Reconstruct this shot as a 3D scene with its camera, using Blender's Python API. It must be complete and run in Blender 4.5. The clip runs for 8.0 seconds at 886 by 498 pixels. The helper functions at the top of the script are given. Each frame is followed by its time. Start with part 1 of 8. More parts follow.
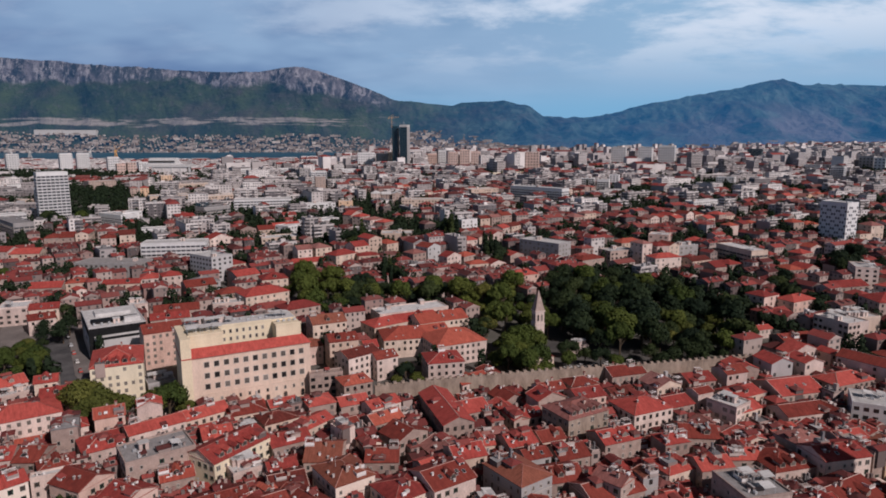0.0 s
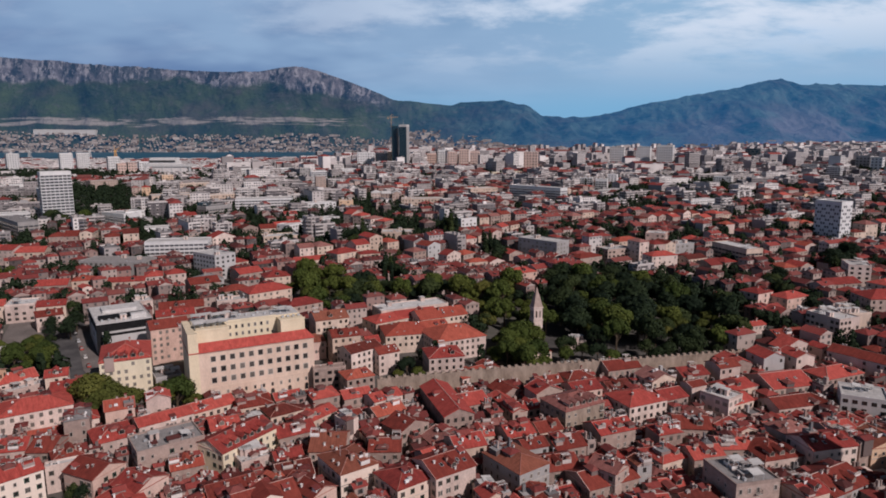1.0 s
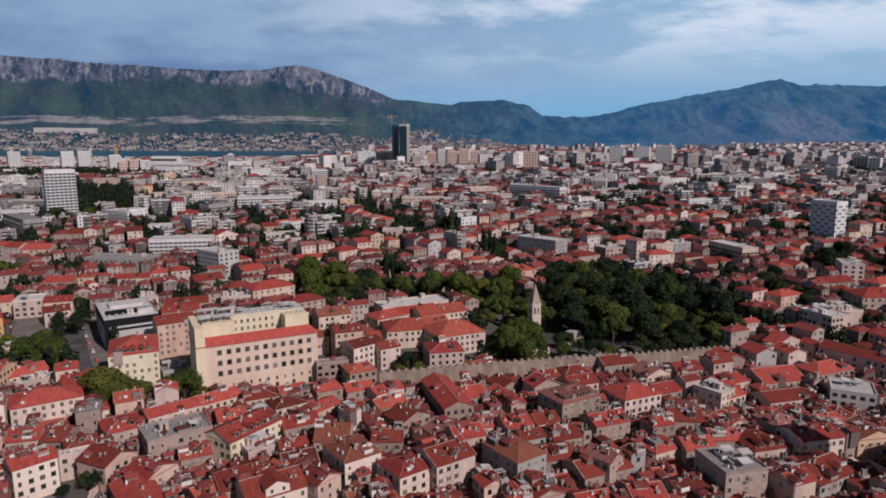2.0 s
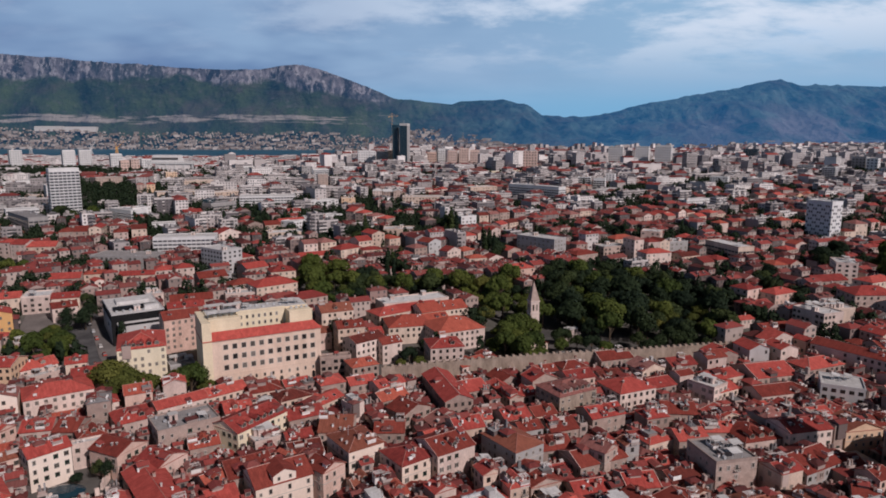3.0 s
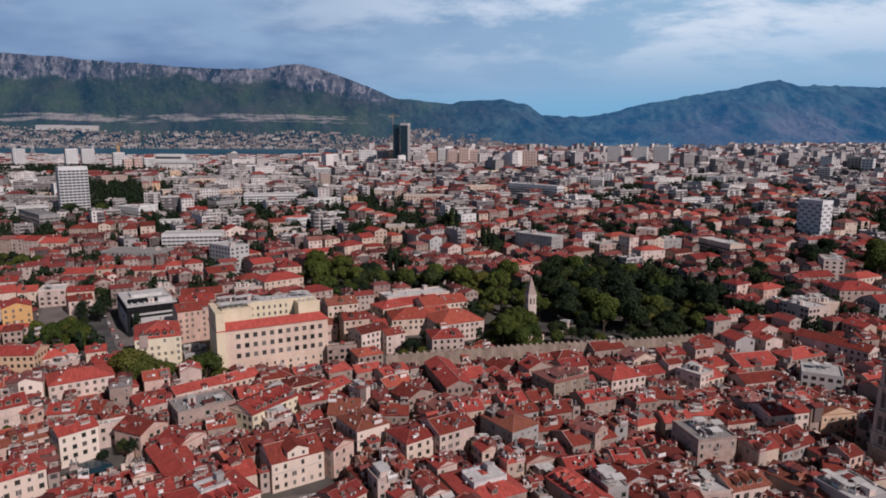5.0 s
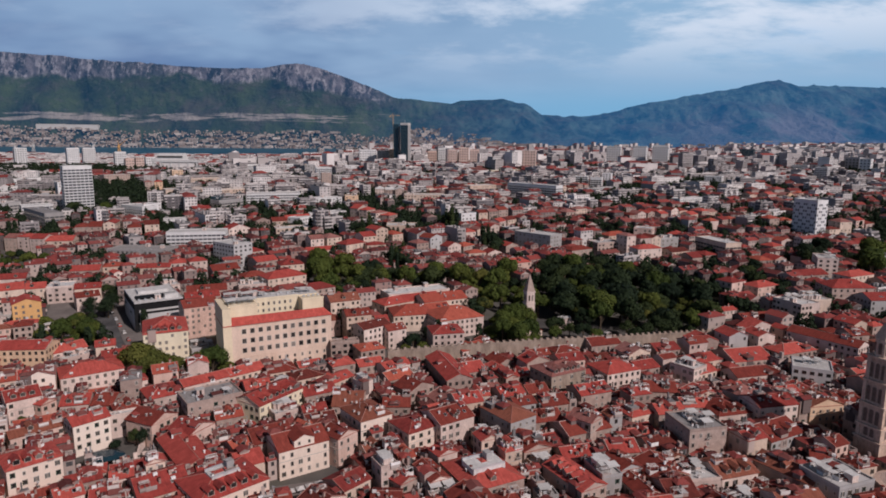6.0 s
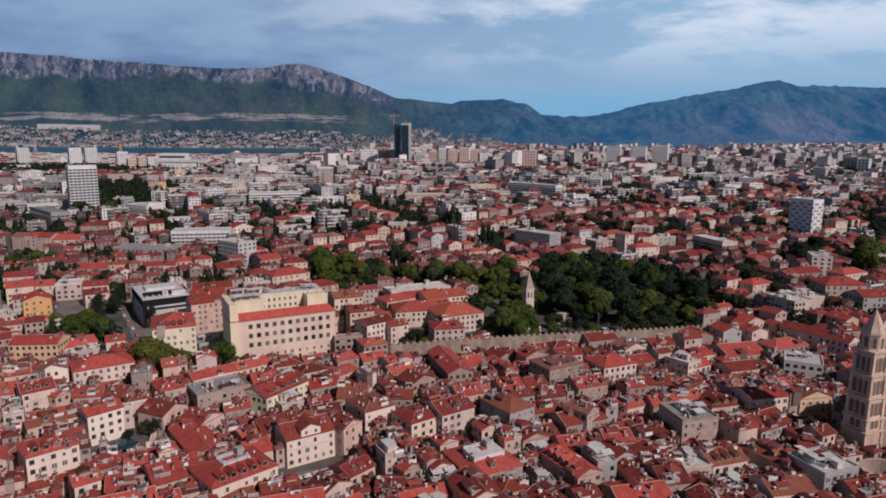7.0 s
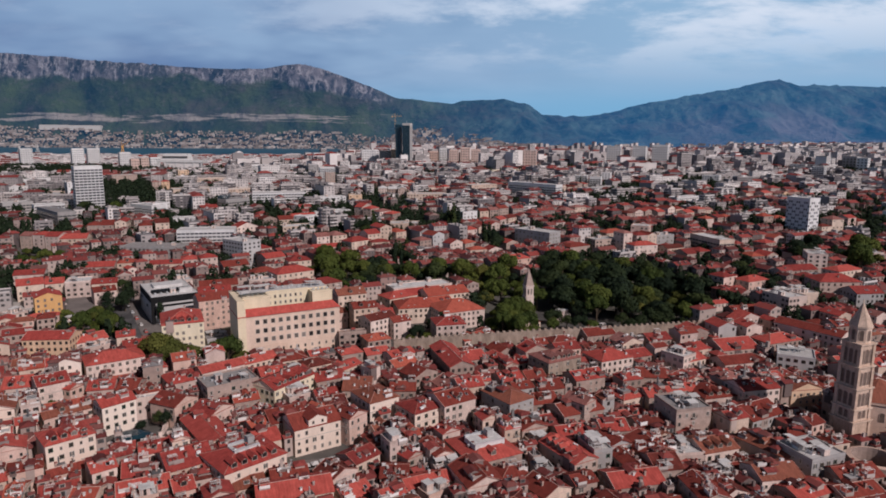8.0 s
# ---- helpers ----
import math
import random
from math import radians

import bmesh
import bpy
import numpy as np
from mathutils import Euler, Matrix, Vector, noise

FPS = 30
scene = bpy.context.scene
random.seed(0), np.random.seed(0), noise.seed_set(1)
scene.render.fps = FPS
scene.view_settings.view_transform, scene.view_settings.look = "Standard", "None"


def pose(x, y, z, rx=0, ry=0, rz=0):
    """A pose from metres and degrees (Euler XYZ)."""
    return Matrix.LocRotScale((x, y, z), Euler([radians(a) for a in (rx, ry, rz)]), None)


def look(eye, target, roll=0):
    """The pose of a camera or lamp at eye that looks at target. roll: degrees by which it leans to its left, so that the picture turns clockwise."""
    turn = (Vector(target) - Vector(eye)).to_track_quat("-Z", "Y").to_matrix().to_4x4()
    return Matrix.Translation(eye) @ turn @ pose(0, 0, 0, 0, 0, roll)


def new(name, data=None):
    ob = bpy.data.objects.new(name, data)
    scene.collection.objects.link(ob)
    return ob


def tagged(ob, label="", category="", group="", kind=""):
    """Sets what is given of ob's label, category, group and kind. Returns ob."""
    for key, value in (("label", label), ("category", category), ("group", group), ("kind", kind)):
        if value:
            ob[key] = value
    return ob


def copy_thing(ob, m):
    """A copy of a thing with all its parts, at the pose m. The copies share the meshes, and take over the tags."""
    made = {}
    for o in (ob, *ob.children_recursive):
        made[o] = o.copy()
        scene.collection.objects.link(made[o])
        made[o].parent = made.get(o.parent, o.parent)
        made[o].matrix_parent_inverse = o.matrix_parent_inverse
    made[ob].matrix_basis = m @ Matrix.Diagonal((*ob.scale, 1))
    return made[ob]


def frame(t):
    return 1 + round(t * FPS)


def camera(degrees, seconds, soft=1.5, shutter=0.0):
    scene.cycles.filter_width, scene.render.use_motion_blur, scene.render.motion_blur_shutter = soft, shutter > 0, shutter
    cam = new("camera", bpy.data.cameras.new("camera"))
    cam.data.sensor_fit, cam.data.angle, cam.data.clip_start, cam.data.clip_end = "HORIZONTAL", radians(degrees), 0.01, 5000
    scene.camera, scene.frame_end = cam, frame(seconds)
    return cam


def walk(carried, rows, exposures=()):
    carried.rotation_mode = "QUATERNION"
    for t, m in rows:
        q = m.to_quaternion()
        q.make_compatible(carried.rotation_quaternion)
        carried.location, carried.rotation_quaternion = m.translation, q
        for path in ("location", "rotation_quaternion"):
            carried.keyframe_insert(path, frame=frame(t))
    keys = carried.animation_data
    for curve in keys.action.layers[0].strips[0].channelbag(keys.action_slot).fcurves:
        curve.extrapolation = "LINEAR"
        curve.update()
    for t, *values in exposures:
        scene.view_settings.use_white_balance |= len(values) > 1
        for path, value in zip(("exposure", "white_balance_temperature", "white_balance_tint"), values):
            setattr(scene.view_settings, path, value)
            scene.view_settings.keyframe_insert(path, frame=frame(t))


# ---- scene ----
cam = camera(67.5, 8.0, soft=1.8)
PATH = [
    (0.0, look((0.108, -1.027, 108.909), (0.106, 0.973, 108.563), -0.1)),
    (0.5, look((-0.214, -4.509, 108.990), (-0.214, -2.509, 108.643), -0.1)),
    (1.0, look((-0.494, -8.021, 109.094), (-0.493, -6.021, 108.747), -0.1)),
    (1.5, look((-0.758, -11.493, 109.219), (-0.756, -9.493, 108.871), -0.0)),
    (3.0, look((-1.400, -22.033, 109.837), (-1.397, -20.033, 109.486), 0.2)),
    (3.5, look((-1.611, -25.725, 109.963), (-1.607, -23.725, 109.611), 0.3)),
    (4.0, look((-1.831, -29.530, 110.102), (-1.827, -27.530, 109.750), 0.3)),
    (4.5, look((-2.052, -33.418, 110.230), (-2.048, -31.418, 109.878), 0.3)),
    (6.0, look((-2.690, -45.274, 110.891), (-2.685, -43.274, 110.537), 0.4)),
    (6.5, look((-2.914, -49.335, 111.005), (-2.909, -47.335, 110.651), 0.4)),
    (7.0, look((-3.150, -53.505, 111.107), (-3.146, -51.505, 110.753), 0.4)),
    (7.5, look((-3.331, -57.725, 111.207), (-3.329, -55.725, 110.853), 0.3)),
    (8.0, look((-3.493, -61.838, 111.277), (-3.492, -59.838, 110.923), 0.3)),
]
walk(cam, PATH, exposures=[(0.0, -0.47, 6050, 19), (8.0, -0.47, 6050, 19)])

# ---- sky and sun ----
SUN_TURN, SUN_RISE = radians(137), radians(38)  # from +y towards +x, and above the horizon
world = bpy.data.worlds.new("world")
scene.world = world
world.use_nodes = True
wn, wl = world.node_tree.nodes, world.node_tree.links
wn.clear()
w_out = wn.new("ShaderNodeOutputWorld")
w_bg = wn.new("ShaderNodeBackground")
w_sky = wn.new("ShaderNodeTexSky")
w_sky.sky_type = "NISHITA"
w_sky.sun_disc = False
w_sky.sun_elevation, w_sky.sun_rotation = SUN_RISE, SUN_TURN
w_sky.air_density, w_sky.dust_density, w_sky.ozone_density = 1.0, 1.2, 2.0
w_co = wn.new("ShaderNodeTexCoord")
w_sep = wn.new("ShaderNodeSeparateXYZ")
wl.new(w_co.outputs["Generated"], w_sep.inputs[0])


def w_math(op, a, b=None):
    n = wn.new("ShaderNodeMath")
    n.operation = op
    for i, v in enumerate((a, b)):
        if v is None:
            continue
        if isinstance(v, (int, float)):
            n.inputs[i].default_value = v
        else:
            wl.new(v, n.inputs[i])
    return n.outputs[0]


# clouds lie on a flat layer: divide the direction by its height
w_up = w_math("MAXIMUM", w_math("ADD", w_sep.outputs[2], 0.24), 0.05)
w_uv = wn.new("ShaderNodeCombineXYZ")
wl.new(w_math("DIVIDE", w_sep.outputs[0], w_up), w_uv.inputs[0])
wl.new(w_math("DIVIDE", w_sep.outputs[1], w_up), w_uv.inputs[1])


def cloud(scale, detail, shift, squeeze=1.0):
    m = wn.new("ShaderNodeMapping")
    m.inputs["Location"].default_value = (shift, shift * 0.7, 0)
    m.inputs["Rotation"].default_value = (0, 0, 0.32)
    m.inputs["Scale"].default_value = (squeeze, 1, 1)
    wl.new(w_uv.outputs[0], m.inputs[0])
    n = wn.new("ShaderNodeTexNoise")
    n.inputs["Scale"].default_value, n.inputs["Detail"].default_value, n.inputs["Roughness"].default_value = scale, detail, 0.6
    n.inputs["Distortion"].default_value = 0.12
    wl.new(m.outputs[0], n.inputs["Vector"])
    return n.outputs["Fac"]


def w_mix(fac, a, b):
    n = wn.new("ShaderNodeMix")
    n.data_type = "RGBA"
    for sock, v in ((n.inputs[0], fac), (n.inputs[6], a), (n.inputs[7], b)):
        if isinstance(v, (tuple, float, int)):
            sock.default_value = v
        else:
            wl.new(v, sock)
    return n.outputs[2]


def cover(noise_fac, lo, hi):
    r = wn.new("ShaderNodeMapRange")
    r.interpolation_type = "SMOOTHSTEP"
    r.inputs["From Min"].default_value, r.inputs["From Max"].default_value = lo, hi
    wl.new(noise_fac, r.inputs["Value"])
    return r.outputs[0]


w_low = cover(w_sep.outputs[2], 0.45, 0.2)
w_east = cover(w_sep.outputs[0], -0.45, 0.40)
w_high = cover(w_sep.outputs[2], 0.06, 0.17)
# a lilac veil in the west, a paler one in the east, clear cyan air low down
w_base = w_mix(w_east, (3.35, 5.80, 10.0, 1), (8.0, 12.9, 16.6, 1))
w_pale = cover(w_math("ADD", cloud(0.8, 4, 3.1, 0.8), w_math("MULTIPLY", w_east, 0.06)), 0.42, 0.66)
w_veil = w_mix(w_math("MULTIPLY", w_pale, 0.75), w_base, (8.66, 12.77, 16.42, 1))
w_blue = cover(cloud(1.6, 5, 17.7, 0.7), 0.54, 0.66)
w_hole = w_mix(w_math("MULTIPLY", w_math("MULTIPLY", w_blue, w_east), w_math("MULTIPLY", w_high, 0.75)), w_veil, (5.93, 12.92, 19.00, 1))
w_puff = cover(w_math("ADD", cloud(1.9, 9, 9.4, 0.75), w_math("MULTIPLY", w_east, 0.08)), 0.50, 0.66)
w_white = w_mix(w_math("MULTIPLY", w_math("MULTIPLY", w_puff, w_high), w_math("MULTIPLY", w_math("ADD", w_east, 0.18), 0.9)), w_hole, (18.0, 20.4, 21.6, 1))
w_cyan = w_mix(w_math("MULTIPLY", cover(w_sep.outputs[2], 0.085, 0.03), w_math("ADD", w_math("MULTIPLY", w_east, 0.5), 0.25)), w_white, (4.26, 11.40, 16.34, 1))
w_dome = w_mix(0.60, w_sky.outputs[0], (0.00, 0.00, 0.00, 1))
w_all = w_mix(w_low, w_dome, w_cyan)
wl.new(w_all, w_bg.inputs["Color"])
w_bg.inputs["Strength"].default_value = 0.05
wl.new(w_bg.outputs[0], w_out.inputs[0])

sun = new("sun", bpy.data.lights.new("sun", "SUN"))
sun.data.energy, sun.data.angle, sun.data.color = 4.6, radians(1.2), (1.0, 0.895, 0.785)
sun_dir = Vector((math.sin(SUN_TURN) * math.cos(SUN_RISE), math.cos(SUN_TURN) * math.cos(SUN_RISE), math.sin(SUN_RISE)))
sun.matrix_world = look(sun_dir * 300, (0, 0, 0))

# ---- the lie of the land ----
def smooth(a, b, v):
    t = min(1.0, max(0.0, (v - a) / (b - a)))
    return t * t * (3 - 2 * t)


RISE_Y = (251, 453, 592, 894, 1398, 2533, 3793, 4550)
RISE_Z = (0, 11, 20, 30, 31, 25, 14, 8)


def ground_z(x, y):
    z = float(np.interp(y, RISE_Y, RISE_Z))
    z += 22 * smooth(600, 1500, x - 0.2 * y) * smooth(1398, 2785, y)
    to_bay = smooth(-150, -560, x + 0.08 * (y - 1903)) * smooth(1045, 2218, y)
    return z * (1 - to_bay) - (5 + 6 * smooth(2974, 3352, y)) * to_bay


# ---- materials ----
def material(name, colours, rough=0.85, scale=0.6, fine=6.0, vary=0.25, bump=0.25, pick="", metal=0.0, streak=0.0, spread=0.5, patch=0.0):
    """colours: two to four base colours, chosen by object or by island, then broken up by a coarse and a fine noise."""
    m = bpy.data.materials.new(name)
    m.use_nodes = True
    n, l = m.node_tree.nodes, m.node_tree.links
    b = n["Principled BSDF"]
    b.inputs["Roughness"].default_value, b.inputs["Metallic"].default_value = rough, metal
    if rough > 0.6:
        b.inputs["Specular IOR Level"].default_value = 0.15
    co = n.new("ShaderNodeTexCoord")
    vec = co.outputs["Object"]
    if streak:
        mp = n.new("ShaderNodeMapping")
        mp.inputs["Scale"].default_value = (1, 1, streak)
        l.new(vec, mp.inputs[0])
        vec = mp.outputs[0]

    def noise_at(s, detail):
        t = n.new("ShaderNodeTexNoise")
        t.inputs["Scale"].default_value, t.inputs["Detail"].default_value = s, detail
        l.new(vec, t.inputs["Vector"])
        return t.outputs["Fac"]

    def calc(op, a, c, d=0.0):
        t = n.new("ShaderNodeMath")
        t.operation = op
        for i, v in enumerate((a, c, d)):
            if isinstance(v, (int, float)):
                t.inputs[i].default_value = v
            else:
                l.new(v, t.inputs[i])
        return t.outputs[0]

    coarse, grain = noise_at(scale, 5), noise_at(fine, 3)
    ramp = n.new("ShaderNodeValToRGB")
    els = ramp.color_ramp.elements
    while len(els) < len(colours):
        els.new(0.5)
    for i, c in enumerate(colours):
        els[i].position, els[i].color = i / max(1, len(colours) - 1), (*c, 1)
    if pick == "object":
        src = n.new("ShaderNodeObjectInfo").outputs["Random"]
    elif pick == "island":
        src = n.new("ShaderNodeNewGeometry").outputs["Random Per Island"]
    else:
        src = None
    if src is None:
        fac = calc("MULTIPLY_ADD", calc("SUBTRACT", coarse, 0.5), 2.2, 0.5)
    else:
        fac = calc("ADD", src, calc("MULTIPLY", calc("SUBTRACT", coarse, 0.5), spread))
    l.new(fac, ramp.inputs[0])
    hsv = n.new("ShaderNodeHueSaturation")
    l.new(ramp.outputs[0], hsv.inputs["Color"])
    tone = calc("ADD", calc("MULTIPLY_ADD", coarse, vary * 2.0, 1 - vary), calc("MULTIPLY_ADD", grain, vary * 2.0, -vary))
    if patch:
        # weathered streaks and rows of tiles run down the slope, whichever way it faces
        geo = n.new("ShaderNodeNewGeometry")

        def vec_math(op, a, c=None):
            t = n.new("ShaderNodeVectorMath")
            t.operation = op
            for i, v in enumerate((a, c)):
                if isinstance(v, tuple):
                    t.inputs[i].default_value = v
                elif v is not None:
                    l.new(v, t.inputs[i])
            return t

        level = vec_math("NORMALIZE", vec_math("CROSS_PRODUCT", geo.outputs["True Normal"], (0, 0, 1)).outputs[0])
        along = vec_math("DOT_PRODUCT", geo.outputs["Position"], level.outputs[0]).outputs["Value"]
        rise = n.new("ShaderNodeSeparateXYZ")
        l.new(geo.outputs["Position"], rise.inputs[0])
        laid = n.new("ShaderNodeCombineXYZ")
        l.new(calc("MULTIPLY", along, 1.5), laid.inputs[0])
        l.new(calc("MULTIPLY", rise.outputs[2], 0.55), laid.inputs[1])
        smear = n.new("ShaderNodeTexNoise")
        smear.inputs["Scale"].default_value, smear.inputs["Detail"].default_value, smear.inputs["Roughness"].default_value = 1.0, 4, 0.65
        l.new(laid.outputs[0], smear.inputs["Vector"])
        tone = calc("MULTIPLY", tone, calc("MULTIPLY_ADD", smear.outputs["Fac"], patch * 3.4, 1 - patch * 1.7))
        rows = calc("SINE", calc("MULTIPLY", along, 13.0), 0.0)
        tone = calc("MULTIPLY", tone, calc("MULTIPLY_ADD", rows, 0.10, 1.0))
        courses = calc("SINE", calc("MULTIPLY", rise.outputs[2], 38.0), 0.0)
        tone = calc("MULTIPLY", tone, calc("MULTIPLY_ADD", courses, 0.05, 1.0))
    l.new(tone, hsv.inputs["Value"])
    l.new(hsv.outputs[0], b.inputs["Base Color"])
    if bump:
        bp = n.new("ShaderNodeBump")
        bp.inputs["Strength"].default_value, bp.inputs["Distance"].default_value = bump, 0.08
        l.new(grain, bp.inputs["Height"])
        l.new(bp.outputs[0], b.inputs["Normal"])
    return m


ROOF = {
    "r": material("roof_tiles_red", [(0.20, 0.036, 0.031), (0.34, 0.058, 0.047), (0.45, 0.092, 0.071)], pick="object", scale=0.5, fine=2.0, vary=0.2, bump=0.7, rough=0.9, patch=0.38),
    "o": material("roof_tiles_orange", [(0.32, 0.068, 0.046), (0.42, 0.105, 0.068)], pick="object", scale=0.5, fine=2.0, vary=0.18, bump=0.7, rough=0.9, patch=0.38),
    "d": material("roof_tiles_dark", [(0.11, 0.028, 0.022), (0.19, 0.038, 0.028), (0.23, 0.05, 0.036)], pick="object", scale=0.5, fine=2.0, vary=0.22, bump=0.7, rough=0.92, patch=0.38),
    "b": material("roof_tiles_brown", [(0.20, 0.065, 0.042), (0.27, 0.095, 0.062)], pick="object", scale=0.5, fine=2.0, vary=0.2, bump=0.7, rough=0.92, patch=0.38),
    "k": material("roof_tiles_faded", [(0.25, 0.10, 0.085), (0.31, 0.14, 0.12)], pick="object", scale=0.5, fine=2.0, vary=0.2, bump=0.6, rough=0.92, patch=0.38),
    "g": material("roof_grey", [(0.20, 0.19, 0.19), (0.30, 0.28, 0.27)], pick="object", scale=0.5, fine=2.5, vary=0.35),
    "w": material("roof_white_membrane", [(0.46, 0.44, 0.42), (0.62, 0.60, 0.58)], pick="object", scale=0.4, fine=2.0, vary=0.3),
}
WALL = {
    "w": material("plaster_white", [(0.45, 0.345, 0.305), (0.68, 0.545, 0.48)], pick="object", scale=0.25, fine=4.0, vary=0.34, streak=0.35),
    "c": material("plaster_cream", [(0.50, 0.375, 0.30), (0.62, 0.49, 0.40)], pick="object", scale=0.25, fine=4.0, vary=0.34, streak=0.35),
    "y": material("plaster_pale_yellow", [(0.70, 0.58, 0.40), (0.74, 0.64, 0.48)], pick="object", scale=0.25, fine=4.0, vary=0.2, streak=0.35),
    "p": material("plaster_pink", [(0.56, 0.38, 0.31), (0.60, 0.44, 0.38)], pick="object", scale=0.25, fine=4.0, vary=0.34, streak=0.35),
    "v": material("plaster_bright", [(0.68, 0.54, 0.45), (0.77, 0.65, 0.56)], pick="object", scale=0.25, fine=4.0, vary=0.14, streak=0.35),
    "o": material("plaster_orange", [(0.60, 0.33, 0.12), (0.62, 0.38, 0.18)], pick="object", scale=0.25, fine=4.0, vary=0.2, streak=0.35),
    "s": material("limestone_blocks", [(0.29, 0.215, 0.185), (0.45, 0.34, 0.29)], pick="object", scale=0.5, fine=2.2, vary=0.28, bump=0.5),
    "g": material("plaster_grey", [(0.30, 0.28, 0.27), (0.40, 0.38, 0.37)], pick="object", scale=0.3, fine=4.0, vary=0.18, streak=0.35),
    "q": material("palace_stone", [(0.60, 0.42, 0.33), (0.66, 0.48, 0.39)], pick="object", scale=0.4, fine=2.0, vary=0.22, bump=0.5),
    "l": material("concrete_pale", [(0.44, 0.425, 0.415), (0.53, 0.51, 0.50)], pick="object", scale=0.2, fine=3.0, vary=0.15, streak=0.3),
    "t": material("glass_curtain_teal", [(0.012, 0.034, 0.048), (0.02, 0.05, 0.068)], pick="object", rough=0.2, vary=0.15, bump=0.0),
}
WALL["n"] = material("weathered_wall_stone", [(0.24, 0.18, 0.14), (0.36, 0.285, 0.23)], scale=0.3, fine=1.6, vary=0.35, bump=0.5, streak=0.4)
WALL["e"] = material("belfry_stone", [(0.48, 0.345, 0.265), (0.60, 0.45, 0.355)], pick="object", scale=0.6, fine=2.4, vary=0.36, bump=0.6, streak=0.4)
WALL["x"] = material("paint_white", [(0.58, 0.565, 0.55), (0.72, 0.70, 0.685)], pick="object", scale=0.2, fine=3.0, vary=0.14, streak=0.35)
WALL["a"] = material("plaster_peach", [(0.62, 0.42, 0.28), (0.66, 0.47, 0.33)], pick="object", scale=0.25, fine=4.0, vary=0.22, streak=0.35)
WALL["p2"] = material("plaster_pale_pink", [(0.62, 0.46, 0.36), (0.68, 0.53, 0.43)], scale=0.2, fine=3.0, vary=0.2, streak=0.35)
WALL["d"], ROOF["l"], ROOF["p"], ROOF["s"], ROOF["t"], ROOF["o2"] = WALL["g"], WALL["l"], WALL["p"], WALL["s"], ROOF["g"], ROOF["o"]
BLACK = material("black_cladding", [(0.008, 0.008, 0.009), (0.015, 0.015, 0.016)], rough=0.7, vary=0.1, bump=0.0)
VILLAGE = material("village_walls", [(0.15, 0.135, 0.14), (0.27, 0.245, 0.24), (0.46, 0.42, 0.40)], pick="island", scale=0.05, fine=0.6, vary=0.15, bump=0.0, spread=0.1)
# shade inside the arches, put into the colour of their flat faces
ARCH_SHADE = material("painted_arch_shade", [(0.13, 0.095, 0.078), (0.20, 0.145, 0.118)], vary=0.2, bump=0.0)
GLASS = material("window_glass", [(0.010, 0.010, 0.011), (0.028, 0.026, 0.025), (0.07, 0.062, 0.055), (0.26, 0.23, 0.20)], rough=0.3, pick="object", bump=0.0, vary=0.1)
FRAME = material("window_stone_frame", [(0.30, 0.26, 0.23), (0.48, 0.44, 0.40)], vary=0.1, pick="object", bump=0.0)
SHUTTER = material("shutter_green", [(0.03, 0.07, 0.05), (0.08, 0.06, 0.045), (0.10, 0.11, 0.11)], pick="object", vary=0.15)
MORTAR = material("ridge_mortar", [(0.26, 0.07, 0.055), (0.42, 0.20, 0.16), (0.60, 0.46, 0.40)], pick="object", scale=1.0, vary=0.25)
METAL = material("galvanised_metal", [(0.45, 0.46, 0.47), (0.6, 0.6, 0.6)], rough=0.5, metal=0.4, pick="object", vary=0.15, bump=0.0)
BARK = material("bark", [(0.07, 0.05, 0.035), (0.12, 0.09, 0.06)], vary=0.3, bump=0.6)
LEAF = {
    "dark": material("leaves_dark_green", [(0.010, 0.019, 0.010), (0.018, 0.030, 0.013), (0.040, 0.054, 0.016)], pick="object", vary=0.3, scale=0.25, fine=1.2, bump=0.0, rough=0.8, spread=0.6),
    "mid": material("leaves_green", [(0.038, 0.058, 0.013), (0.060, 0.080, 0.016), (0.092, 0.108, 0.022)], pick="object", vary=0.3, scale=0.25, fine=1.2, bump=0.0, rough=0.8, spread=0.6),
    "olive": material("leaves_olive", [(0.050, 0.062, 0.015), (0.078, 0.086, 0.018), (0.115, 0.112, 0.026)], pick="object", vary=0.3, scale=0.25, fine=1.2, bump=0.0, rough=0.8, spread=0.6),
}
PAVING = material("paving_stone", [(0.13, 0.115, 0.108), (0.23, 0.20, 0.185)], scale=0.06, fine=0.9, vary=0.3)
PALE_PAVING = material("pale_concrete", [(0.34, 0.31, 0.285), (0.44, 0.41, 0.38)], scale=0.06, fine=0.9, vary=0.25)
ASPHALT = material("asphalt", [(0.065, 0.063, 0.065), (0.11, 0.105, 0.105)], scale=0.15, fine=2.0, vary=0.3)
EARTH = material("bare_earth_path", [(0.20, 0.12, 0.085), (0.30, 0.20, 0.15)], scale=0.1, fine=1.5, vary=0.25)
FAR_WALL = material("far_walls_mixed", [(0.10, 0.078, 0.076), (0.22, 0.165, 0.150), (0.46, 0.37, 0.33), (0.27, 0.165, 0.145)], pick="island", scale=0.05, fine=0.6, vary=0.15, bump=0.0, spread=0.15)
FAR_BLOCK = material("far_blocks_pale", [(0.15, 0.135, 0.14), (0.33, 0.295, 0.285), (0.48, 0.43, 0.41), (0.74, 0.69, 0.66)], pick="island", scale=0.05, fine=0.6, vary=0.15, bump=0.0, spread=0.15)
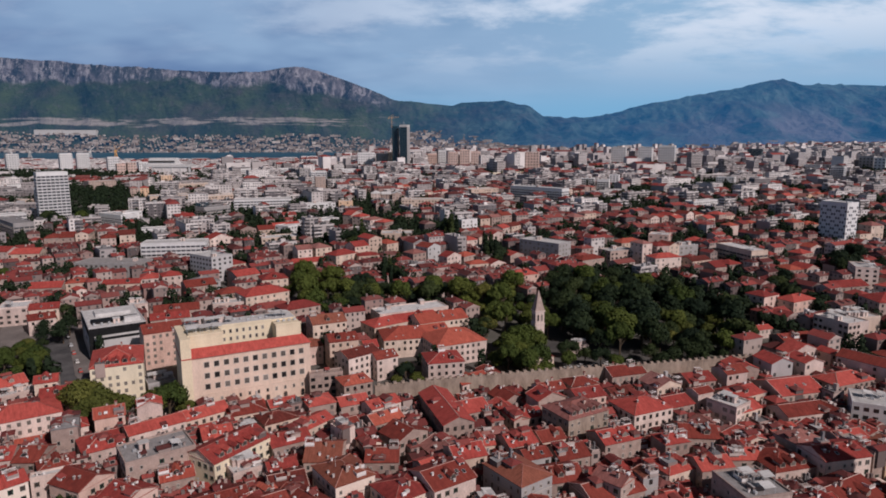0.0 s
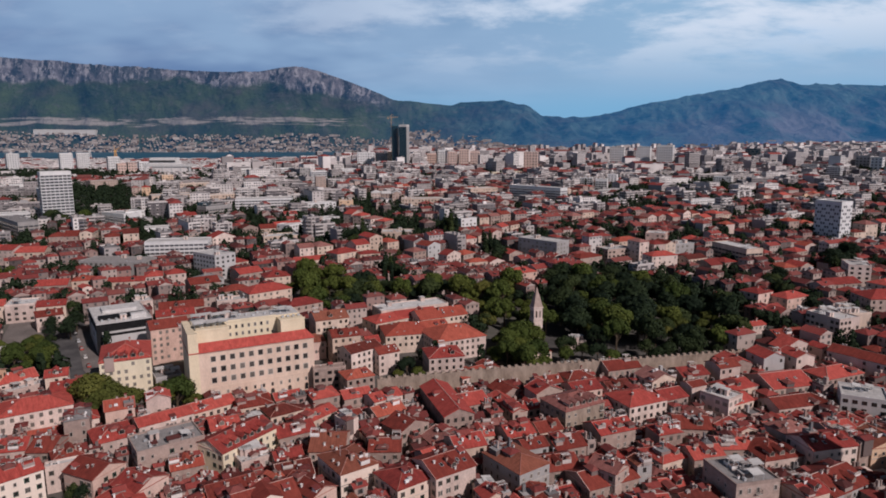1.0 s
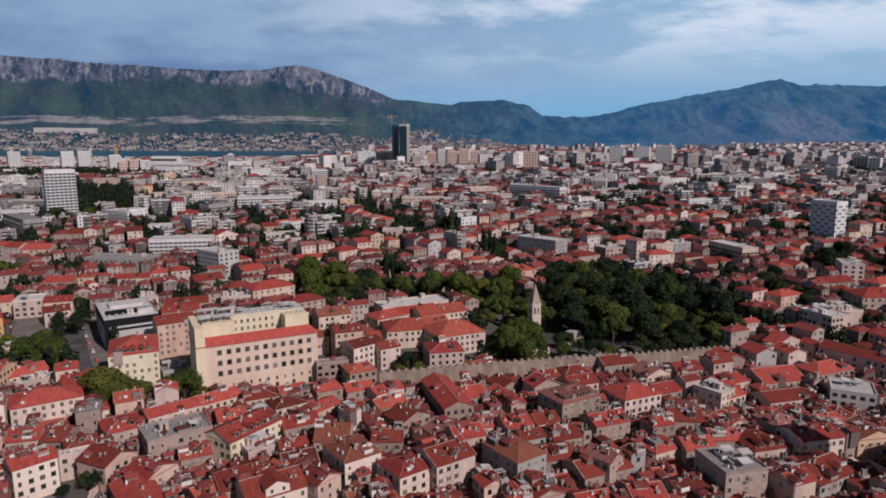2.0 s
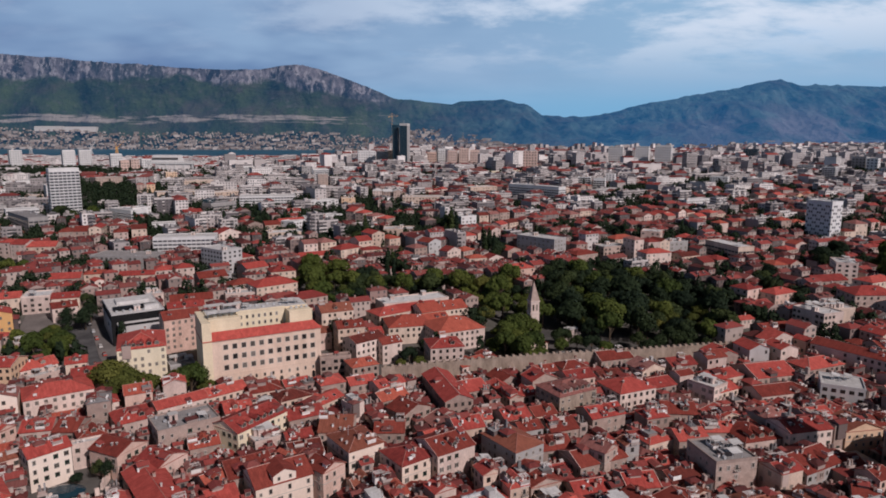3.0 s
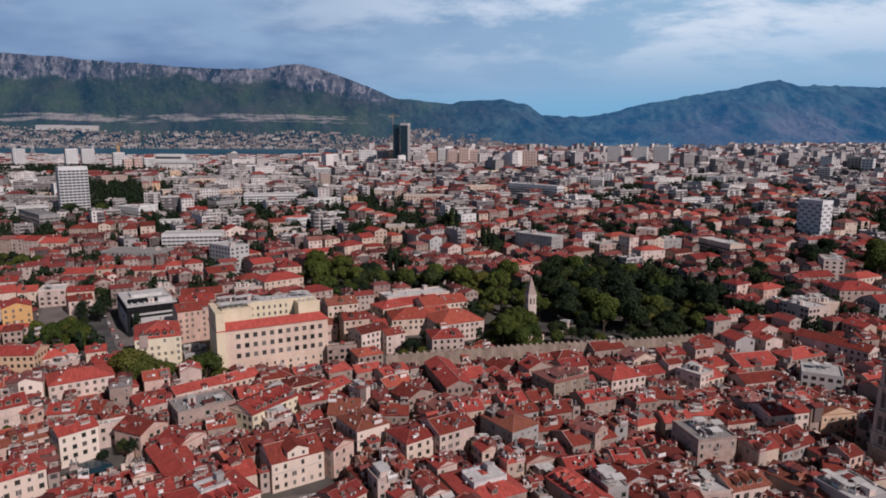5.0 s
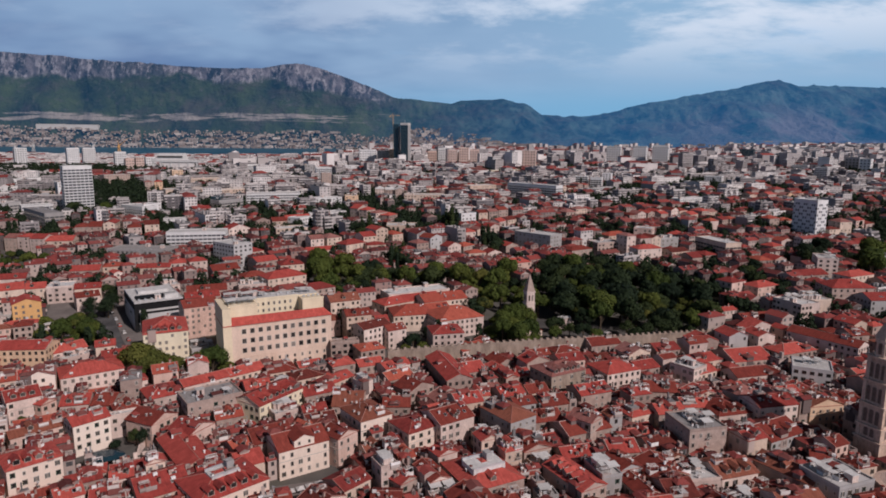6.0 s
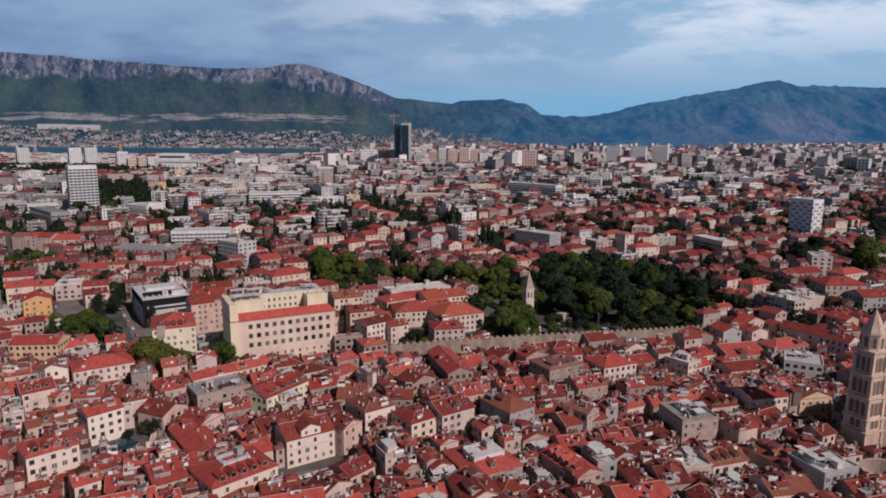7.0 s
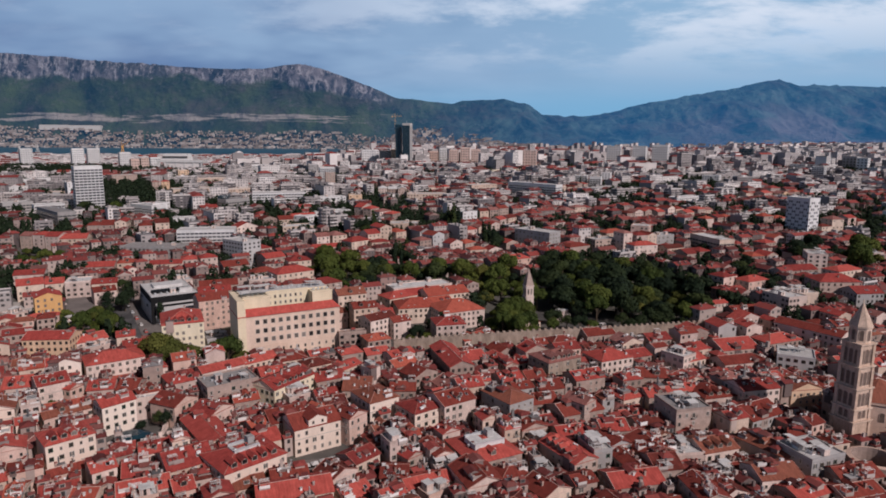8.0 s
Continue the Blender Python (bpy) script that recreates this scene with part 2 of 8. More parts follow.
FAR_ROOF = material("far_roof_tiles", [(0.09, 0.030, 0.028), (0.18, 0.042, 0.038), (0.29, 0.062, 0.052), (0.15, 0.068, 0.060)], pick="island", scale=0.08, fine=0.9, vary=0.15, bump=0.0, spread=0.15, patch=0.25)
FAR_FLAT = material("far_flat_roofs", [(0.09, 0.088, 0.09), (0.19, 0.18, 0.18), (0.46, 0.44, 0.43)], pick="island", scale=0.05, fine=0.6, vary=0.2, bump=0.0, spread=0.15)
BAND_GLASS = material("dark_window_strips", [(0.02, 0.021, 0.025), (0.07, 0.07, 0.08)], pick="object", rough=0.35, vary=0.2, bump=0.0)
FAR_FADED = material("far_faded_roofs", [(0.15, 0.085, 0.075), (0.22, 0.13, 0.11), (0.20, 0.17, 0.16)], pick="island", scale=0.05, fine=0.6, vary=0.15, bump=0.0, spread=0.1)
CLUTTER = material("roof_oddments", [(0.16, 0.11, 0.10), (0.42, 0.36, 0.33), (0.62, 0.57, 0.54), (0.80, 0.78, 0.76)], pick="island", scale=0.3, fine=2.0, vary=0.15, bump=0.0, spread=0.1)
# paler copy of FAR_BLOCK, with distant sun and haze put into its colours
FAR_PALE = material("far_blocks_hazy_sunlit", [(0.27, 0.245, 0.245), (0.44, 0.40, 0.39), (0.62, 0.56, 0.54), (0.80, 0.75, 0.72)], pick="island", scale=0.05, fine=0.6, vary=0.15, bump=0.0, spread=0.15)
FAR_GLASS = material("far_window_glass", [(0.02, 0.02, 0.022), (0.08, 0.075, 0.075)], pick="island", rough=0.3, vary=0.1, bump=0.0)


# ---- mesh helpers ----
def mesh_of(name, verts, faces, mats, index=None, smooth_faces=False):
    me = bpy.data.meshes.new(name)
    me.from_pydata([tuple(v) for v in verts], [], [tuple(f) for f in faces])
    for m in mats:
        me.materials.append(m)
    if index is not None:
        me.polygons.foreach_set("material_index", np.asarray(index, dtype=np.int32))
    if smooth_faces:
        me.polygons.foreach_set("use_smooth", np.ones(len(faces), dtype=bool))
    me.update()
    return me


def welded(me):
    """The mesh with its coinciding corners joined."""
    b = bmesh.new()
    b.from_mesh(me)
    bmesh.ops.remove_doubles(b, verts=b.verts, dist=0.002)
    b.to_mesh(me)
    b.free()
    return me


def part(name, me, parent, at=None, label=""):
    """One mesh object under a thing; me may be shared between alike parts."""
    ob = new(name, me)
    ob.parent = parent
    if at is not None:
        ob.matrix_basis = at
    return tagged(ob, label) if label else ob


class Shape:
    """Vertices, faces and material slots of one mesh."""

    def __init__(self):
        self.v, self.f, self.m = [], [], []

    def face(self, pts, slot=0):
        k = len(self.v)
        self.v += [tuple(p) for p in pts]
        self.f.append(tuple(range(k, k + len(pts))))
        self.m.append(slot)

    def box(self, x0, y0, z0, x1, y1, z1, slot=0, taper=0.0):
        k, t = len(self.v), taper
        self.v += [(x0, y0, z0), (x1, y0, z0), (x1, y1, z0), (x0, y1, z0),
                   (x0 + t, y0 + t, z1), (x1 - t, y0 + t, z1), (x1 - t, y1 - t, z1), (x0 + t, y1 - t, z1)]
        for q in ((0, 3, 2, 1), (4, 5, 6, 7), (0, 1, 5, 4), (1, 2, 6, 5), (2, 3, 7, 6), (3, 0, 4, 7)):
            self.f.append(tuple(k + i for i in q))
            self.m.append(slot)

    def prism(self, ring, z0, z1, slot=0, scale=1.0, cap=True):
        """An upright prism over the ring of (x, y); the top is drawn in by scale."""
        k, n = len(self.v), len(ring)
        cx, cy = sum(p[0] for p in ring) / n, sum(p[1] for p in ring) / n
        self.v += [(x, y, z0) for x, y in ring]
        self.v += [(cx + (x - cx) * scale, cy + (y - cy) * scale, z1) for x, y in ring]
        for i in range(n):
            j = (i + 1) % n
            self.f.append((k + i, k + j, k + n + j, k + n + i))
            self.m.append(slot)
        if cap:
            self.f.append(tuple(k + n + i for i in range(n)))
            self.m.append(slot)

    def beam(self, a, b, r, slot=0, r2=None):
        """A four-sided bar from a to b."""
        a, b = Vector(a), Vector(b)
        d = (b - a).normalized()
        s = d.cross(Vector((0, 0, 1)))
        s = s.normalized() if s.length > 1e-3 else Vector((1, 0, 0))
        u = s.cross(d)
        k = len(self.v)
        for p, rr in ((a, r), (b, r if r2 is None else r2)):
            self.v += [tuple(p + s * rr * i + u * rr * j) for i, j in ((-1, -1), (1, -1), (1, 1), (-1, 1))]
        for q in ((0, 1, 2, 3), (7, 6, 5, 4), (0, 4, 5, 1), (1, 5, 6, 2), (2, 6, 7, 3), (3, 7, 4, 0)):
            self.f.append(tuple(k + i for i in q))
            self.m.append(slot)

    def shell(self, tops, thick, slot=0):
        """Faces given by corner points, thickened downwards, with their open edges closed."""
        edges = {}
        for pts in tops:
            self.face(pts, slot)
            self.face([(x, y, z - thick) for x, y, z in reversed(pts)], slot)
            for a, b in zip(pts, list(pts[1:]) + [pts[0]]):
                ka, kb = tuple(round(c, 3) for c in a), tuple(round(c, 3) for c in b)
                if (kb, ka) in edges:
                    del edges[(kb, ka)]
                else:
                    edges[(ka, kb)] = (a, b)
        for a, b in edges.values():
            self.face([a, (a[0], a[1], a[2] - thick), (b[0], b[1], b[2] - thick), b], slot)

    def mesh(self, name, mats, weld=False):
        me = mesh_of(name, self.v, self.f, mats, self.m)
        return welded(me) if weld else me

    def ring(self, x, y, t, z0, z1, slot=0):
        """A rectangular rim of outer half sizes x and y, t thick, as one closed band."""
        k = len(self.v)
        for a, b in ((x, y), (x - t, y - t)):
            for z in (z0, z1):
                self.v += [(-a, -b, z), (a, -b, z), (a, b, z), (-a, b, z)]
        for i in range(4):
            j = (i + 1) % 4
            for q in ((i, j, 4 + j, 4 + i), (8 + j, 8 + i, 12 + i, 12 + j), (4 + i, 4 + j, 12 + j, 12 + i), (j, i, 8 + i, 8 + j)):
                self.f.append(tuple(k + n for n in q))
                self.m.append(slot)


# ---- ground, water, mountains ----
def ground_sheet():
    xs = np.concatenate([np.linspace(-6500, -800, 40), np.linspace(-760, 760, 77), np.linspace(800, 6500, 40)])
    ys = np.concatenate([np.linspace(-1500, -100, 8), np.linspace(-60, 1520, 76), np.linspace(1580, 4950, 60)])
    v = [(x, y, ground_z(x, y)) for y in ys for x in xs]
    n = len(xs)
    f = [(j * n + i, j * n + i + 1, (j + 1) * n + i + 1, (j + 1) * n + i) for j in range(len(ys) - 1) for i in range(n - 1)]
    town = material("town_ground", [(0.05, 0.05, 0.05), (0.12, 0.11, 0.10), (0.06, 0.07, 0.035)], scale=0.02, fine=0.25, vary=0.3)
    return tagged(new("ground", mesh_of("ground", v, f, [town], smooth_faces=True)), "dark paved and partly green town ground", "ground", kind="structure")


ground_sheet()

WATER = material("bay_water", [(0.012, 0.085, 0.15), (0.02, 0.11, 0.18)], rough=0.45, scale=0.004, fine=0.05, vary=0.15, bump=0.1)
water = new("water", mesh_of("water", [(-6500, 2400, -8), (-150, 2400, -8), (-420, 4560, -8), (-6500, 4560, -8)], [(0, 1, 2, 3)], [WATER]))
tagged(water, "calm blue-green water of the bay", "water", kind="structure")

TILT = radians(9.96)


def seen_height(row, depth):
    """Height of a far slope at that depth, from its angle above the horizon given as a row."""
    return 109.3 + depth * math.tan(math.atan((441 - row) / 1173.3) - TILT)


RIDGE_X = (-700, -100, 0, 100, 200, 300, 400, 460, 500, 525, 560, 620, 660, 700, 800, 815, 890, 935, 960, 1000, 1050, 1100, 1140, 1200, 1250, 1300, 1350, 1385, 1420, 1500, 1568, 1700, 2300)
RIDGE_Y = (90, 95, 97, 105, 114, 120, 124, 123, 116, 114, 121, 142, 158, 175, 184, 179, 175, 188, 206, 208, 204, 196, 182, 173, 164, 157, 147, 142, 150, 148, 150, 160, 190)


def mountains():
    cols = np.linspace(-500, 2100, 800)
    steps = np.concatenate([np.linspace(0, 1, 110), [1.03, 1.08]])
    v = []
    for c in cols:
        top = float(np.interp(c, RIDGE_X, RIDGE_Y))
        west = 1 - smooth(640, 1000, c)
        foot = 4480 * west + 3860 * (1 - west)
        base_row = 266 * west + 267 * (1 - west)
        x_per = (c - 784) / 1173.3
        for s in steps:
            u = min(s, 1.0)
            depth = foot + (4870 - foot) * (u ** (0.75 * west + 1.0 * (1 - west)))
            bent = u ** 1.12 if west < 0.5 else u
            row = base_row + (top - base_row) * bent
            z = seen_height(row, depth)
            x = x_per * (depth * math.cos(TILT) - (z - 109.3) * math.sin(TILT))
            if s < 1.0:
                rough = 4 * u * (1.0 - u) + 0.25 * u
                p = Vector((x * 0.0022, depth * 0.0012, u * 1.2))
                gully = noise.fractal(p, 1.0, 2.1, 5) * 34 + (0.35 - abs(noise.noise(Vector((x * 0.0042 + u, u * 2.4, 3.0))))) * 75 * u + (0.3 - abs(noise.noise(Vector((x * 0.012, u * 4.0, 9.0))))) * 30 * u
                gully = gully * (1.0 + 0.7 * (1 - west)) + (0.22 - abs(noise.noise(Vector((x * 0.03, u * 5.0, 4.0))))) * 46 * west * smooth(0.62, 0.8, u)
                z += gully * rough
                depth += noise.noise(Vector((x * 0.006, u * 3, 7.7))) * 60 * rough
            else:
                depth, z = 4870 + (s - 1) * 1200, z - (s - 1) * 2500
                z += noise.noise(Vector((x * 0.01, 1.0, 2.0))) * 4
            v.append((x, depth, z - 2))
    n = len(steps)
    f = [(i * n + j, (i + 1) * n + j, (i + 1) * n + j + 1, i * n + j + 1) for i in range(len(cols) - 1) for j in range(n - 1)]
    m = bpy.data.materials.new("mountain_rock_and_scrub")
    m.use_nodes = True
    nd, l = m.node_tree.nodes, m.node_tree.links
    b = nd["Principled BSDF"]
    b.inputs["Roughness"].default_value = 0.95
    geo = nd.new("ShaderNodeNewGeometry")
    sep = nd.new("ShaderNodeSeparateXYZ")
    l.new(geo.outputs["Position"], sep.inputs[0])

    def noisy(scale, detail, stretch=(1, 1, 1)):
        mp = nd.new("ShaderNodeMapping")
        mp.inputs["Scale"].default_value = stretch
        l.new(geo.outputs["Position"], mp.inputs[0])
        t = nd.new("ShaderNodeTexNoise")
        t.inputs["Scale"].default_value, t.inputs["Detail"].default_value, t.inputs["Roughness"].default_value = scale, detail, 0.65
        l.new(mp.outputs[0], t.inputs["Vector"])
        return t.outputs["Fac"]

    def rng(val, a, c):
        r = nd.new("ShaderNodeMapRange")
        r.inputs["From Min"].default_value, r.inputs["From Max"].default_value = a, c
        l.new(val, r.inputs["Value"])
        return r.outputs[0]

    def calc(op, a, c):
        t = nd.new("ShaderNodeMath")
        t.operation = op
        for i, val in enumerate((a, c)):
            if isinstance(val, (int, float)):
                t.inputs[i].default_value = val
            else:
                l.new(val, t.inputs[i])
        return t.outputs[0]

    def mix(fac, a, c):
        t = nd.new("ShaderNodeMix")
        t.data_type = "RGBA"
        for sock, val in ((t.inputs[0], fac), (t.inputs[6], a), (t.inputs[7], c)):
            if isinstance(val, tuple):
                sock.default_value = val
            else:
                l.new(val, sock)
        return t.outputs[2]

    scrub = mix(rng(noisy(0.004, 6), 0.35, 0.7), (0.011, 0.024, 0.014, 1), (0.058, 0.080, 0.025, 1))
    east = mix(rng(noisy(0.0045, 9), 0.42, 0.60), (0.003, 0.017, 0.018, 1), (0.060, 0.098, 0.085, 1))
    bare = calc("MULTIPLY", rng(sep.outputs[0], 1300, 1900), calc("MULTIPLY", rng(noisy(0.0025, 4), 0.42, 0.56), rng(sep.outputs[2], 330, 180)))
    east = mix(bare, east, (0.12, 0.105, 0.11, 1))
    scrub = mix(rng(sep.outputs[0], -500, 500), scrub, east)
    scrub = mix(rng(noisy(0.02, 4), 0.55, 0.75), scrub, (0.08, 0.075, 0.065, 1))
    # bare brownish tongues run down from the scarp
    scrub = mix(calc("MULTIPLY", rng(noisy(0.0035, 5, (1, 1, 1.6)), 0.50, 0.66), 0.6), scrub, (0.062, 0.050, 0.042, 1))
    rock = mix(rng(noisy(0.011, 8, (1, 1, 0.4)), 0.42, 0.56), (0.018, 0.023, 0.032, 1), (0.145, 0.132, 0.146, 1))
    # broad dark bands: gully shadow put into the rock colour
    rock = mix(calc("MULTIPLY", rng(noisy(0.0028, 3, (1, 1, 0.5)), 0.52, 0.62), 0.75), rock, (0.022, 0.030, 0.034, 1))
    rock = mix(rng(noisy(0.028, 7, (1, 1, 0.22)), 0.50, 0.60), rock, (0.27, 0.25, 0.26, 1))
    edge = calc("ADD", sep.outputs[2], calc("MULTIPLY", calc("SUBTRACT", noisy(0.004, 6), 0.5), 230))
    edge_fine = calc("ADD", sep.outputs[2], calc("MULTIPLY", calc("SUBTRACT", noisy(0.003, 9), 0.5), 90))
    edge_low = calc("MULTIPLY", calc("SUBTRACT", noisy(0.0013, 4), 0.5), 150)
    # the scarp ends where the western range comes down to the pass
    west_end = calc("MULTIPLY", rng(sep.outputs[0], -330, -520), 1)
    ridge_fall = calc("ADD", calc("ADD", edge, edge_low), calc("MULTIPLY", rng(sep.outputs[0], -1305, -450), 165))
    high = calc("MULTIPLY", rng(ridge_fall, 462, 492), west_end)
    col = mix(high, scrub, rock)
    # quarries and cuttings along the foot of the western range
    band = calc("MULTIPLY", calc("MULTIPLY", rng(edge_fine, 168, 176), rng(edge_fine, 226, 220)), west_end)
    cut = calc("MULTIPLY", band, rng(noisy(0.006, 12, (0.35, 1, 5)), 0.44, 0.50))
    col = mix(cut, col, (0.27, 0.235, 0.20, 1))
    l.new(col, b.inputs["Base Color"])
    relief = nd.new("ShaderNodeBump")
    relief.inputs["Strength"].default_value, relief.inputs["Distance"].default_value = 1.0, 60.0
    l.new(noisy(0.012, 8), relief.inputs["Height"])
    l.new(relief.outputs[0], b.inputs["Normal"])
    # blue haze put in as the slopes' own glow, stronger towards the higher eastern range
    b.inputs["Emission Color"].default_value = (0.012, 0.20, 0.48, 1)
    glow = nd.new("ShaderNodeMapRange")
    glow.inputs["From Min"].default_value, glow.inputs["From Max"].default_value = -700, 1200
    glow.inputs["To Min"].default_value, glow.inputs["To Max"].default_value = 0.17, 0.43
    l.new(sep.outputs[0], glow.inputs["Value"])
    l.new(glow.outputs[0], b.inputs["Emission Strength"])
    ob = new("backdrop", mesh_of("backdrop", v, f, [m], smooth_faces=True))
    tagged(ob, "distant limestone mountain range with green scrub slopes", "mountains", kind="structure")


mountains()


# ---- houses ----
EYE_MID = Vector((-2, -32, 110))
WALL_WORD = {"n": "weathered stone", "x": "white painted", "a": "peach plastered", "w": "white plastered", "c": "cream plastered", "v": "bright ivory plastered", "y": "pale yellow plastered", "p": "pink plastered", "o": "orange plastered",
             "s": "grey limestone", "g": "grey plastered", "q": "warm palace-stone", "l": "pale concrete", "t": "dark teal glass"}
ROOF_WORD = {"r": "red tiled", "o": "orange tiled", "d": "dark tiled", "b": "brown tiled", "k": "faded pinkish tiled", "g": "grey", "w": "white", "l": "pale grey", "p": "pink", "s": "stone", "t": "grey"}
FORM_WORD = {"g": "gable roof", "G": "street-facing gable roof", "h": "hip roof", "f": "flat roof"}


def window_mesh(name, w, h, side=0.13):
    """One joined piece: a raised surround (wide painted leaves at the sides when side is large) and a pane set back in it."""
    s = Shape()
    X, x, lo, up = w / 2 + side, w / 2, -0.16, h + 0.14
    rings = [[(-X, 0.02, lo), (X, 0.02, lo), (X, 0.02, up), (-X, 0.02, up)], [(-X, -0.11, lo), (X, -0.11, lo), (X, -0.11, up), (-X, -0.11, up)],
             [(-x, -0.11, 0), (x, -0.11, 0), (x, -0.11, h), (-x, -0.11, h)], [(-x, -0.01, 0), (x, -0.01, 0), (x, -0.01, h), (-x, -0.01, h)]]
    for a, b in zip(rings, rings[1:]):
        for i in range(4):
            j = (i + 1) % 4
            s.face([a[i], a[j], b[j], b[i]], 2 if side > 0.3 and i in (1, 3) else 0)
    s.face(rings[3], 1)
    return s.mesh(name, [FRAME, GLASS, SHUTTER], weld=True)


WINDOWS = [window_mesh("window_plain", 0.74, 1.3, 0.16), window_mesh("window_shuttered", 0.68, 1.35, 0.34), window_mesh("window_small", 0.65, 0.9, 0.10)]
BIG_WINDOW = window_mesh("window_wide", 1.35, 1.7)


def chimney_mesh():
    s = Shape()
    s.box(-0.4, -0.3, -1.6, 0.4, 0.3, 1.0, 0)
    s.box(-0.5, -0.4, 1.0, 0.5, 0.4, 1.12, 1)
    for sx in (-0.38, 0.26):
        s.box(sx, -0.28, 1.12, sx + 0.12, 0.28, 1.4, 0)
    s.box(-0.48, -0.38, 1.4, 0.48, 0.38, 1.52, 2)
    return s.mesh("chimney", [WALL["s"], MORTAR, ROOF["d"]])


CHIMNEY = chimney_mesh()


def dormer_mesh(tone):
    """A gabled dormer that looks along -y; its back runs into the slope."""
    s = Shape()
    s.box(-0.95, 0, -1.4, 0.95, 3.4, 1.25, 0)
    s.face([(-0.95, 0, 1.25), (0.95, 0, 1.25), (0, 0, 1.85)], 0)
    s.shell([[(1.2, -0.3, 1.15), (0, -0.3, 2.0), (0, 4.4, 2.0), (1.2, 4.4, 1.15)][::-1], [(-1.2, -0.3, 1.15), (-1.2, 4.4, 1.15), (0, 4.4, 2.0), (0, -0.3, 2.0)][::-1]], 0.1, 1)
    s.face([(-0.74, -0.03, 0.0), (0.74, -0.03, 0.0), (0.74, -0.03, 1.28), (-0.74, -0.03, 1.28)], 2)
    return s.mesh("dormer", [WALL["s"], ROOF[tone], GLASS])


DORMERS = {t: dormer_mesh(t) for t in "rodbk"}


def skylight_mesh():
    s = Shape()
    s.box(-0.5, -0.7, 0, 0.5, 0.7, 0.12, 0)
    s.face([(-0.4, -0.6, 0.125), (0.4, -0.6, 0.125), (0.4, 0.6, 0.125), (-0.4, 0.6, 0.125)], 1)
    return s.mesh("skylight", [METAL, GLASS])


SKYLIGHT = skylight_mesh()


def hut_mesh():
    s = Shape()
    s.box(-1.4, -1.2, 0, 1.4, 1.2, 2.3, 0)
    s.box(-1.6, -1.4, 2.3, 1.6, 1.4, 2.48, 1)
    s.box(-0.4, -1.24, 0.1, 0.4, -1.2, 2.0, 2)
    return s.mesh("stair_hut", [WALL["w"], ROOF["w"], GLASS])


def vent_mesh():
    s = Shape()
    s.box(-0.5, -0.35, 0.15, 0.5, 0.35, 0.95, 0)
    for sx in (-0.45, 0.35):
        s.box(sx, -0.3, 0, sx + 0.1, 0.3, 0.15, 1)
    s.prism([(0.28 * math.cos(a), 0.28 * math.sin(a)) for a in np.linspace(0, 6.283, 9)[:-1]], 0.95, 1.02, 1)
    return s.mesh("air_unit", [METAL, WALL["g"]])


def awning_mesh():
    s = Shape()
    s.shell([[(-1.8, -1.5, 2.2), (1.8, -1.5, 2.2), (1.8, 1.5, 2.6), (-1.8, 1.5, 2.6)]], 0.06, 0)
    for px in (-1.7, 1.6):
        for py in (-1.4, 1.3):
            s.box(px, py, 0, px + 0.1, py + 0.1, 2.2 if py < 0 else 2.55, 1)
    return s.mesh("terrace_awning", [ROOF["w"], METAL])


def balcony_mesh():
    """A stone slab with an iron railing, looking along -y."""
    s = Shape()
    s.box(-0.95, -0.85, -0.14, 0.95, 0.0, 0.0, 0)
    for sx in (-0.7, 0.6):
        s.box(sx, -0.6, -0.4, sx + 0.1, 0.0, -0.14, 0)
    s.box(-0.95, -0.85, 0.92, 0.95, -0.79, 0.98, 1)
    for sx in (-0.95, 0.89):
        s.box(sx, -0.85, 0.92, sx + 0.06, 0.0, 0.98, 1)
    for k in range(9):
        s.box(-0.93 + k * 0.228, -0.84, 0.0, -0.90 + k * 0.228, -0.80, 0.92, 1)
    return s.mesh("balcony", [FRAME, BLACK])


def aerial_mesh():
    s = Shape()
    s.beam((0, 0, -1), (0, 0, 2.4), 0.045)
    for k in range(5):
        s.beam((-0.5 + k * 0.08, k * 0.18, 2.3), (0.5 - k * 0.08, k * 0.18, 2.3), 0.03)
    s.beam((0, 0, 2.3), (0, 0.9, 2.3), 0.03)
    return s.mesh("aerial", [METAL])


HUT, VENT, AWNING, AERIAL, BALCONY = hut_mesh(), vent_mesh(), awning_mesh(), aerial_mesh(), balcony_mesh()
ROOF_BITS = []  # spots on the near roofs for vents, tanks and dishes
FRONTS = []  # points on the house fronts that stand open to view across the lower roofs


def clear_height(x, y, w, d, eye=(-2.5, -50.0, 110.5)):
    """How high a building of that size may stand here without hiding the fronts listed."""
    if not FRONTS:
        return 99.0
    pts = np.array(FRONTS)
    e = np.array(eye)
    v = pts - e
    dist = np.hypot(v[:, 0], v[:, 1])
    r = math.hypot(x - e[0], y - e[1])
    side = np.abs(v[:, 0] * (y - e[1]) - v[:, 1] * (x - e[0])) / dist
    along = (v[:, 0] * (x - e[0]) + v[:, 1] * (y - e[1])) / dist
    k = (side < 0.42 * (w + d) * 0.75) & (along < dist - 0.4 * d) & (along > 0)
    if not k.any():
        return 99.0
    line = e[2] + v[k, 2] * ((along[k] + 0.3 * d) / dist[k])
    return float(line.min()) - ground_z(x, y)


FOOTPRINTS = []  # centre, half sizes and turn of what stands already


def near_prints(x, y, reach, table):
    """The footprints within reach of a spot; table holds all of them as an array."""
    k = np.nonzero(np.hypot(table[:, 0] - x, table[:, 1] - y) < reach + table[:, 2] + table[:, 3])[0]
    return [FOOTPRINTS[i] for i in k]


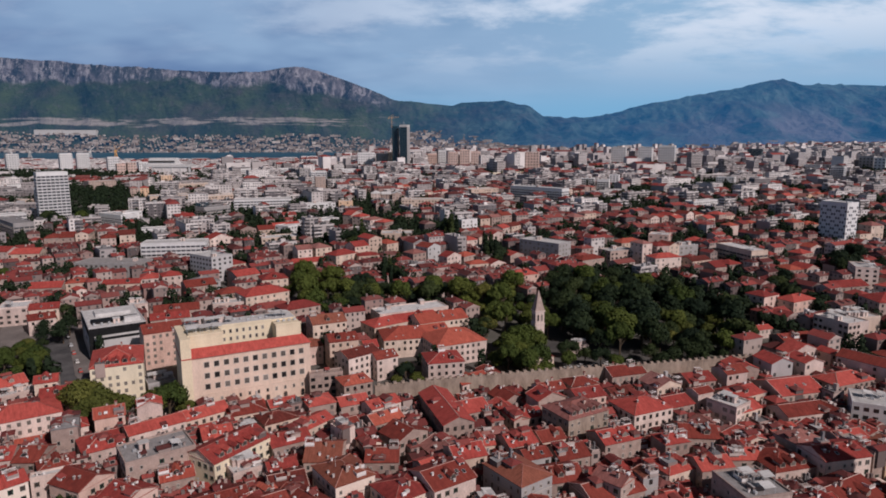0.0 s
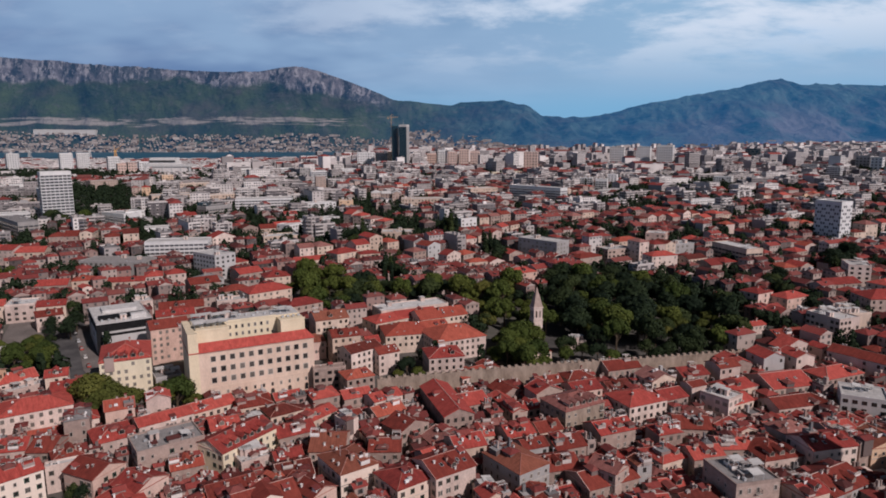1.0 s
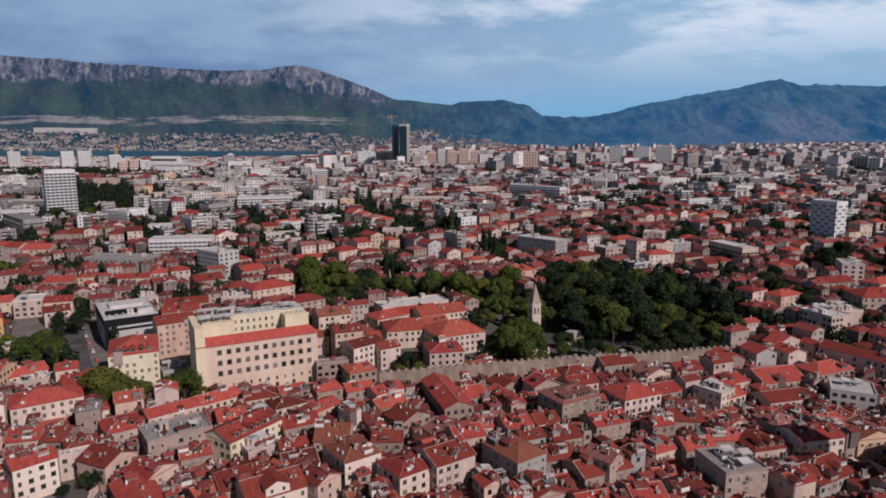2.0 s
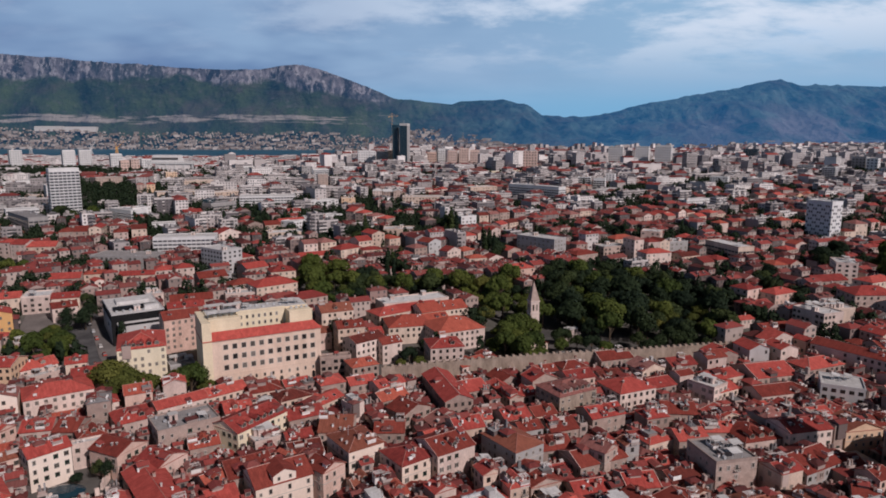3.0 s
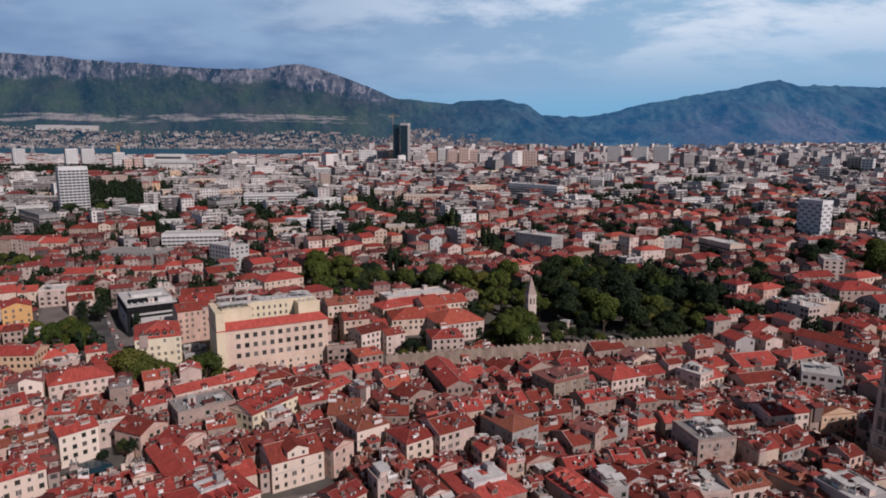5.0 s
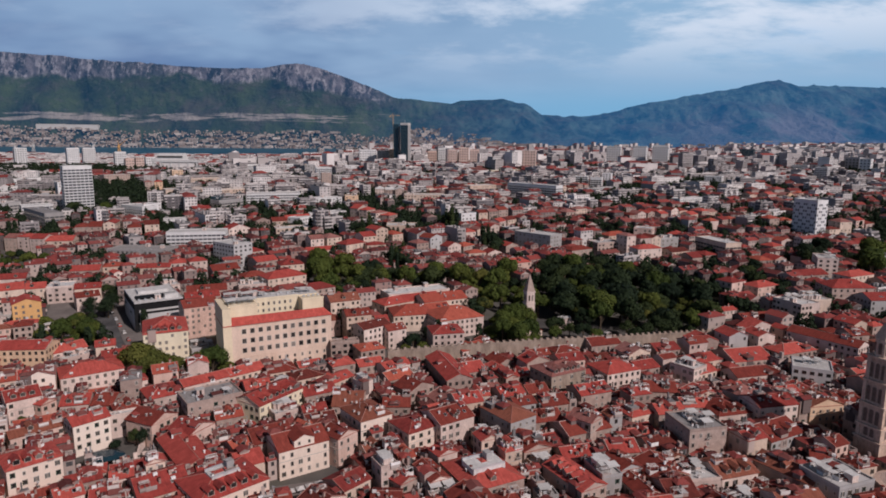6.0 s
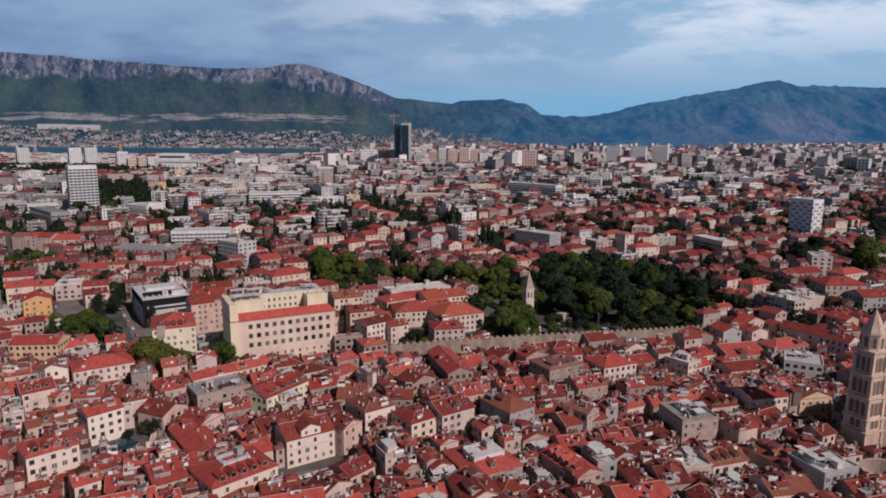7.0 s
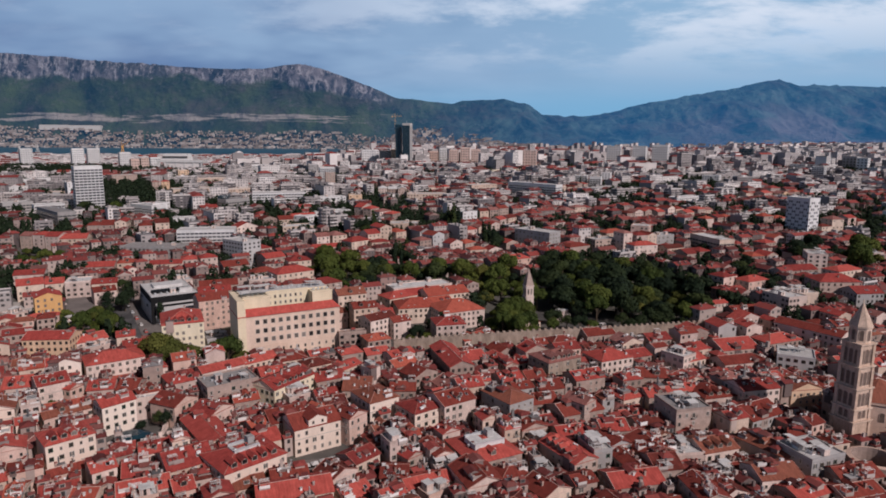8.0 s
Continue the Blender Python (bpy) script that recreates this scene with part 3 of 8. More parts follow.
def overlaps(x, y, w, d, turn, slack=0.0, pool=None):
    for (ox, oy, ow, od, ot) in FOOTPRINTS if pool is None else pool:
        dx, dy = ox - x, oy - y
        if dx * dx + dy * dy > ((w + d + ow + od) * 0.75) ** 2:
            continue
        hit = True
        for ang in (turn, turn + math.pi / 2, ot, ot + math.pi / 2):
            ax, ay = math.cos(ang), math.sin(ang)
            reach = 0
            for (ww, dd, tt) in ((w, d, turn), (ow, od, ot)):
                reach += abs(ww / 2 * math.cos(tt - ang)) + abs(dd / 2 * math.sin(tt - ang))
            if abs(dx * ax + dy * ay) > reach + slack:
                hit = False
                break
        if hit:
            return True
    return False


def roof_planes(form, w, d, h, pitch, o):
    """Top faces of a roof (corner points), its ridge and hip lines, and its rise."""
    X, Y = w / 2 + o, d / 2 + o
    e = h - o * pitch
    if form == "g":
        r = h + pitch * d / 2
        A, B, C, D, E, F = (-X, -Y, e), (X, -Y, e), (X, Y, e), (-X, Y, e), (-X, 0, r), (X, 0, r)
        return [[A, B, F, E], [C, D, E, F]], [(E, F), (A, E), (E, D), (B, F), (F, C)], r
    if form == "G":
        r = h + pitch * w / 2
        A, B, C, D, E, F = (-X, -Y, e), (X, -Y, e), (X, Y, e), (-X, Y, e), (0, -Y, r), (0, Y, r)
        return [[B, C, F, E], [D, A, E, F]], [(E, F), (A, E), (E, B), (D, F), (F, C)], r
    A, B, C, D = (-X, -Y, e), (X, -Y, e), (X, Y, e), (-X, Y, e)
    if w >= d:
        r = h + pitch * d / 2
        k = max(0.4, (w - d) / 2)
        E, F = (-k, 0, r), (k, 0, r)
        return [[A, B, F, E], [B, C, F], [C, D, E, F], [D, A, E]], [(E, F), (A, E), (D, E), (B, F), (C, F)], r
    r = h + pitch * w / 2
    k = max(0.4, (d - w) / 2)
    E, F = (0, -k, r), (0, k, r)
    return [[A, B, E], [B, C, F, E], [C, D, F], [D, A, E, F]], [(E, F), (A, E), (B, E), (C, F), (D, F)], r


def wall_mesh(form, w, d, h, r, mat):
    s = Shape()
    W, D = w / 2, d / 2
    g = r - h
    corners = [(-W, -D), (W, -D), (W, D), (-W, D)]
    for i, (a, b) in enumerate(zip(corners, corners[1:] + corners[:1])):
        pts = [(*a, -4), (*b, -4), (*b, h), (*a, h)]
        if (form == "g" and i in (1, 3)) or (form == "G" and i in (0, 2)):
            pts.insert(3, ((a[0] + b[0]) / 2, (a[1] + b[1]) / 2, h + g - 0.05))
        s.face(pts)
    s.face([(*c, h - 0.3) for c in corners], 0)
    return s.mesh("wall", [mat], weld=True)


def house(x, y, w, d, h, turn, form, wall, tone, *opts, name="house", group="old town houses", windows=1.0):
    """A house with its front centre line along its own x, turned by turn degrees; x, y is its middle."""
    rnd = random.Random(int(x * 71 + y * 131))
    if w > 25 and y > 390 and form != "f" and d < w:
        # a long row is a terrace of houses side by side
        n = max(2, round(w / 13.5))
        for k in range(n):
            along, back = ((k + 0.5) / n - 0.5) * w, rnd.uniform(-2.5, 2.5)
            tu = radians(turn)
            house(x + along * math.cos(tu) - back * math.sin(tu), y + along * math.sin(tu) + back * math.cos(tu), w / n * rnd.uniform(0.78, 0.98), d * rnd.uniform(0.75, 1.05), h * rnd.uniform(0.85, 1.45),
                  turn + rnd.uniform(-6, 6), rnd.choice("ghhG"), rnd.choice(wall + wall + "wcs"), rnd.choice(tone + tone + "rdok") if tone in "rdobk" else tone, *opts, name=name, group=group, windows=windows)
        return None
    z0 = ground_z(x, y)
    root = new(name)
    root.matrix_basis = pose(x, y, z0, 0, 0, turn)
    label = f"{WALL_WORD[wall]} {'building' if form == 'f' else 'house'} with {ROOF_WORD.get(tone, 'grey')} {FORM_WORD[form]}"
    if "dorm" in opts and form != "G":
        label += " and dormers"
    tagged(root, label, "building" if form == "f" else "house", group)
    FOOTPRINTS.append((x, y, w, d, radians(turn)))
    if "free" in opts:
        tu = radians(turn)
        for f in (-0.3, 0.3):
            FRONTS.append((x + f * w * math.cos(tu) + d / 2 * math.sin(tu), y + f * w * math.sin(tu) - d / 2 * math.cos(tu), z0 + h * (0.12 if "grid" in opts or "band" in opts else (0.4 if h > 9 else 0.65))))
    pitch = 0.16 if "low" in opts else rnd.uniform(0.35, 0.44)
    far = y > 428
    if form == "f":
        r = h
        s = Shape()
        s.box(-w / 2 + 0.3, -d / 2 + 0.3, h - 0.2, w / 2 - 0.3, d / 2 - 0.3, h + 0.08)
        top = part("flat_roof", s.mesh("flat_roof", [ROOF.get(tone, ROOF["g"])]), root)
        for k in range(3 if far else 6):
            me, nm = rnd.choice([(HUT, "stair_hut"), (VENT, "air_unit"), (VENT, "air_unit"), (AWNING, "terrace_awning")])
            if w > 5 and d > 5:
                part(nm, me, top, pose(rnd.uniform(-w / 2 + 1.9, w / 2 - 1.9), rnd.uniform(-d / 2 + 1.8, d / 2 - 1.8), h + 0.08, 0, 0, rnd.choice((0, 90))))
    else:
        tops, lines, r = roof_planes(form, w, d, h, pitch, 0.35)
        lift = 0.16
        tops = [[(a, b, c + lift) for a, b, c in f] for f in tops]
        s = Shape()
        s.shell(tops, 0.16)
        top = part("roof", s.mesh("roof", [ROOF[tone]]), root)
        s = Shape()
        for a, b in lines if form == "h" or rnd.random() < 0.65 else lines[:1]:
            s.beam((a[0], a[1], a[2] + lift + 0.02), (b[0], b[1], b[2] + lift + 0.02), 0.085)
        if y < 283:
            part("ridge_cap", s.mesh("ridge_cap", [MORTAR]), top)
    part("wall", wall_mesh(form, w, d, h, r, WALL[wall]), root)
    s = Shape()
    if form == "f":
        s.ring(w / 2 + 0.06, d / 2 + 0.06, 0.36, h - 0.3, h + 0.6)
        part("parapet", s.mesh("parapet", [WALL[wall]]), root)
    elif y < 201:
        s.ring(w / 2 + 0.12, d / 2 + 0.12, 0.12, h - 0.32, h - 0.1)
        part("cornice", s.mesh("cornice", [MORTAR]), root)

    # openings on the fronts towards the streets
    c, sn = math.cos(radians(turn)), math.sin(radians(turn))
    fronts = (((0, -1), w, d / 2, 0), ((1, 0), d, w / 2, 90), ((-1, 0), d, w / 2, -90))
    step = 3.0 if h > 5 else 2.6
    me = rnd.choice(WINDOWS[:2])
    joined = Shape() if y > 222 or (y > 160 and "free" not in opts) else None
    balconied = rnd.random() < 0.35
    for (nx, ny), length, off, ang in fronts:
        wx, wy = nx * c - ny * sn, nx * sn + ny * c
        to = (EYE_MID - Vector((x, y, z0 + h))).normalized()
        if wx * to.x + wy * to.y < 0.12:
            continue
        rows = max(1, int((h - 0.5) / step))
        if "band" in opts or "grid" in opts:
            bands = Shape()
            for k in range(rows):
                z = k * step + 1.1
                if y > 1272 and k % 2:
                    continue
                s = Shape()
                bays = max(1, int(length / (3.4 if y < 1272 else 5.5)))
                bw = length / bays
                for q in range(bays):
                    a = -length / 2 + q * bw
                    lo, hi = (a + bw * 0.08, a + bw * 0.92) if "grid" in opts else (a + 0.25, a + bw - 0.25)
                    if "checker" in opts:
                        lo = a + bw * (0.1 if (q + k) % 2 else 0.52)
                        hi = lo + bw * 0.38
                    if y > 1272:
                        lo, hi = a + bw * 0.28, a + bw * 0.72
                    up = (1.75 if "grid" in opts else 1.45) * (1 if y < 1272 else 1.5)
                    s.face([(lo, -0.03, 0), (hi, -0.03, 0), (hi, -0.03, up), (lo, -0.03, up)], 1)
                    s.box(a - 0.12, -0.2, -0.1, a + 0.12, 0.02, 1.6, 0)
                if "checker" in opts:
                    s.box(-length / 2, -0.06, -0.7, length / 2, 0, -0.5, 0)
                elif "grid" in opts and y < 1272:
                    s.box(-length / 2, -0.7, -0.95, length / 2, 0, -0.1, 0)
                else:
                    s.box(-length / 2, -0.25, -0.6, length / 2, 0, -0.15, 0)
                if y < 620:
                    part("window_band", s.mesh("window_band", [WALL[wall] if wall in "wlcx" else FRAME, BAND_GLASS]), root, pose(nx * off, ny * off, z, 0, 0, ang))
                else:
                    base = len(bands.v)
                    bands.v += [(px, py, pz + z) for px, py, pz in s.v]
                    bands.f += [tuple(base + q for q in f) for f in s.f]
                    bands.m += s.m
            if bands.v:
                tagged(part("facade_glazing", bands.mesh("facade_glazing", [WALL[wall] if wall in "wlcx" else FRAME, BAND_GLASS]), root, pose(nx * off, ny * off, 0, 0, 0, ang)), kind="stuff")
            continue
        cols = max(1, int(length / (2.7 if y < 340 else 3.6)))
        use = rows
        for q in range(cols):
            a = (q + 0.5) * length / cols - length / 2
            for k in range(use):
                if rnd.random() > 0.82 * windows:
                    continue
                z = (h - 0.6) - (k + 1) * step + 0.95 + (0.1 if k == 0 else 0)
                if z < 0.3:
                    continue
                mm = WINDOWS[2] if (k == 0 and rnd.random() < 0.35) else (rnd.choice(WINDOWS) if rnd.random() < 0.25 else me)
                px, py = (a, -off) if ang == 0 else ((off, a) if ang == 90 else (-off, -a))
                if joined is None:
                    part("window", mm, root, pose(px, py, z, 0, 0, ang))
                    if balconied and mm is me and k < rows - 1 and rnd.random() < 0.14:
                        part("balcony", BALCONY, root, pose(px, py, z - 0.3, 0, 0, ang), "small balcony with iron railing")
                else:
                    b = 0.6 if form != "f" else 0.85
                    if ang == 0:
                        joined.box(a - b, -off - 0.06, z, a + b, -off + 0.02, z + 1.5)
                    elif ang == 90:
                        joined.box(off - 0.02, a - b, z, off + 0.06, a + b, z + 1.5)
                    else:
                        joined.box(-off - 0.06, -a - b, z, -off + 0.02, -a + b, z + 1.5)
    if joined is not None and joined.v:
        tagged(part("glazing", joined.mesh("glazing", [GLASS]), root), kind="stuff")
    if y < 201 and h > 7.5 and form != "f" and rnd.random() < 0.55:
        s = Shape()
        s.ring(w / 2 + 0.09, d / 2 + 0.09, 0.09, h - 3.75, h - 3.55)
        part("string_course", s.mesh("string_course", [FRAME]), root, None, "pale stone string course")
    if form != "f":
        for k in range(rnd.choice((1, 1, 2, 2) if y < 201 else (0, 1)) if not far else 0):
            px, py = rnd.uniform(-w * 0.3, w * 0.3), rnd.uniform(-d * 0.3, d * 0.3)
            half = abs(py) if form == "g" or (form == "h" and w >= d) else abs(px)
            part("chimney", CHIMNEY, top, pose(px, py, r - half * pitch + 0.3, 0, 0, rnd.choice((0, 90))))
        if y < 201 and rnd.random() < 0.45:
            part("aerial", AERIAL, top, pose(rnd.uniform(-w * 0.2, w * 0.2), 0, r, 0, 0, rnd.uniform(0, 360)))
        if not far and form in "gh" and "dorm" not in opts and rnd.random() < 0.3:
            part("dormer", DORMERS.get(tone, DORMERS["r"]), top, pose(rnd.uniform(-w * 0.2, w * 0.2), -d / 2 + 1.4, h + 0.9))
        if not far and rnd.random() < 0.35 and form == "g" and w > 6:
            for q in range(rnd.choice((1, 2))):
                part("skylight", SKYLIGHT, top, pose(rnd.uniform(-w * 0.35, w * 0.35), -d * 0.3, h + pitch * d * 0.2 + 0.17, math.degrees(math.atan(pitch)), 0, 0))
        if "dorm" in opts:
            nd = max(1, int(w / 3.6))
            for q in range(nd):
                a = (q + 0.5) * w * 0.8 / nd - w * 0.4
                part("dormer", DORMERS.get(tone, DORMERS["r"]), top, pose(a, -d / 2 + 1.0, h + 0.75, 0, 0, 0))
        if "sky" in opts:
            for q in range(3):
                part("skylight", SKYLIGHT, top, pose((q - 1) * w * 0.2, -d / 4, h + pitch * d / 4 + 0.2, math.degrees(math.atan(pitch)), 0, 0))
        if "terr" in opts or "terr2" in opts:
            s = Shape()
            f = 1.0 if "terr" in opts else 1.5
            s.box(-w * 0.2 * f, -d * 0.16 * f, h - 0.5, w * 0.2 * f, d * 0.14, r - 0.25, 0)
            s.box(-w * 0.2 * f, -d * 0.16 * f, r - 0.25, w * 0.2 * f, -d * 0.16 * f + 0.1, r + 0.3, 1)
            s.box(-w * 0.2 * f, d * 0.12, r - 0.25, w * 0.2 * f, d * 0.14, r + 0.5, 1)
            s.box(w * 0.06, -d * 0.05, r - 0.25, w * 0.17, d * 0.09, r + 2.0, 2)
            part("roof_terrace", s.mesh("roof_terrace", [ROOF["w"], METAL, WALL["g"]]), top, None, "white roof terrace cut into the tiles")
    if "attic" in opts:
        s = Shape()
        q = w * 0.2
        s.box(-q, -d / 2 - 0.02, h - 0.2, q, d * 0.1, h + 2.6, 0)
        s.face([(-q, -d / 2 - 0.02, h + 2.6), (q, -d / 2 - 0.02, h + 2.6), (0, -d / 2 - 0.02, h + 4.0)], 0)
        s.shell([[(0, -d / 2 - 0.3, h + 4.15), (q + 0.3, -d / 2 - 0.3, h + 2.5), (q + 0.3, d * 0.1, h + 2.5), (0, d * 0.1, h + 4.15)][::-1],
                 [(0, -d / 2 - 0.3, h + 4.15), (0, d * 0.1, h + 4.15), (-q - 0.3, d * 0.1, h + 2.5), (-q - 0.3, -d / 2 - 0.3, h + 2.5)][::-1]], 0.12, 1)
        part("attic_gable", s.mesh("attic_gable", [WALL[wall], ROOF[tone]]), root)
        for a in (-q * 0.5, q * 0.5):
            part("window", WINDOWS[2], root, pose(a, -d / 2 - 0.03, h + 0.9))
    if y < 340:
        c2, s2 = math.cos(radians(turn)), math.sin(radians(turn))
        for k in range(rnd.choice((4, 6, 8, 10)) if y < 215 else rnd.choice((2, 3, 5))):
            px, py = rnd.uniform(-w * 0.42, w * 0.42), rnd.uniform(-d * 0.45, d * 0.3)
            if form == "f":
                z = h + 0.05
            else:
                lo = abs(py) if form == "g" else (abs(px) if form == "G" else max(abs(py) - max(0, d - w) / 2, abs(px) - max(0, w - d) / 2))
                z = r - max(0, lo) * pitch - 0.1
            ROOF_BITS.append((x + px * c2 - py * s2, y + px * s2 + py * c2, z0 + z, radians(turn), rnd.random()))
    if "mural" in opts:
        s = Shape()
        s.box(-2.0, -d / 2 - 0.05, 1.5, 0.2, -d / 2, 8.5, 0)
        s.box(0.2, -d / 2 - 0.05, 3.5, 2.4, -d / 2, 7.0, 1)
        s.box(0.4, -d / 2 - 0.09, 5.0, 1.6, -d / 2 - 0.05, 6.2, 2)
        part("wall_banner", s.mesh("wall_banner", [WALL["l"], LEAF["mid"], WALL["y"]]), root, None, "grey and green banner hung on the gable")
    return root


class Mass:
    def __init__(self):
        self.v, self.f, self.m = [], [], []

    def quad(self, a, b, c, d, slot):
        k = len(self.v)
        self.v += (a, b, c, d)
        self.f.append((k, k + 1, k + 2, k + 3))
        self.m.append(slot)

    def building(self, x, y, z, w, d, h, turn, roofed, rnd, detail):
        """One house; detail 0: plain, 1: strips of windows, 2: windows and chimneys, 3: balconies, sills and dormers as well."""
        c, s = math.cos(turn), math.sin(turn)

        def at(px, py, pz):
            return (x + px * c - py * s, y + px * s + py * c, z + pz)

        W, D = w / 2, d / 2
        k = len(self.v)
        self.v += [at(-W, -D, -4), at(W, -D, -4), at(W, D, -4), at(-W, D, -4), at(-W, -D, h), at(W, -D, h), at(W, D, h), at(-W, D, h)]
        for q in ((0, 1, 5, 4), (1, 2, 6, 5), (2, 3, 7, 6), (3, 0, 4, 7)):
            self.f.append(tuple(k + i for i in q))
            self.m.append(0)
        if roofed:
            o, r = 0.45, h + 0.44 * min(W, D)
            X, Y, e = W + o, D + o, h - 0.1
            i = min(W, D) * rnd.choice((0.0, 0.0, 0.9, 0.95))
            if w < d:
                pts = [at(-X, -Y, e), at(X, -Y, e), at(X, Y, e), at(-X, Y, e), at(0, -Y + i, r), at(0, Y - i, r)]
                fs = ((0, 1, 4), (1, 2, 5, 4), (2, 3, 5), (3, 0, 4, 5))
            else:
                pts = [at(-X, -Y, e), at(X, -Y, e), at(X, Y, e), at(-X, Y, e), at(-X + i, 0, r), at(X - i, 0, r)]
                fs = ((0, 1, 5, 4), (1, 2, 5), (2, 3, 4, 5), (3, 0, 4))
            k = len(self.v)
            self.v += pts
            for n, q in enumerate(fs):
                self.f.append(tuple(k + j for j in q))
                self.m.append(0 if i == 0 and len(q) == 3 else 1)
            if detail >= 2:
                for _ in range(rnd.choice((1, 2, 2, 3))):
                    a, b = rnd.uniform(-W * 0.6, W * 0.6), rnd.uniform(-D * 0.6, D * 0.6)
                    t = r - 0.44 * (abs(a) if w < d else abs(b))
                    self.block(at, a - 0.45, b - 0.35, t - 0.8, a + 0.45, b + 0.35, t + rnd.uniform(0.7, 1.5), 0)
            if detail >= 3 and w >= d and rnd.random() < 0.45:
                for a in ((0,) if w < 9 else (-w * 0.22, w * 0.22)):
                    self.block(at, a - 0.8, -D * 0.75, h - 0.1, a + 0.8, -D * 0.1, h + 1.5, 0)
                    self.quad(at(a - 0.95, -D * 0.82, h + 1.5), at(a + 0.95, -D * 0.82, h + 1.5), at(a + 0.95, D * 0.05, h + 1.9), at(a - 0.95, D * 0.05, h + 1.9), 1)
                    self.quad(at(a - 0.6, -D * 0.75 - 0.04, h + 0.35), at(a + 0.6, -D * 0.75 - 0.04, h + 0.35), at(a + 0.6, -D * 0.75 - 0.04, h + 1.3), at(a - 0.6, -D * 0.75 - 0.04, h + 1.3), 3)
        else:
            self.quad(at(-W, -D, h), at(W, -D, h), at(W, D, h), at(-W, D, h), 2)
            if detail:
                t = 0.35
                for x0, y0, x1, y1 in ((-W, -D, W, -D + t), (-W, D - t, W, D), (-W, -D, -W + t, D), (W - t, -D, W, D)):
                    self.block(at, x0, y0, h, x1, y1, h + 0.7, 0)
            for _ in range(1 if detail < 2 else rnd.choice((1, 2, 3))):
                a, b, q = rnd.uniform(-W * 0.7, W * 0.4), rnd.uniform(-D * 0.6, D * 0.3), rnd.uniform(0.15, 0.45)
                self.block(at, a, b, h, a + W * q, b + D * (q + 0.15), h + rnd.uniform(1.4, 3.0), rnd.choice((0, 2)))
        if not detail:
            return
        st = 3.1
        rows = int((h - 0.4) / st)
        style = rnd.random()
        for side, length, off in ((0, w, D), (1, d, W), (-1, d, W)):
            nx, ny = ((0, -1), (1, 0), (-1, 0))[side]
            wx, wy = nx * c - ny * s, nx * s + ny * c
            if wx * (-2 - x) + wy * (-32 - y) < 0:
                continue

            def on(a, out, zz):
                return at(*((a, -off - out) if side == 0 else ((off + out, a) if side == 1 else (-off - out, -a))), zz)

            def slab(a0, a1, out, z0, z1, slot):
                k = len(self.v)
                self.v += [on(a0, out, z0), on(a1, out, z0), on(a1, out, z1), on(a0, out, z1), on(a0, 0, z0), on(a1, 0, z0), on(a1, 0, z1), on(a0, 0, z1)]
                for q in ((0, 1, 2, 3), (3, 2, 6, 7), (0, 3, 7, 4), (2, 1, 5, 6), (1, 0, 4, 5)):
                    self.f.append(tuple(k + i for i in q))
                    self.m.append(slot)

            n = max(1, int(length / rnd.uniform(2.6, 3.4)))
            bay = length / n
            loggia = not roofed and style < 0.55 and length > 7
            shut = rnd.random()
            for r in range(rows):
                zz = h - 0.75 - r * st
                if detail == 1:
                    if style < 0.6:
                        self.quad(on(-length * 0.45, 0.06, zz - 1.2), on(length * 0.45, 0.06, zz - 1.2), on(length * 0.45, 0.06, zz), on(-length * 0.45, 0.06, zz), 3)
                    continue
                for q in range(n):
                    a = (q + 0.5) * bay - length / 2
                    if loggia and (q + int(style * 50)) % 3 != 0:
                        self.quad(on(a - bay * 0.47, 0.05, zz - 2.0), on(a + bay * 0.47, 0.05, zz - 2.0), on(a + bay * 0.47, 0.05, zz), on(a - bay * 0.47, 0.05, zz), 3)
                        slab(a - bay * 0.5, a + bay * 0.5, 1.1, zz - 2.25, zz - 1.25 + (0.15 if style < 0.2 else 0), 0)
                        continue
                    if rnd.random() < 0.14:
                        continue
                    b = 0.5 if roofed else 0.75
                    self.quad(on(a - b, 0.05, zz - 1.45), on(a + b, 0.05, zz - 1.45), on(a + b, 0.05, zz), on(a - b, 0.05, zz), 3)
                    if detail >= 3 and shut < 0.35:
                        slab(a - b - 0.45, a - b, 0.12, zz - 1.45, zz, 2)
                        slab(a + b, a + b + 0.45, 0.12, zz - 1.45, zz, 2)
                    elif detail >= 3 and shut > 0.8 and q % 2 == 0 and r < rows - 1:
                        slab(a - 1.1, a + 1.1, 0.9, zz - 2.3, zz - 1.3, 0)

    def block(self, at, x0, y0, z0, x1, y1, z1, slot):
        k = len(self.v)
        self.v += [at(x0, y0, z0), at(x1, y0, z0), at(x1, y1, z0), at(x0, y1, z0), at(x0, y0, z1), at(x1, y0, z1), at(x1, y1, z1), at(x0, y1, z1)]
        for q in ((4, 5, 6, 7), (0, 1, 5, 4), (1, 2, 6, 5), (2, 3, 7, 6), (3, 0, 4, 7)):
            self.f.append(tuple(k + i for i in q))
            self.m.append(slot)

    def done(self, name, label, mats, category="buildings"):
        ob = new(name, mesh_of(name, self.v, self.f, mats, self.m))
        return tagged(ob, label, category, kind="stuff")




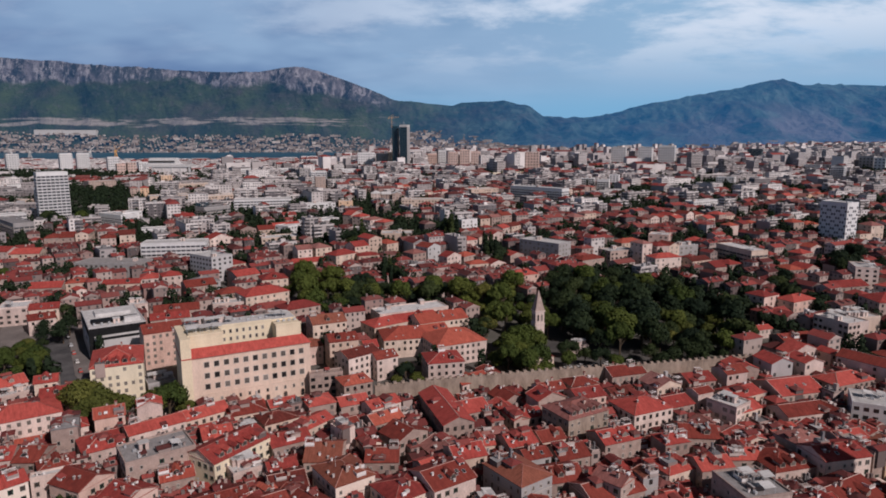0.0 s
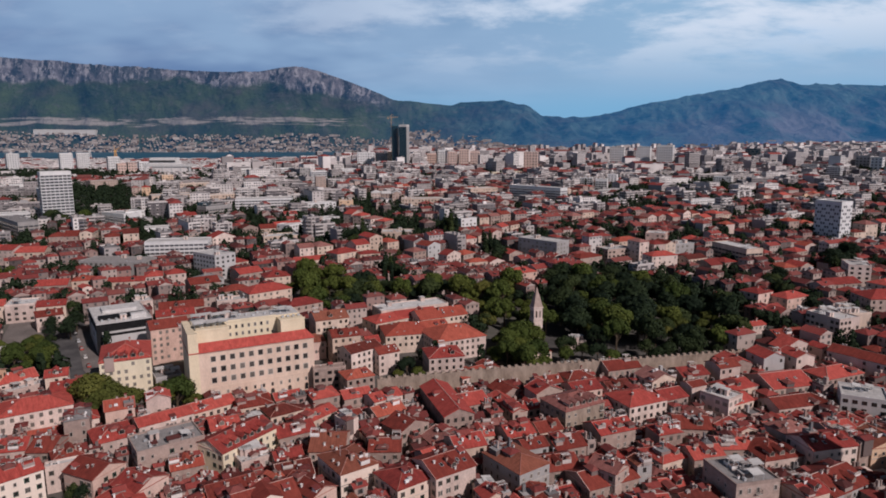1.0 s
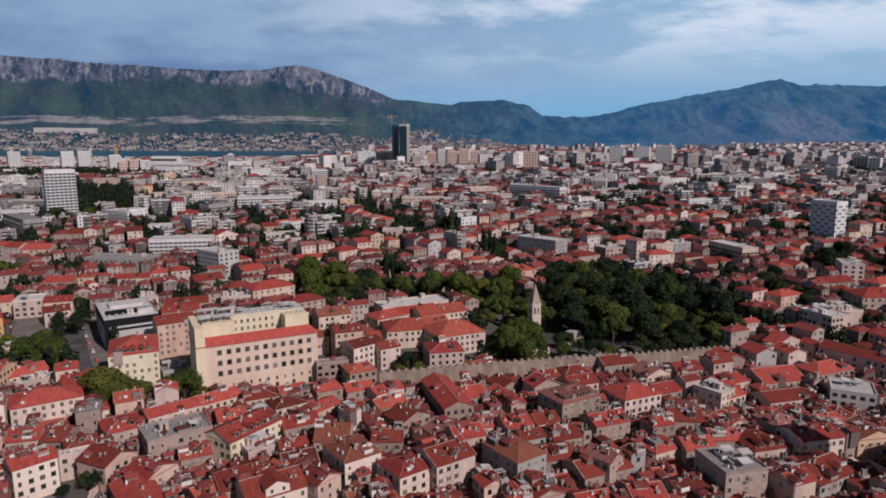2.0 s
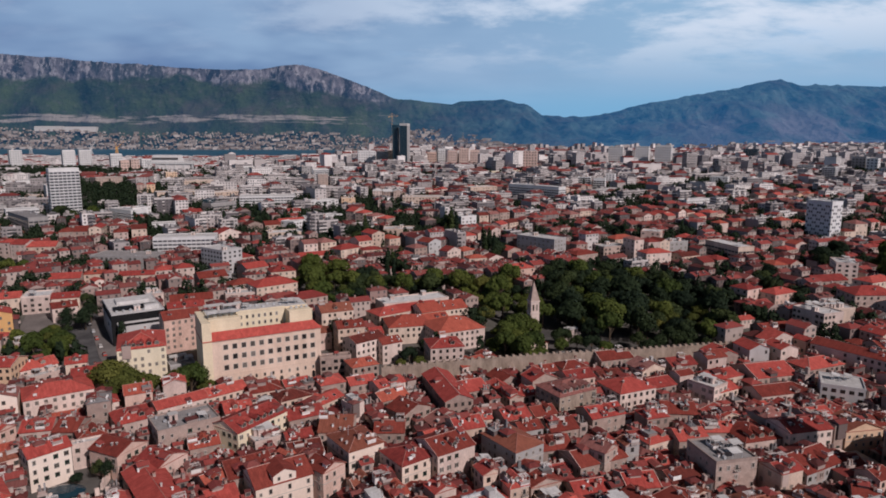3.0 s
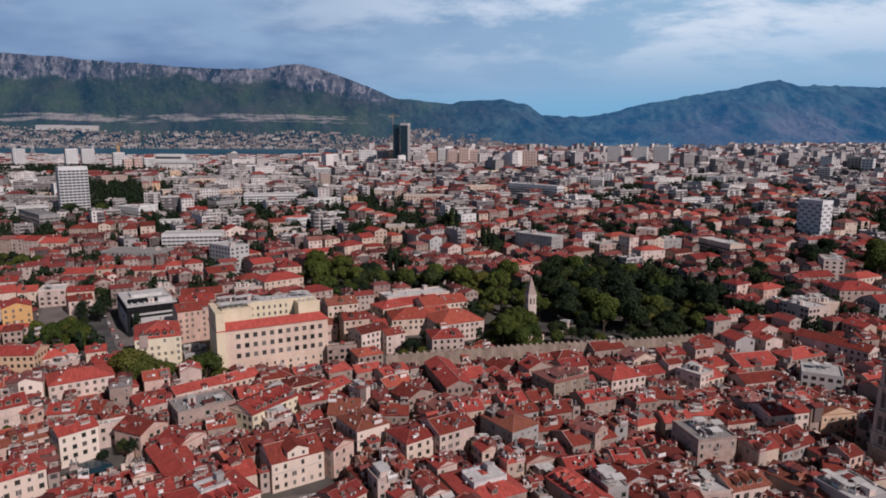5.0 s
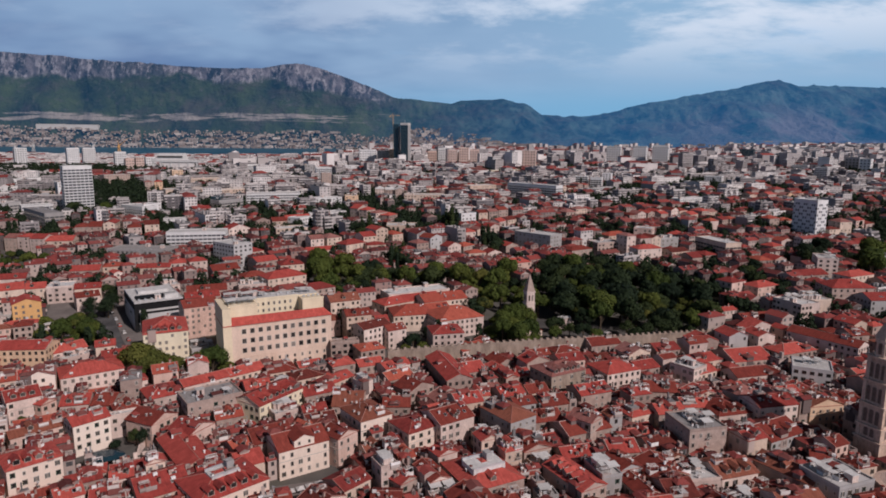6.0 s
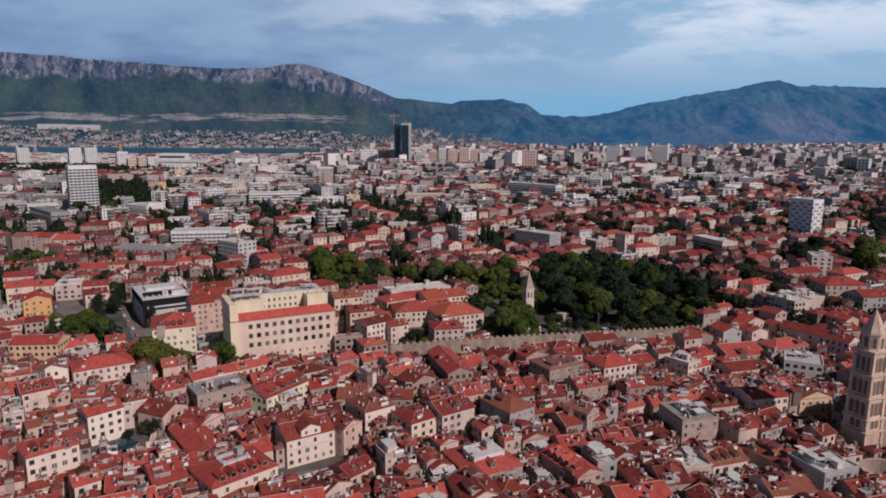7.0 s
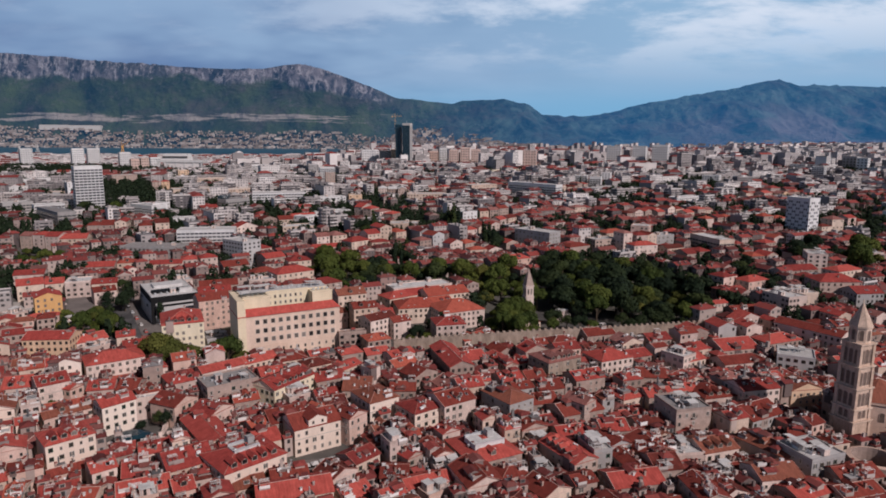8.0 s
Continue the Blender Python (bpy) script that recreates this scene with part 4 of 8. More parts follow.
# ---- landmarks ----
def tall_window(name, w, h, mats, arch=True):
    """A dark arched opening with a raised stone surround."""
    s = Shape()
    ring = [(-w / 2, 0), (w / 2, 0)] + [(w / 2 * math.cos(a), h - w / 2 + w / 2 * math.sin(a)) for a in np.linspace(0, math.pi, 7)]
    s.face([(x, -0.02, z) for x, z in ring], 1)
    grown = [(x * 1.25, z + (0.0 if z <= 0 else w * 0.12)) for x, z in ring]
    for i in range(1, len(ring) - 0):
        j = (i + 1) % len(ring)
        a, b, c, d = ring[i], ring[j], grown[j], grown[i]
        s.face([(a[0], -0.12, a[1]), (d[0], -0.12, d[1]), (c[0], -0.12, c[1]), (b[0], -0.12, b[1])], 0)
        s.face([(d[0], -0.12, d[1]), (d[0], 0.02, d[1]), (c[0], 0.02, c[1]), (c[0], -0.12, c[1])], 0)
    return s.mesh(name, mats)


def hotel():
    """The long pale block with a tiled skirt under a set-back top storey."""
    w, d, h = 50.0, 24.2, 23.6
    root = tagged(new("hotel"), "long cream-pink hotel block with red tiled skirt roof", "hotel")
    root.matrix_basis = pose(-83.6, 264.4, 0, 0, 0, 27.2)
    FOOTPRINTS.append((-83.6, 264.4, w + 3, d + 3, radians(27.2)))
    for f in (-0.45, -0.2, 0.0, 0.2, 0.45):
        FRONTS.append((-78.1 + f * w * 0.889, 253.7 + f * w * 0.457, 3.5))
    W, D = w / 2, d / 2
    s = Shape()
    s.box(-W, -D, -2, W, D, h)
    s.box(-W - 0.25, -D - 0.25, h - 0.4, W + 0.25, D + 0.25, h)
    s.box(-W - 0.15, -D - 0.15, 8.2, W + 0.15, D + 0.15, 8.6)
    s.box(-W - 0.12, -D - 0.12, -2, W + 0.12, D + 0.12, 1.0)
    part("wall", s.mesh("wall", [WALL["p2"]]), root)
    s = Shape()
    X, Y, i = W + 0.5, D + 0.5, 3.4
    e, t = h + 0.1, h + 3.2
    A, B, C, E = (-X, -Y, e), (X, -Y, e), (X, Y, e), (-X, Y, e)
    a, b, c, f = (-X + i, -Y + i, t), (X - i, -Y + i, t), (X - i, Y - i, t), (-X + i, Y - i, t)
    s.shell([[A, B, b, a], [B, C, c, b], [C, E, f, c], [E, A, a, f]], 0.2)
    part("skirt_roof", s.mesh("skirt_roof", [ROOF["r"]]), root, None, "red tiled skirt roof")
    s = Shape()
    top = h + 8.6
    s.box(-W + 2.8, -1.5, h, W - 2.8, D - 2.6, top)
    s.box(-W + 2.8, -D + 2.9, h, -W + 16, -1.5, top - 0.5)
    s.box(W - 13, -D + 2.9, h, W - 2.8, -1.5, top - 0.5)
    for x0, x1, y0, z in ((-W + 2.6, -W + 16.2, -D + 2.7, top - 0.5), (W - 13.2, W - 2.6, -D + 2.7, top - 0.5), (-W + 16.2, W - 13.2, -1.7, top)):
        s.box(x0, y0, z - 0.3, x1, y0 + 0.3, z + 0.5)
    s.box(-W - 0.35, -D - 0.3, -2, -W + 3.4, D - 2.6, top - 0.5)
    part("top_storey", s.mesh("top_storey", [WALL["y"]]), root, None, "cream set-back top storey")
    s = Shape()
    s.box(-W + 3.2, -1.0, top, W - 3.2, D - 3.2, top + 0.1)
    deck = part("flat_roof", s.mesh("flat_roof", [ROOF["w"]]), root)
    rnd = random.Random(5)
    for k in range(16):
        me, nm = rnd.choice([(HUT, "stair_hut"), (VENT, "air_unit"), (AWNING, "terrace_awning"), (AWNING, "terrace_awning")])
        part(nm, me, deck, pose(-W + 5 + k * 2.55, rnd.uniform(1, D - 5), top + 0.1, 0, 0, rnd.choice((0, 90))))
    for k in range(5):
        part("terrace_awning", AWNING, root, pose(-W + 4.8 + k * 2.4, -5.0 + (k % 2) * 1.2, top - 0.5))
    for k in range(4):
        part("air_unit", VENT, root, pose(W - 11 + k * 2.3, -4.5, top - 0.5))
    for row, z in enumerate((19.4, 14.9, 10.4)):
        for k in range(11):
            part("window", BIG_WINDOW, root, pose(-W + 8.8 + k * 3.74, -D, z) @ Matrix.Diagonal((1.3, 1, 1.2, 1)))
        for k in range(3):
            part("window", BIG_WINDOW, root, pose(-W, 6 - k * 5.5, z, 0, 0, -90))
    for k in range(13):
        part("window", WINDOWS[0], root, pose(-W + 3 + k * 3.6, -D, 5.2))
        if k % 2 == 0:
            part("arched_opening", tall_window("arched_opening", 1.5, 3.2, [WALL["q"], GLASS]), root, pose(-W + 3 + k * 3.6, -D - 0.02, 0.8))
    for k in range(7):
        for z in (h + 2.2, h + 5.4):
            part("window", WINDOWS[0], root, pose(-W + 17.5 + k * 2.6, -1.5, z))
    for k in range(3):
        part("window", WINDOWS[0], root, pose(-W + 16, -D + 5 + k * 1.8, h + 5.0, 0, 0, 90))
    return root


hotel()


def museum():
    """The pale modern block with a black glass band."""
    root = tagged(new("modern_block"), "white modern block with black glass band and open roof terrace", "building")
    ang = 33.0
    w, d, h = 25.0, 38.0, 15.2
    c, s_ = math.cos(radians(ang)), math.sin(radians(ang))
    x, y = -167.0 + c * w / 2 - s_ * d / 2, 299.5 + s_ * w / 2 + c * d / 2
    root.matrix_basis = pose(x, y, ground_z(x, y), 0, 0, ang)
    FOOTPRINTS.append((x, y, w + 2, d + 2, radians(ang)))
    FRONTS.extend([(-166.4, 298.0, 3), (-158.5, 309.3, 4), (-176.3, 314.4, 4)])
    W, D = w / 2, d / 2
    s = Shape()
    s.box(-W, -D, -3, W, D, h - 4.2)
    s.box(-W, -D, h - 0.4, W, D, h)
    s.box(-W, -D, h, W, -D + 0.4, h + 0.35)
    s.box(-W, -D + 0.4, h, -W + 0.4, D, h + 0.35)
    s.box(W - 0.4, -D + 0.4, h, W, D, h + 0.35)
    part("wall", s.mesh("wall", [WALL["l"]]), root)
    s = Shape()
    s.box(-W - 0.05, -D - 0.05, h - 4.2, W + 0.05, D + 0.05, h - 0.4)
    s.box(-W + 1.5, -D - 0.04, 4, -W + 2.3, -D, h - 4.2)
    s.box(-W + 4, -D - 0.04, 8.6, W - 2, -D, 9.9)
    s.box(-W - 0.06, -D - 0.06, -1, -W + 1.9, -D + 1.6, h - 4.2)
    s.box(-W - 0.04, -D + 12, 6.5, -W, -D + 17, 8.0)
    s.box(-W - 0.04, D - 9, 8.5, -W, D - 3, 9.6)
    part("glass_band", s.mesh("glass_band", [BLACK]), root, None, "black glass band under the roof")
    s = Shape()
    s.box(-W + 0.5, -D + 0.5, h, W - 0.5, D - 0.5, h + 0.1, 0)
    s.box(-W + 2, -D + 6, h + 0.1, W - 2, -D + 12, h + 1.3, 1)
    s.box(-W + 5, -D + 20, h + 0.1, W - 4, D - 8, h + 1.6, 0)
    s.box(W - 9, -D + 2.5, h + 0.1, W - 2, -D + 6, h + 2.4, 0)
    part("flat_roof", s.mesh("flat_roof", [ROOF["w"], BLACK]), root)
    for k in range(9):
        part("air_unit" if k < 8 else "stair_hut", HUT if k == 8 else VENT, root, pose(-W + 3 + (k % 5) * 3.2, -D + 3 + (k // 5) * 1.4, h + 0.1))


museum()


def palace_wall():
    """The long stone wall of the palace, with merlons."""
    pts = [(-27.1, 246.3), (10.5, 256.1), (50.6, 264.7), (87.7, 270.8), (138.1, 281.6), (154.5, 284.1)]
    root = tagged(new("palace_wall"), "long ancient stone palace wall with battlements", "town wall")
    s = Shape()
    for a, b in zip(pts, pts[1:]):
        d = (Vector(b) - Vector(a)).normalized()
        n = Vector((-d.y, d.x)) * 1.0
        z = max(ground_z(*a), ground_z(*b))
        k = len(s.v)
        s.v += [(a[0] - n.x, a[1] - n.y, -3), (b[0] - n.x, b[1] - n.y, -3), (b[0] + n.x, b[1] + n.y, -3), (a[0] + n.x, a[1] + n.y, -3),
                (a[0] - n.x, a[1] - n.y, 11.8), (b[0] - n.x, b[1] - n.y, 11.8), (b[0] + n.x, b[1] + n.y, 11.8), (a[0] + n.x, a[1] + n.y, 11.8)]
        for q in ((4, 5, 6, 7), (0, 1, 5, 4), (1, 2, 6, 5), (2, 3, 7, 6), (3, 0, 4, 7)):
            s.f.append(tuple(k + i for i in q))
            s.m.append(0)
        length = (Vector(b) - Vector(a)).length
        FOOTPRINTS.append(((a[0] + b[0]) / 2, (a[1] + b[1]) / 2, length, 3.2, math.atan2(d.y, d.x)))
    part("wall", s.mesh("wall", [WALL["n"]]), root)
    m = Shape()
    m.box(-0.6, -0.45, 0, 0.6, 0.45, 0.8)
    m.box(-0.65, -0.5, 0.8, 0.65, 0.5, 0.9)
    me = m.mesh("merlon", [WALL["n"]])
    for a, b in zip(pts, pts[1:]):
        a, b = Vector(a), Vector(b)
        n = int((b - a).length / 3.0)
        ang = math.degrees(math.atan2(b.y - a.y, b.x - a.x))
        for k in range(n):
            p = a.lerp(b, (k + 0.5) / n)
            part("merlon", me, root, pose(p.x, p.y, 11.8, 0, 0, ang))


palace_wall()


def bell_tower():
    """The tall cathedral belfry: five arcaded storeys, an octagon and a spire."""
    root = tagged(new("bell_tower"), "tall pale stone cathedral bell tower with arcaded storeys", "bell tower")
    root.matrix_basis = pose(142.4, 161.0, 0, 0, 0, 21.3) @ Matrix.Diagonal((1, 1, 0.962, 1))
    FOOTPRINTS.append((142.4, 161.0, 13, 13, radians(21.3)))
    FRONTS.append((138.9, 160.6, 6))
    levels = [(-2, 12.5, 9.0), (12.5, 17.2, 8.5), (17.2, 25.0, 8.2), (25.0, 33.2, 7.8), (33.2, 41.6, 7.3)]
    for z0, z1, w in levels:
        s = Shape()
        s.box(-w / 2 + 0.35, -w / 2 + 0.35, z0, w / 2 - 0.35, w / 2 - 0.35, z1 - 0.5)
        storey = part("storey", s.mesh("storey", [WALL["e"]]), root)
        s = Shape()
        s.box(-0.6, -0.6, z0, 0.6, 0.6, z1 - 0.5)
        pier = s.mesh("pier", [WALL["e"]])
        for cx in (-1, 1):
            for cy in (-1, 1):
                part("pier", pier, storey, pose(cx * (w / 2 - 0.6), cy * (w / 2 - 0.6), 0))
        s = Shape()
        s.box(-w / 2 - 0.35, -w / 2 - 0.35, z1 - 0.5, w / 2 + 0.35, w / 2 + 0.35, z1)
        for k in range(9):
            q = (k - 4) * w / 9
            s.box(q - 0.16, -w / 2 - 0.25, z1 - 0.75, q + 0.16, -w / 2 + 0.4, z1 - 0.5)
            s.box(-w / 2 - 0.25, q - 0.16, z1 - 0.75, -w / 2 + 0.4, q + 0.16, z1 - 0.5)
        part("cornice", s.mesh("cornice", [WALL["e"]]), storey)
        if z0 > 10:
            n = 3 if z1 - z0 > 6 else 2
            me = tall_window("arched_opening", 1.35, (z1 - z0) * 0.62, [WALL["s"], ARCH_SHADE])
            for ang in (0, 90, -90, 180):
                for k in range(n):
                    a = (k - (n - 1) / 2) * 2.05
                    p = Matrix.Rotation(radians(ang), 4, "Z") @ Matrix.Translation((a, -w / 2 + 0.34, z0 + 0.8))
                    part("arched_opening", me, storey, p)
    octagon = [(3.5 * math.cos(radians(22.5 + 45 * k)), 3.5 * math.sin(radians(22.5 + 45 * k))) for k in range(8)]
    s = Shape()
    s.prism(octagon, 41.6, 47.6)
    s.prism([(x * 1.1, y * 1.1) for x, y in octagon], 47.1, 47.7)
    drum = part("octagon", s.mesh("octagon", [WALL["e"]]), root)
    me = tall_window("arched_opening", 1.1, 3.8, [WALL["s"], ARCH_SHADE])
    for k in range(8):
        part("arched_opening", me, drum, Matrix.Rotation(radians(45 * k), 4, "Z") @ Matrix.Translation((0, -3.26, 42.5)))
    s = Shape()
    s.prism([(x * 1.12, y * 1.12) for x, y in octagon], 47.7, 55.6, 0, 0.06)
    s.beam((0, 0, 55.4), (0, 0, 57.0), 0.08)
    s.beam((-0.5, 0, 56.4), (0.5, 0, 56.4), 0.07)
    part("spire", s.mesh("spire", [WALL["e"]]), root, None, "pale tan stone spire")


bell_tower()


def tower_court():
    """The pale raised court beside the bell tower, behind a long parapet wall."""
    root = tagged(new("terrace_wall"), "long pale stone terrace wall beside the bell tower", "wall")
    root.matrix_basis = pose(136.2, 176.5, 0, 0, 0, -76)
    FOOTPRINTS.append((139.5, 176.5, 12, 24, radians(14)))
    s = Shape()
    s.box(-12, -0.5, -1, 12, 0.5, 4.3)
    part("wall", s.mesh("wall", [WALL["s"]]), root)
    s = Shape()
    s.box(-12.1, -0.7, 4.3, 12.1, 0.7, 4.55)
    part("coping", s.mesh("coping", [WALL["w"]]), root)
    s = Shape()
    s.box(-11.5, 0.5, -1, 11.5, 7.5, 3.2)
    tagged(new("court_paving", s.mesh("court_paving", [PALE_PAVING])), "pale stone paving of the court by the tower", "pavement", kind="structure").matrix_basis = pose(136.2, 176.5, 0, 0, 0, -76)


tower_court()


def cathedral():
    root = tagged(new("cathedral"), "octagonal stone cathedral with brown tiled pyramid roof", "church")
    root.matrix_basis = pose(157.5, 170.2, 0, 0, 0, 21.3)
    FOOTPRINTS.append((157.5, 170.2, 22, 22, radians(21.3)))
    ring = [(12 * math.cos(radians(22.5 + 45 * k)), 12 * math.sin(radians(22.5 + 45 * k))) for k in range(8)]
    s = Shape()
    s.prism(ring, -2, 17)
    s.prism([(x * 1.04, y * 1.04) for x, y in ring], 16.3, 17.2)
    part("wall", s.mesh("wall", [WALL["q"]]), root)
    s = Shape()
    s.prism([(x * 1.05, y * 1.05) for x, y in ring], 17.2, 22.5, 0, 0.04)
    part("roof", s.mesh("roof", [ROOF["b"]]), root)
    me = tall_window("arched_opening", 1.4, 3.4, [WALL["s"], ARCH_SHADE])
    for k in range(8):
        part("arched_opening", me, root, Matrix.Rotation(radians(45 * k), 4, "Z") @ Matrix.Translation((0, -11.12, 10)))
    # the roofless round vestibule beside it
    rot = tagged(new("rotunda"), "roofless round brick vestibule with pale rim", "rotunda")
    rot.matrix_basis = pose(135.7, 136.0, 0)
    FOOTPRINTS.append((135.7, 136.0, 19, 19, 0))
    s = Shape()
    n = 28
    outer = [(8.2 * math.cos(2 * math.pi * k / n), 8.2 * math.sin(2 * math.pi * k / n)) for k in range(n)]
    inner = [(6.7 * math.cos(2 * math.pi * k / n), 6.7 * math.sin(2 * math.pi * k / n)) for k in range(n)]
    for k in range(n):
        j = (k + 1) % n
        s.face([(*outer[k], -2), (*outer[j], -2), (*outer[j], 9), (*outer[k], 9)], 0)
        s.face([(*outer[k], 9), (*outer[j], 9), (*inner[j], 9.3), (*inner[k], 9.3)], 1)
        s.face([(*inner[k], 9.3), (*inner[j], 9.3), (*inner[j], 0), (*inner[k], 0)], 0)
    part("ring_wall", s.mesh("ring_wall", [WALL["s"], WALL["q"]]), rot)
    me = tall_window("arched_opening", 1.3, 2.6, [WALL["q"], GLASS])
    for k in range(10):
        part("arched_opening", me, rot, Matrix.Rotation(radians(36 * k), 4, "Z") @ Matrix.Translation((0, -8.16, 5.4)))


cathedral()


def small_belfry():
    root = tagged(new("church_tower"), "slender pale stone church tower with pointed spire", "church tower")
    root.matrix_basis = pose(47.5, 321.9, 3.5, 0, 0, 17.6)
    FOOTPRINTS.append((47.5, 321.9, 7, 7, radians(17.6)))
    s = Shape()
    s.box(-2.5, -2.5, -2, 2.5, 2.5, 12)
    s.box(-2.75, -2.75, 11.6, 2.75, 2.75, 12.0)
    s.box(-2.35, -2.35, 12, 2.35, 2.35, 18)
    s.box(-2.7, -2.7, 18, 2.7, 2.7, 18.5)
    part("shaft", s.mesh("shaft", [WALL["w"]]), root)
    s = Shape()
    s.box(-2.5, -2.5, 18.5, 2.5, 2.5, 28.6, 0, 2.4)
    part("spire", s.mesh("spire", [WALL["s"]]), root)
    me = tall_window("arched_opening", 0.95, 3.4, [WALL["q"], GLASS])
    for ang in (0, 90, -90, 180):
        for a in (-1.0, 1.0):
            part("arched_opening", me, root, Matrix.Rotation(radians(ang), 4, "Z") @ Matrix.Translation((a, -2.34, 13.2)))


small_belfry()


def glass_tower():
    """The city's one skyscraper: two joined dark slabs of unequal height."""
    root = tagged(new("skyscraper"), "dark teal glass skyscraper of two joined slabs", "skyscraper")
    x, y = -97, 1524
    z = ground_z(x, y)
    root.matrix_basis = pose(x, y, z - 4, 0, 0, -14)
    FOOTPRINTS.append((x, y, 50, 40, 0))
    for x0, x1, y0, deep, h, nm in ((-23, -10.5, 9, 12, 100, "slab"), (-2, 15.5, -2, 22, 103, "slab")):
        s = Shape()
        s.box(x0, y0, 0, x1, y0 + deep, h, 0)
        s.box(x0 - 0.2, y0 - 0.2, h - 4, x1 + 0.2, y0 + deep + 0.2, h + 1, 1 if x0 > -10 else 0)
        slab = part(nm, s.mesh(nm, [WALL["t"], ROOF["w"]]), root)
        # added pale panel stands in for sunlight on the slab's right side
        s = Shape()
        s.box(x1, y0 + 0.2, 0, x1 + 0.4, y0 + deep - 0.2, h - 4)
        part("side_cladding", s.mesh("side_cladding", [WALL["g"]]), slab, None, "narrow side of the slab, made pale grey as sunlit")
        s = Shape()
        for k in range(1, 25):
            s.box(x0 - 0.15, y0 - 0.15, k * 3.9, x1 + 0.15, y0 - 0.0, k * 3.9 + 0.5)
        for k in range(int((x1 - x0) / 2.4)):
            s.box(x0 + k * 2.4, y0 - 0.25, 0, x0 + k * 2.4 + 0.2, y0, h - 5)
        part("facade_grid", s.mesh("facade_grid", [material("facade_mullions", [(0.03, 0.05, 0.06), (0.05, 0.07, 0.08)], rough=0.4, vary=0.1)]), root)
    s = Shape()
    s.box(-10.1, 10, 0, -2, 18, 34, 0)
    part("link", s.mesh("link", [WALL["t"]]), root)
    s = Shape()
    s.beam((6, 6, 103), (6, 6, 112), 0.5, 0, 0.15)
    part("mast", s.mesh("mast", [METAL]), root)
    # the yellow tower crane that stands behind the lower slab
    crane = tagged(new("tower_crane"), "yellow tower crane behind the dark skyscraper", "crane")
    crane.matrix_basis = pose(x - 22, y + 30, z)
    s = Shape()
    for sx in (-0.8, 0.8):
        for sy in (-0.8, 0.8):
            s.beam((sx, sy, 0), (sx, sy, 118), 0.12)
    for k in range(38):
        s.beam((-0.8, -0.8, k * 3.1), (0.8, -0.8, k * 3.1 + 3.1), 0.08)
    part("mast", s.mesh("mast", [WALL["o"]]), crane)
    s = Shape()
    for dy in (-0.6, 0.6):
        s.beam((-8, dy - 2, 116), (16, dy + 5, 117), 0.14)
    s.beam((-8, -2, 117.5), (16, 5, 118), 0.12)
    s.beam((0, 0, 123), (16, 5, 117), 0.08)
    s.beam((0, 0, 123), (-8, -2, 116), 0.08)
    s.beam((0, 0, 115), (0, 0, 123), 0.3)
    s.box(-8, -3, 114, -6, -1, 116)
    part("jib", s.mesh("jib", [WALL["o"]]), crane)


glass_tower()


def stadium_hall():
    root = tagged(new("sports_hall"), "white terraced hall with wide overhanging roof", "hall")
    x, y = -555, 1348
    root.matrix_basis = pose(x, y, ground_z(x, y))
    FOOTPRINTS.append((x, y, 120, 50, 0))
    s = Shape()
    s.box(-48, -14, 20, 50, 14, 25)
    s.box(-38, -12, 25, 20, 12, 38, 0, 3)
    s.box(-35, -13, 30, 17, -12, 33, 1)
    s.box(-30, -12, -3, 40, 12, 20, 2)
    for k in range(6):
        s.box(-46 + k * 18, -13, -3, -43 + k * 18, -10, 20)
    part("hall", s.mesh("hall", [ROOF["w"], GLASS, FAR_BLOCK]), root)


stadium_hall()


def harbour_crane(x, y, h, turn, mat):
    root = tagged(new("harbour_crane"), "tall lattice harbour crane beside the bay", "crane", "harbour cranes")
    root.matrix_basis = pose(x, y, -6, 0, 0, turn)
    s = Shape()
    for sx in (-7, 7):
        for sy in (-6, 6):
            s.beam((sx, sy, 0), (sx * 0.35, sy * 0.35, h * 0.55), 0.9)
        s.beam((sx, -6, h * 0.2), (sx, 6, h * 0.2), 0.6)
    s.box(-4, -4, h * 0.55, 4, 4, h * 0.7)
    part("portal", s.mesh("portal", [mat]), root)
    s = Shape()
    s.beam((0, 0, h * 0.65), (h * 0.55, 0, h * 1.1), 1.0, 0, 0.4)
    s.beam((0, 0, h * 0.7), (-3, 0, h * 0.98), 0.7)
    s.beam((-3, 0, h * 0.98), (h * 0.55, 0, h * 1.1), 0.3)
    part("jib", s.mesh("jib", [mat]), root)


harbour_crane(-1941, 3138, 60, 160, ROOF["w"])
harbour_crane(-2060, 3188, 52, 150, ROOF["w"])
harbour_crane(-1624, 3075, 62, 80, ROOF["w"])
harbour_crane(-1426, 2911, 70, 10, WALL["o"])


def shore_hall(x, y, z, w, d, h, turn):
    """A long white works hall on the far shore."""
    root = tagged(new("works_hall"), "long low white works hall across the bay", "industrial hall")
    root.matrix_basis = pose(x, y, z, 0, 0, turn)
    s = Shape()
    s.box(-w / 2, -d / 2, -16, w / 2, d / 2, h)
    part("wall", s.mesh("wall", [WALL["l"]]), root)
    s = Shape()
    s.shell([[(-w / 2 - 1, -d / 2 - 1, h), (w / 2 + 1, -d / 2 - 1, h), (w / 2 + 1, 0, h + 4), (-w / 2 - 1, 0, h + 4)],
             [(w / 2 + 1, d / 2 + 1, h), (-w / 2 - 1, d / 2 + 1, h), (-w / 2 - 1, 0, h + 4), (w / 2 + 1, 0, h + 4)]], 0.6)
    part("roof", s.mesh("roof", [ROOF["w"]]), root)


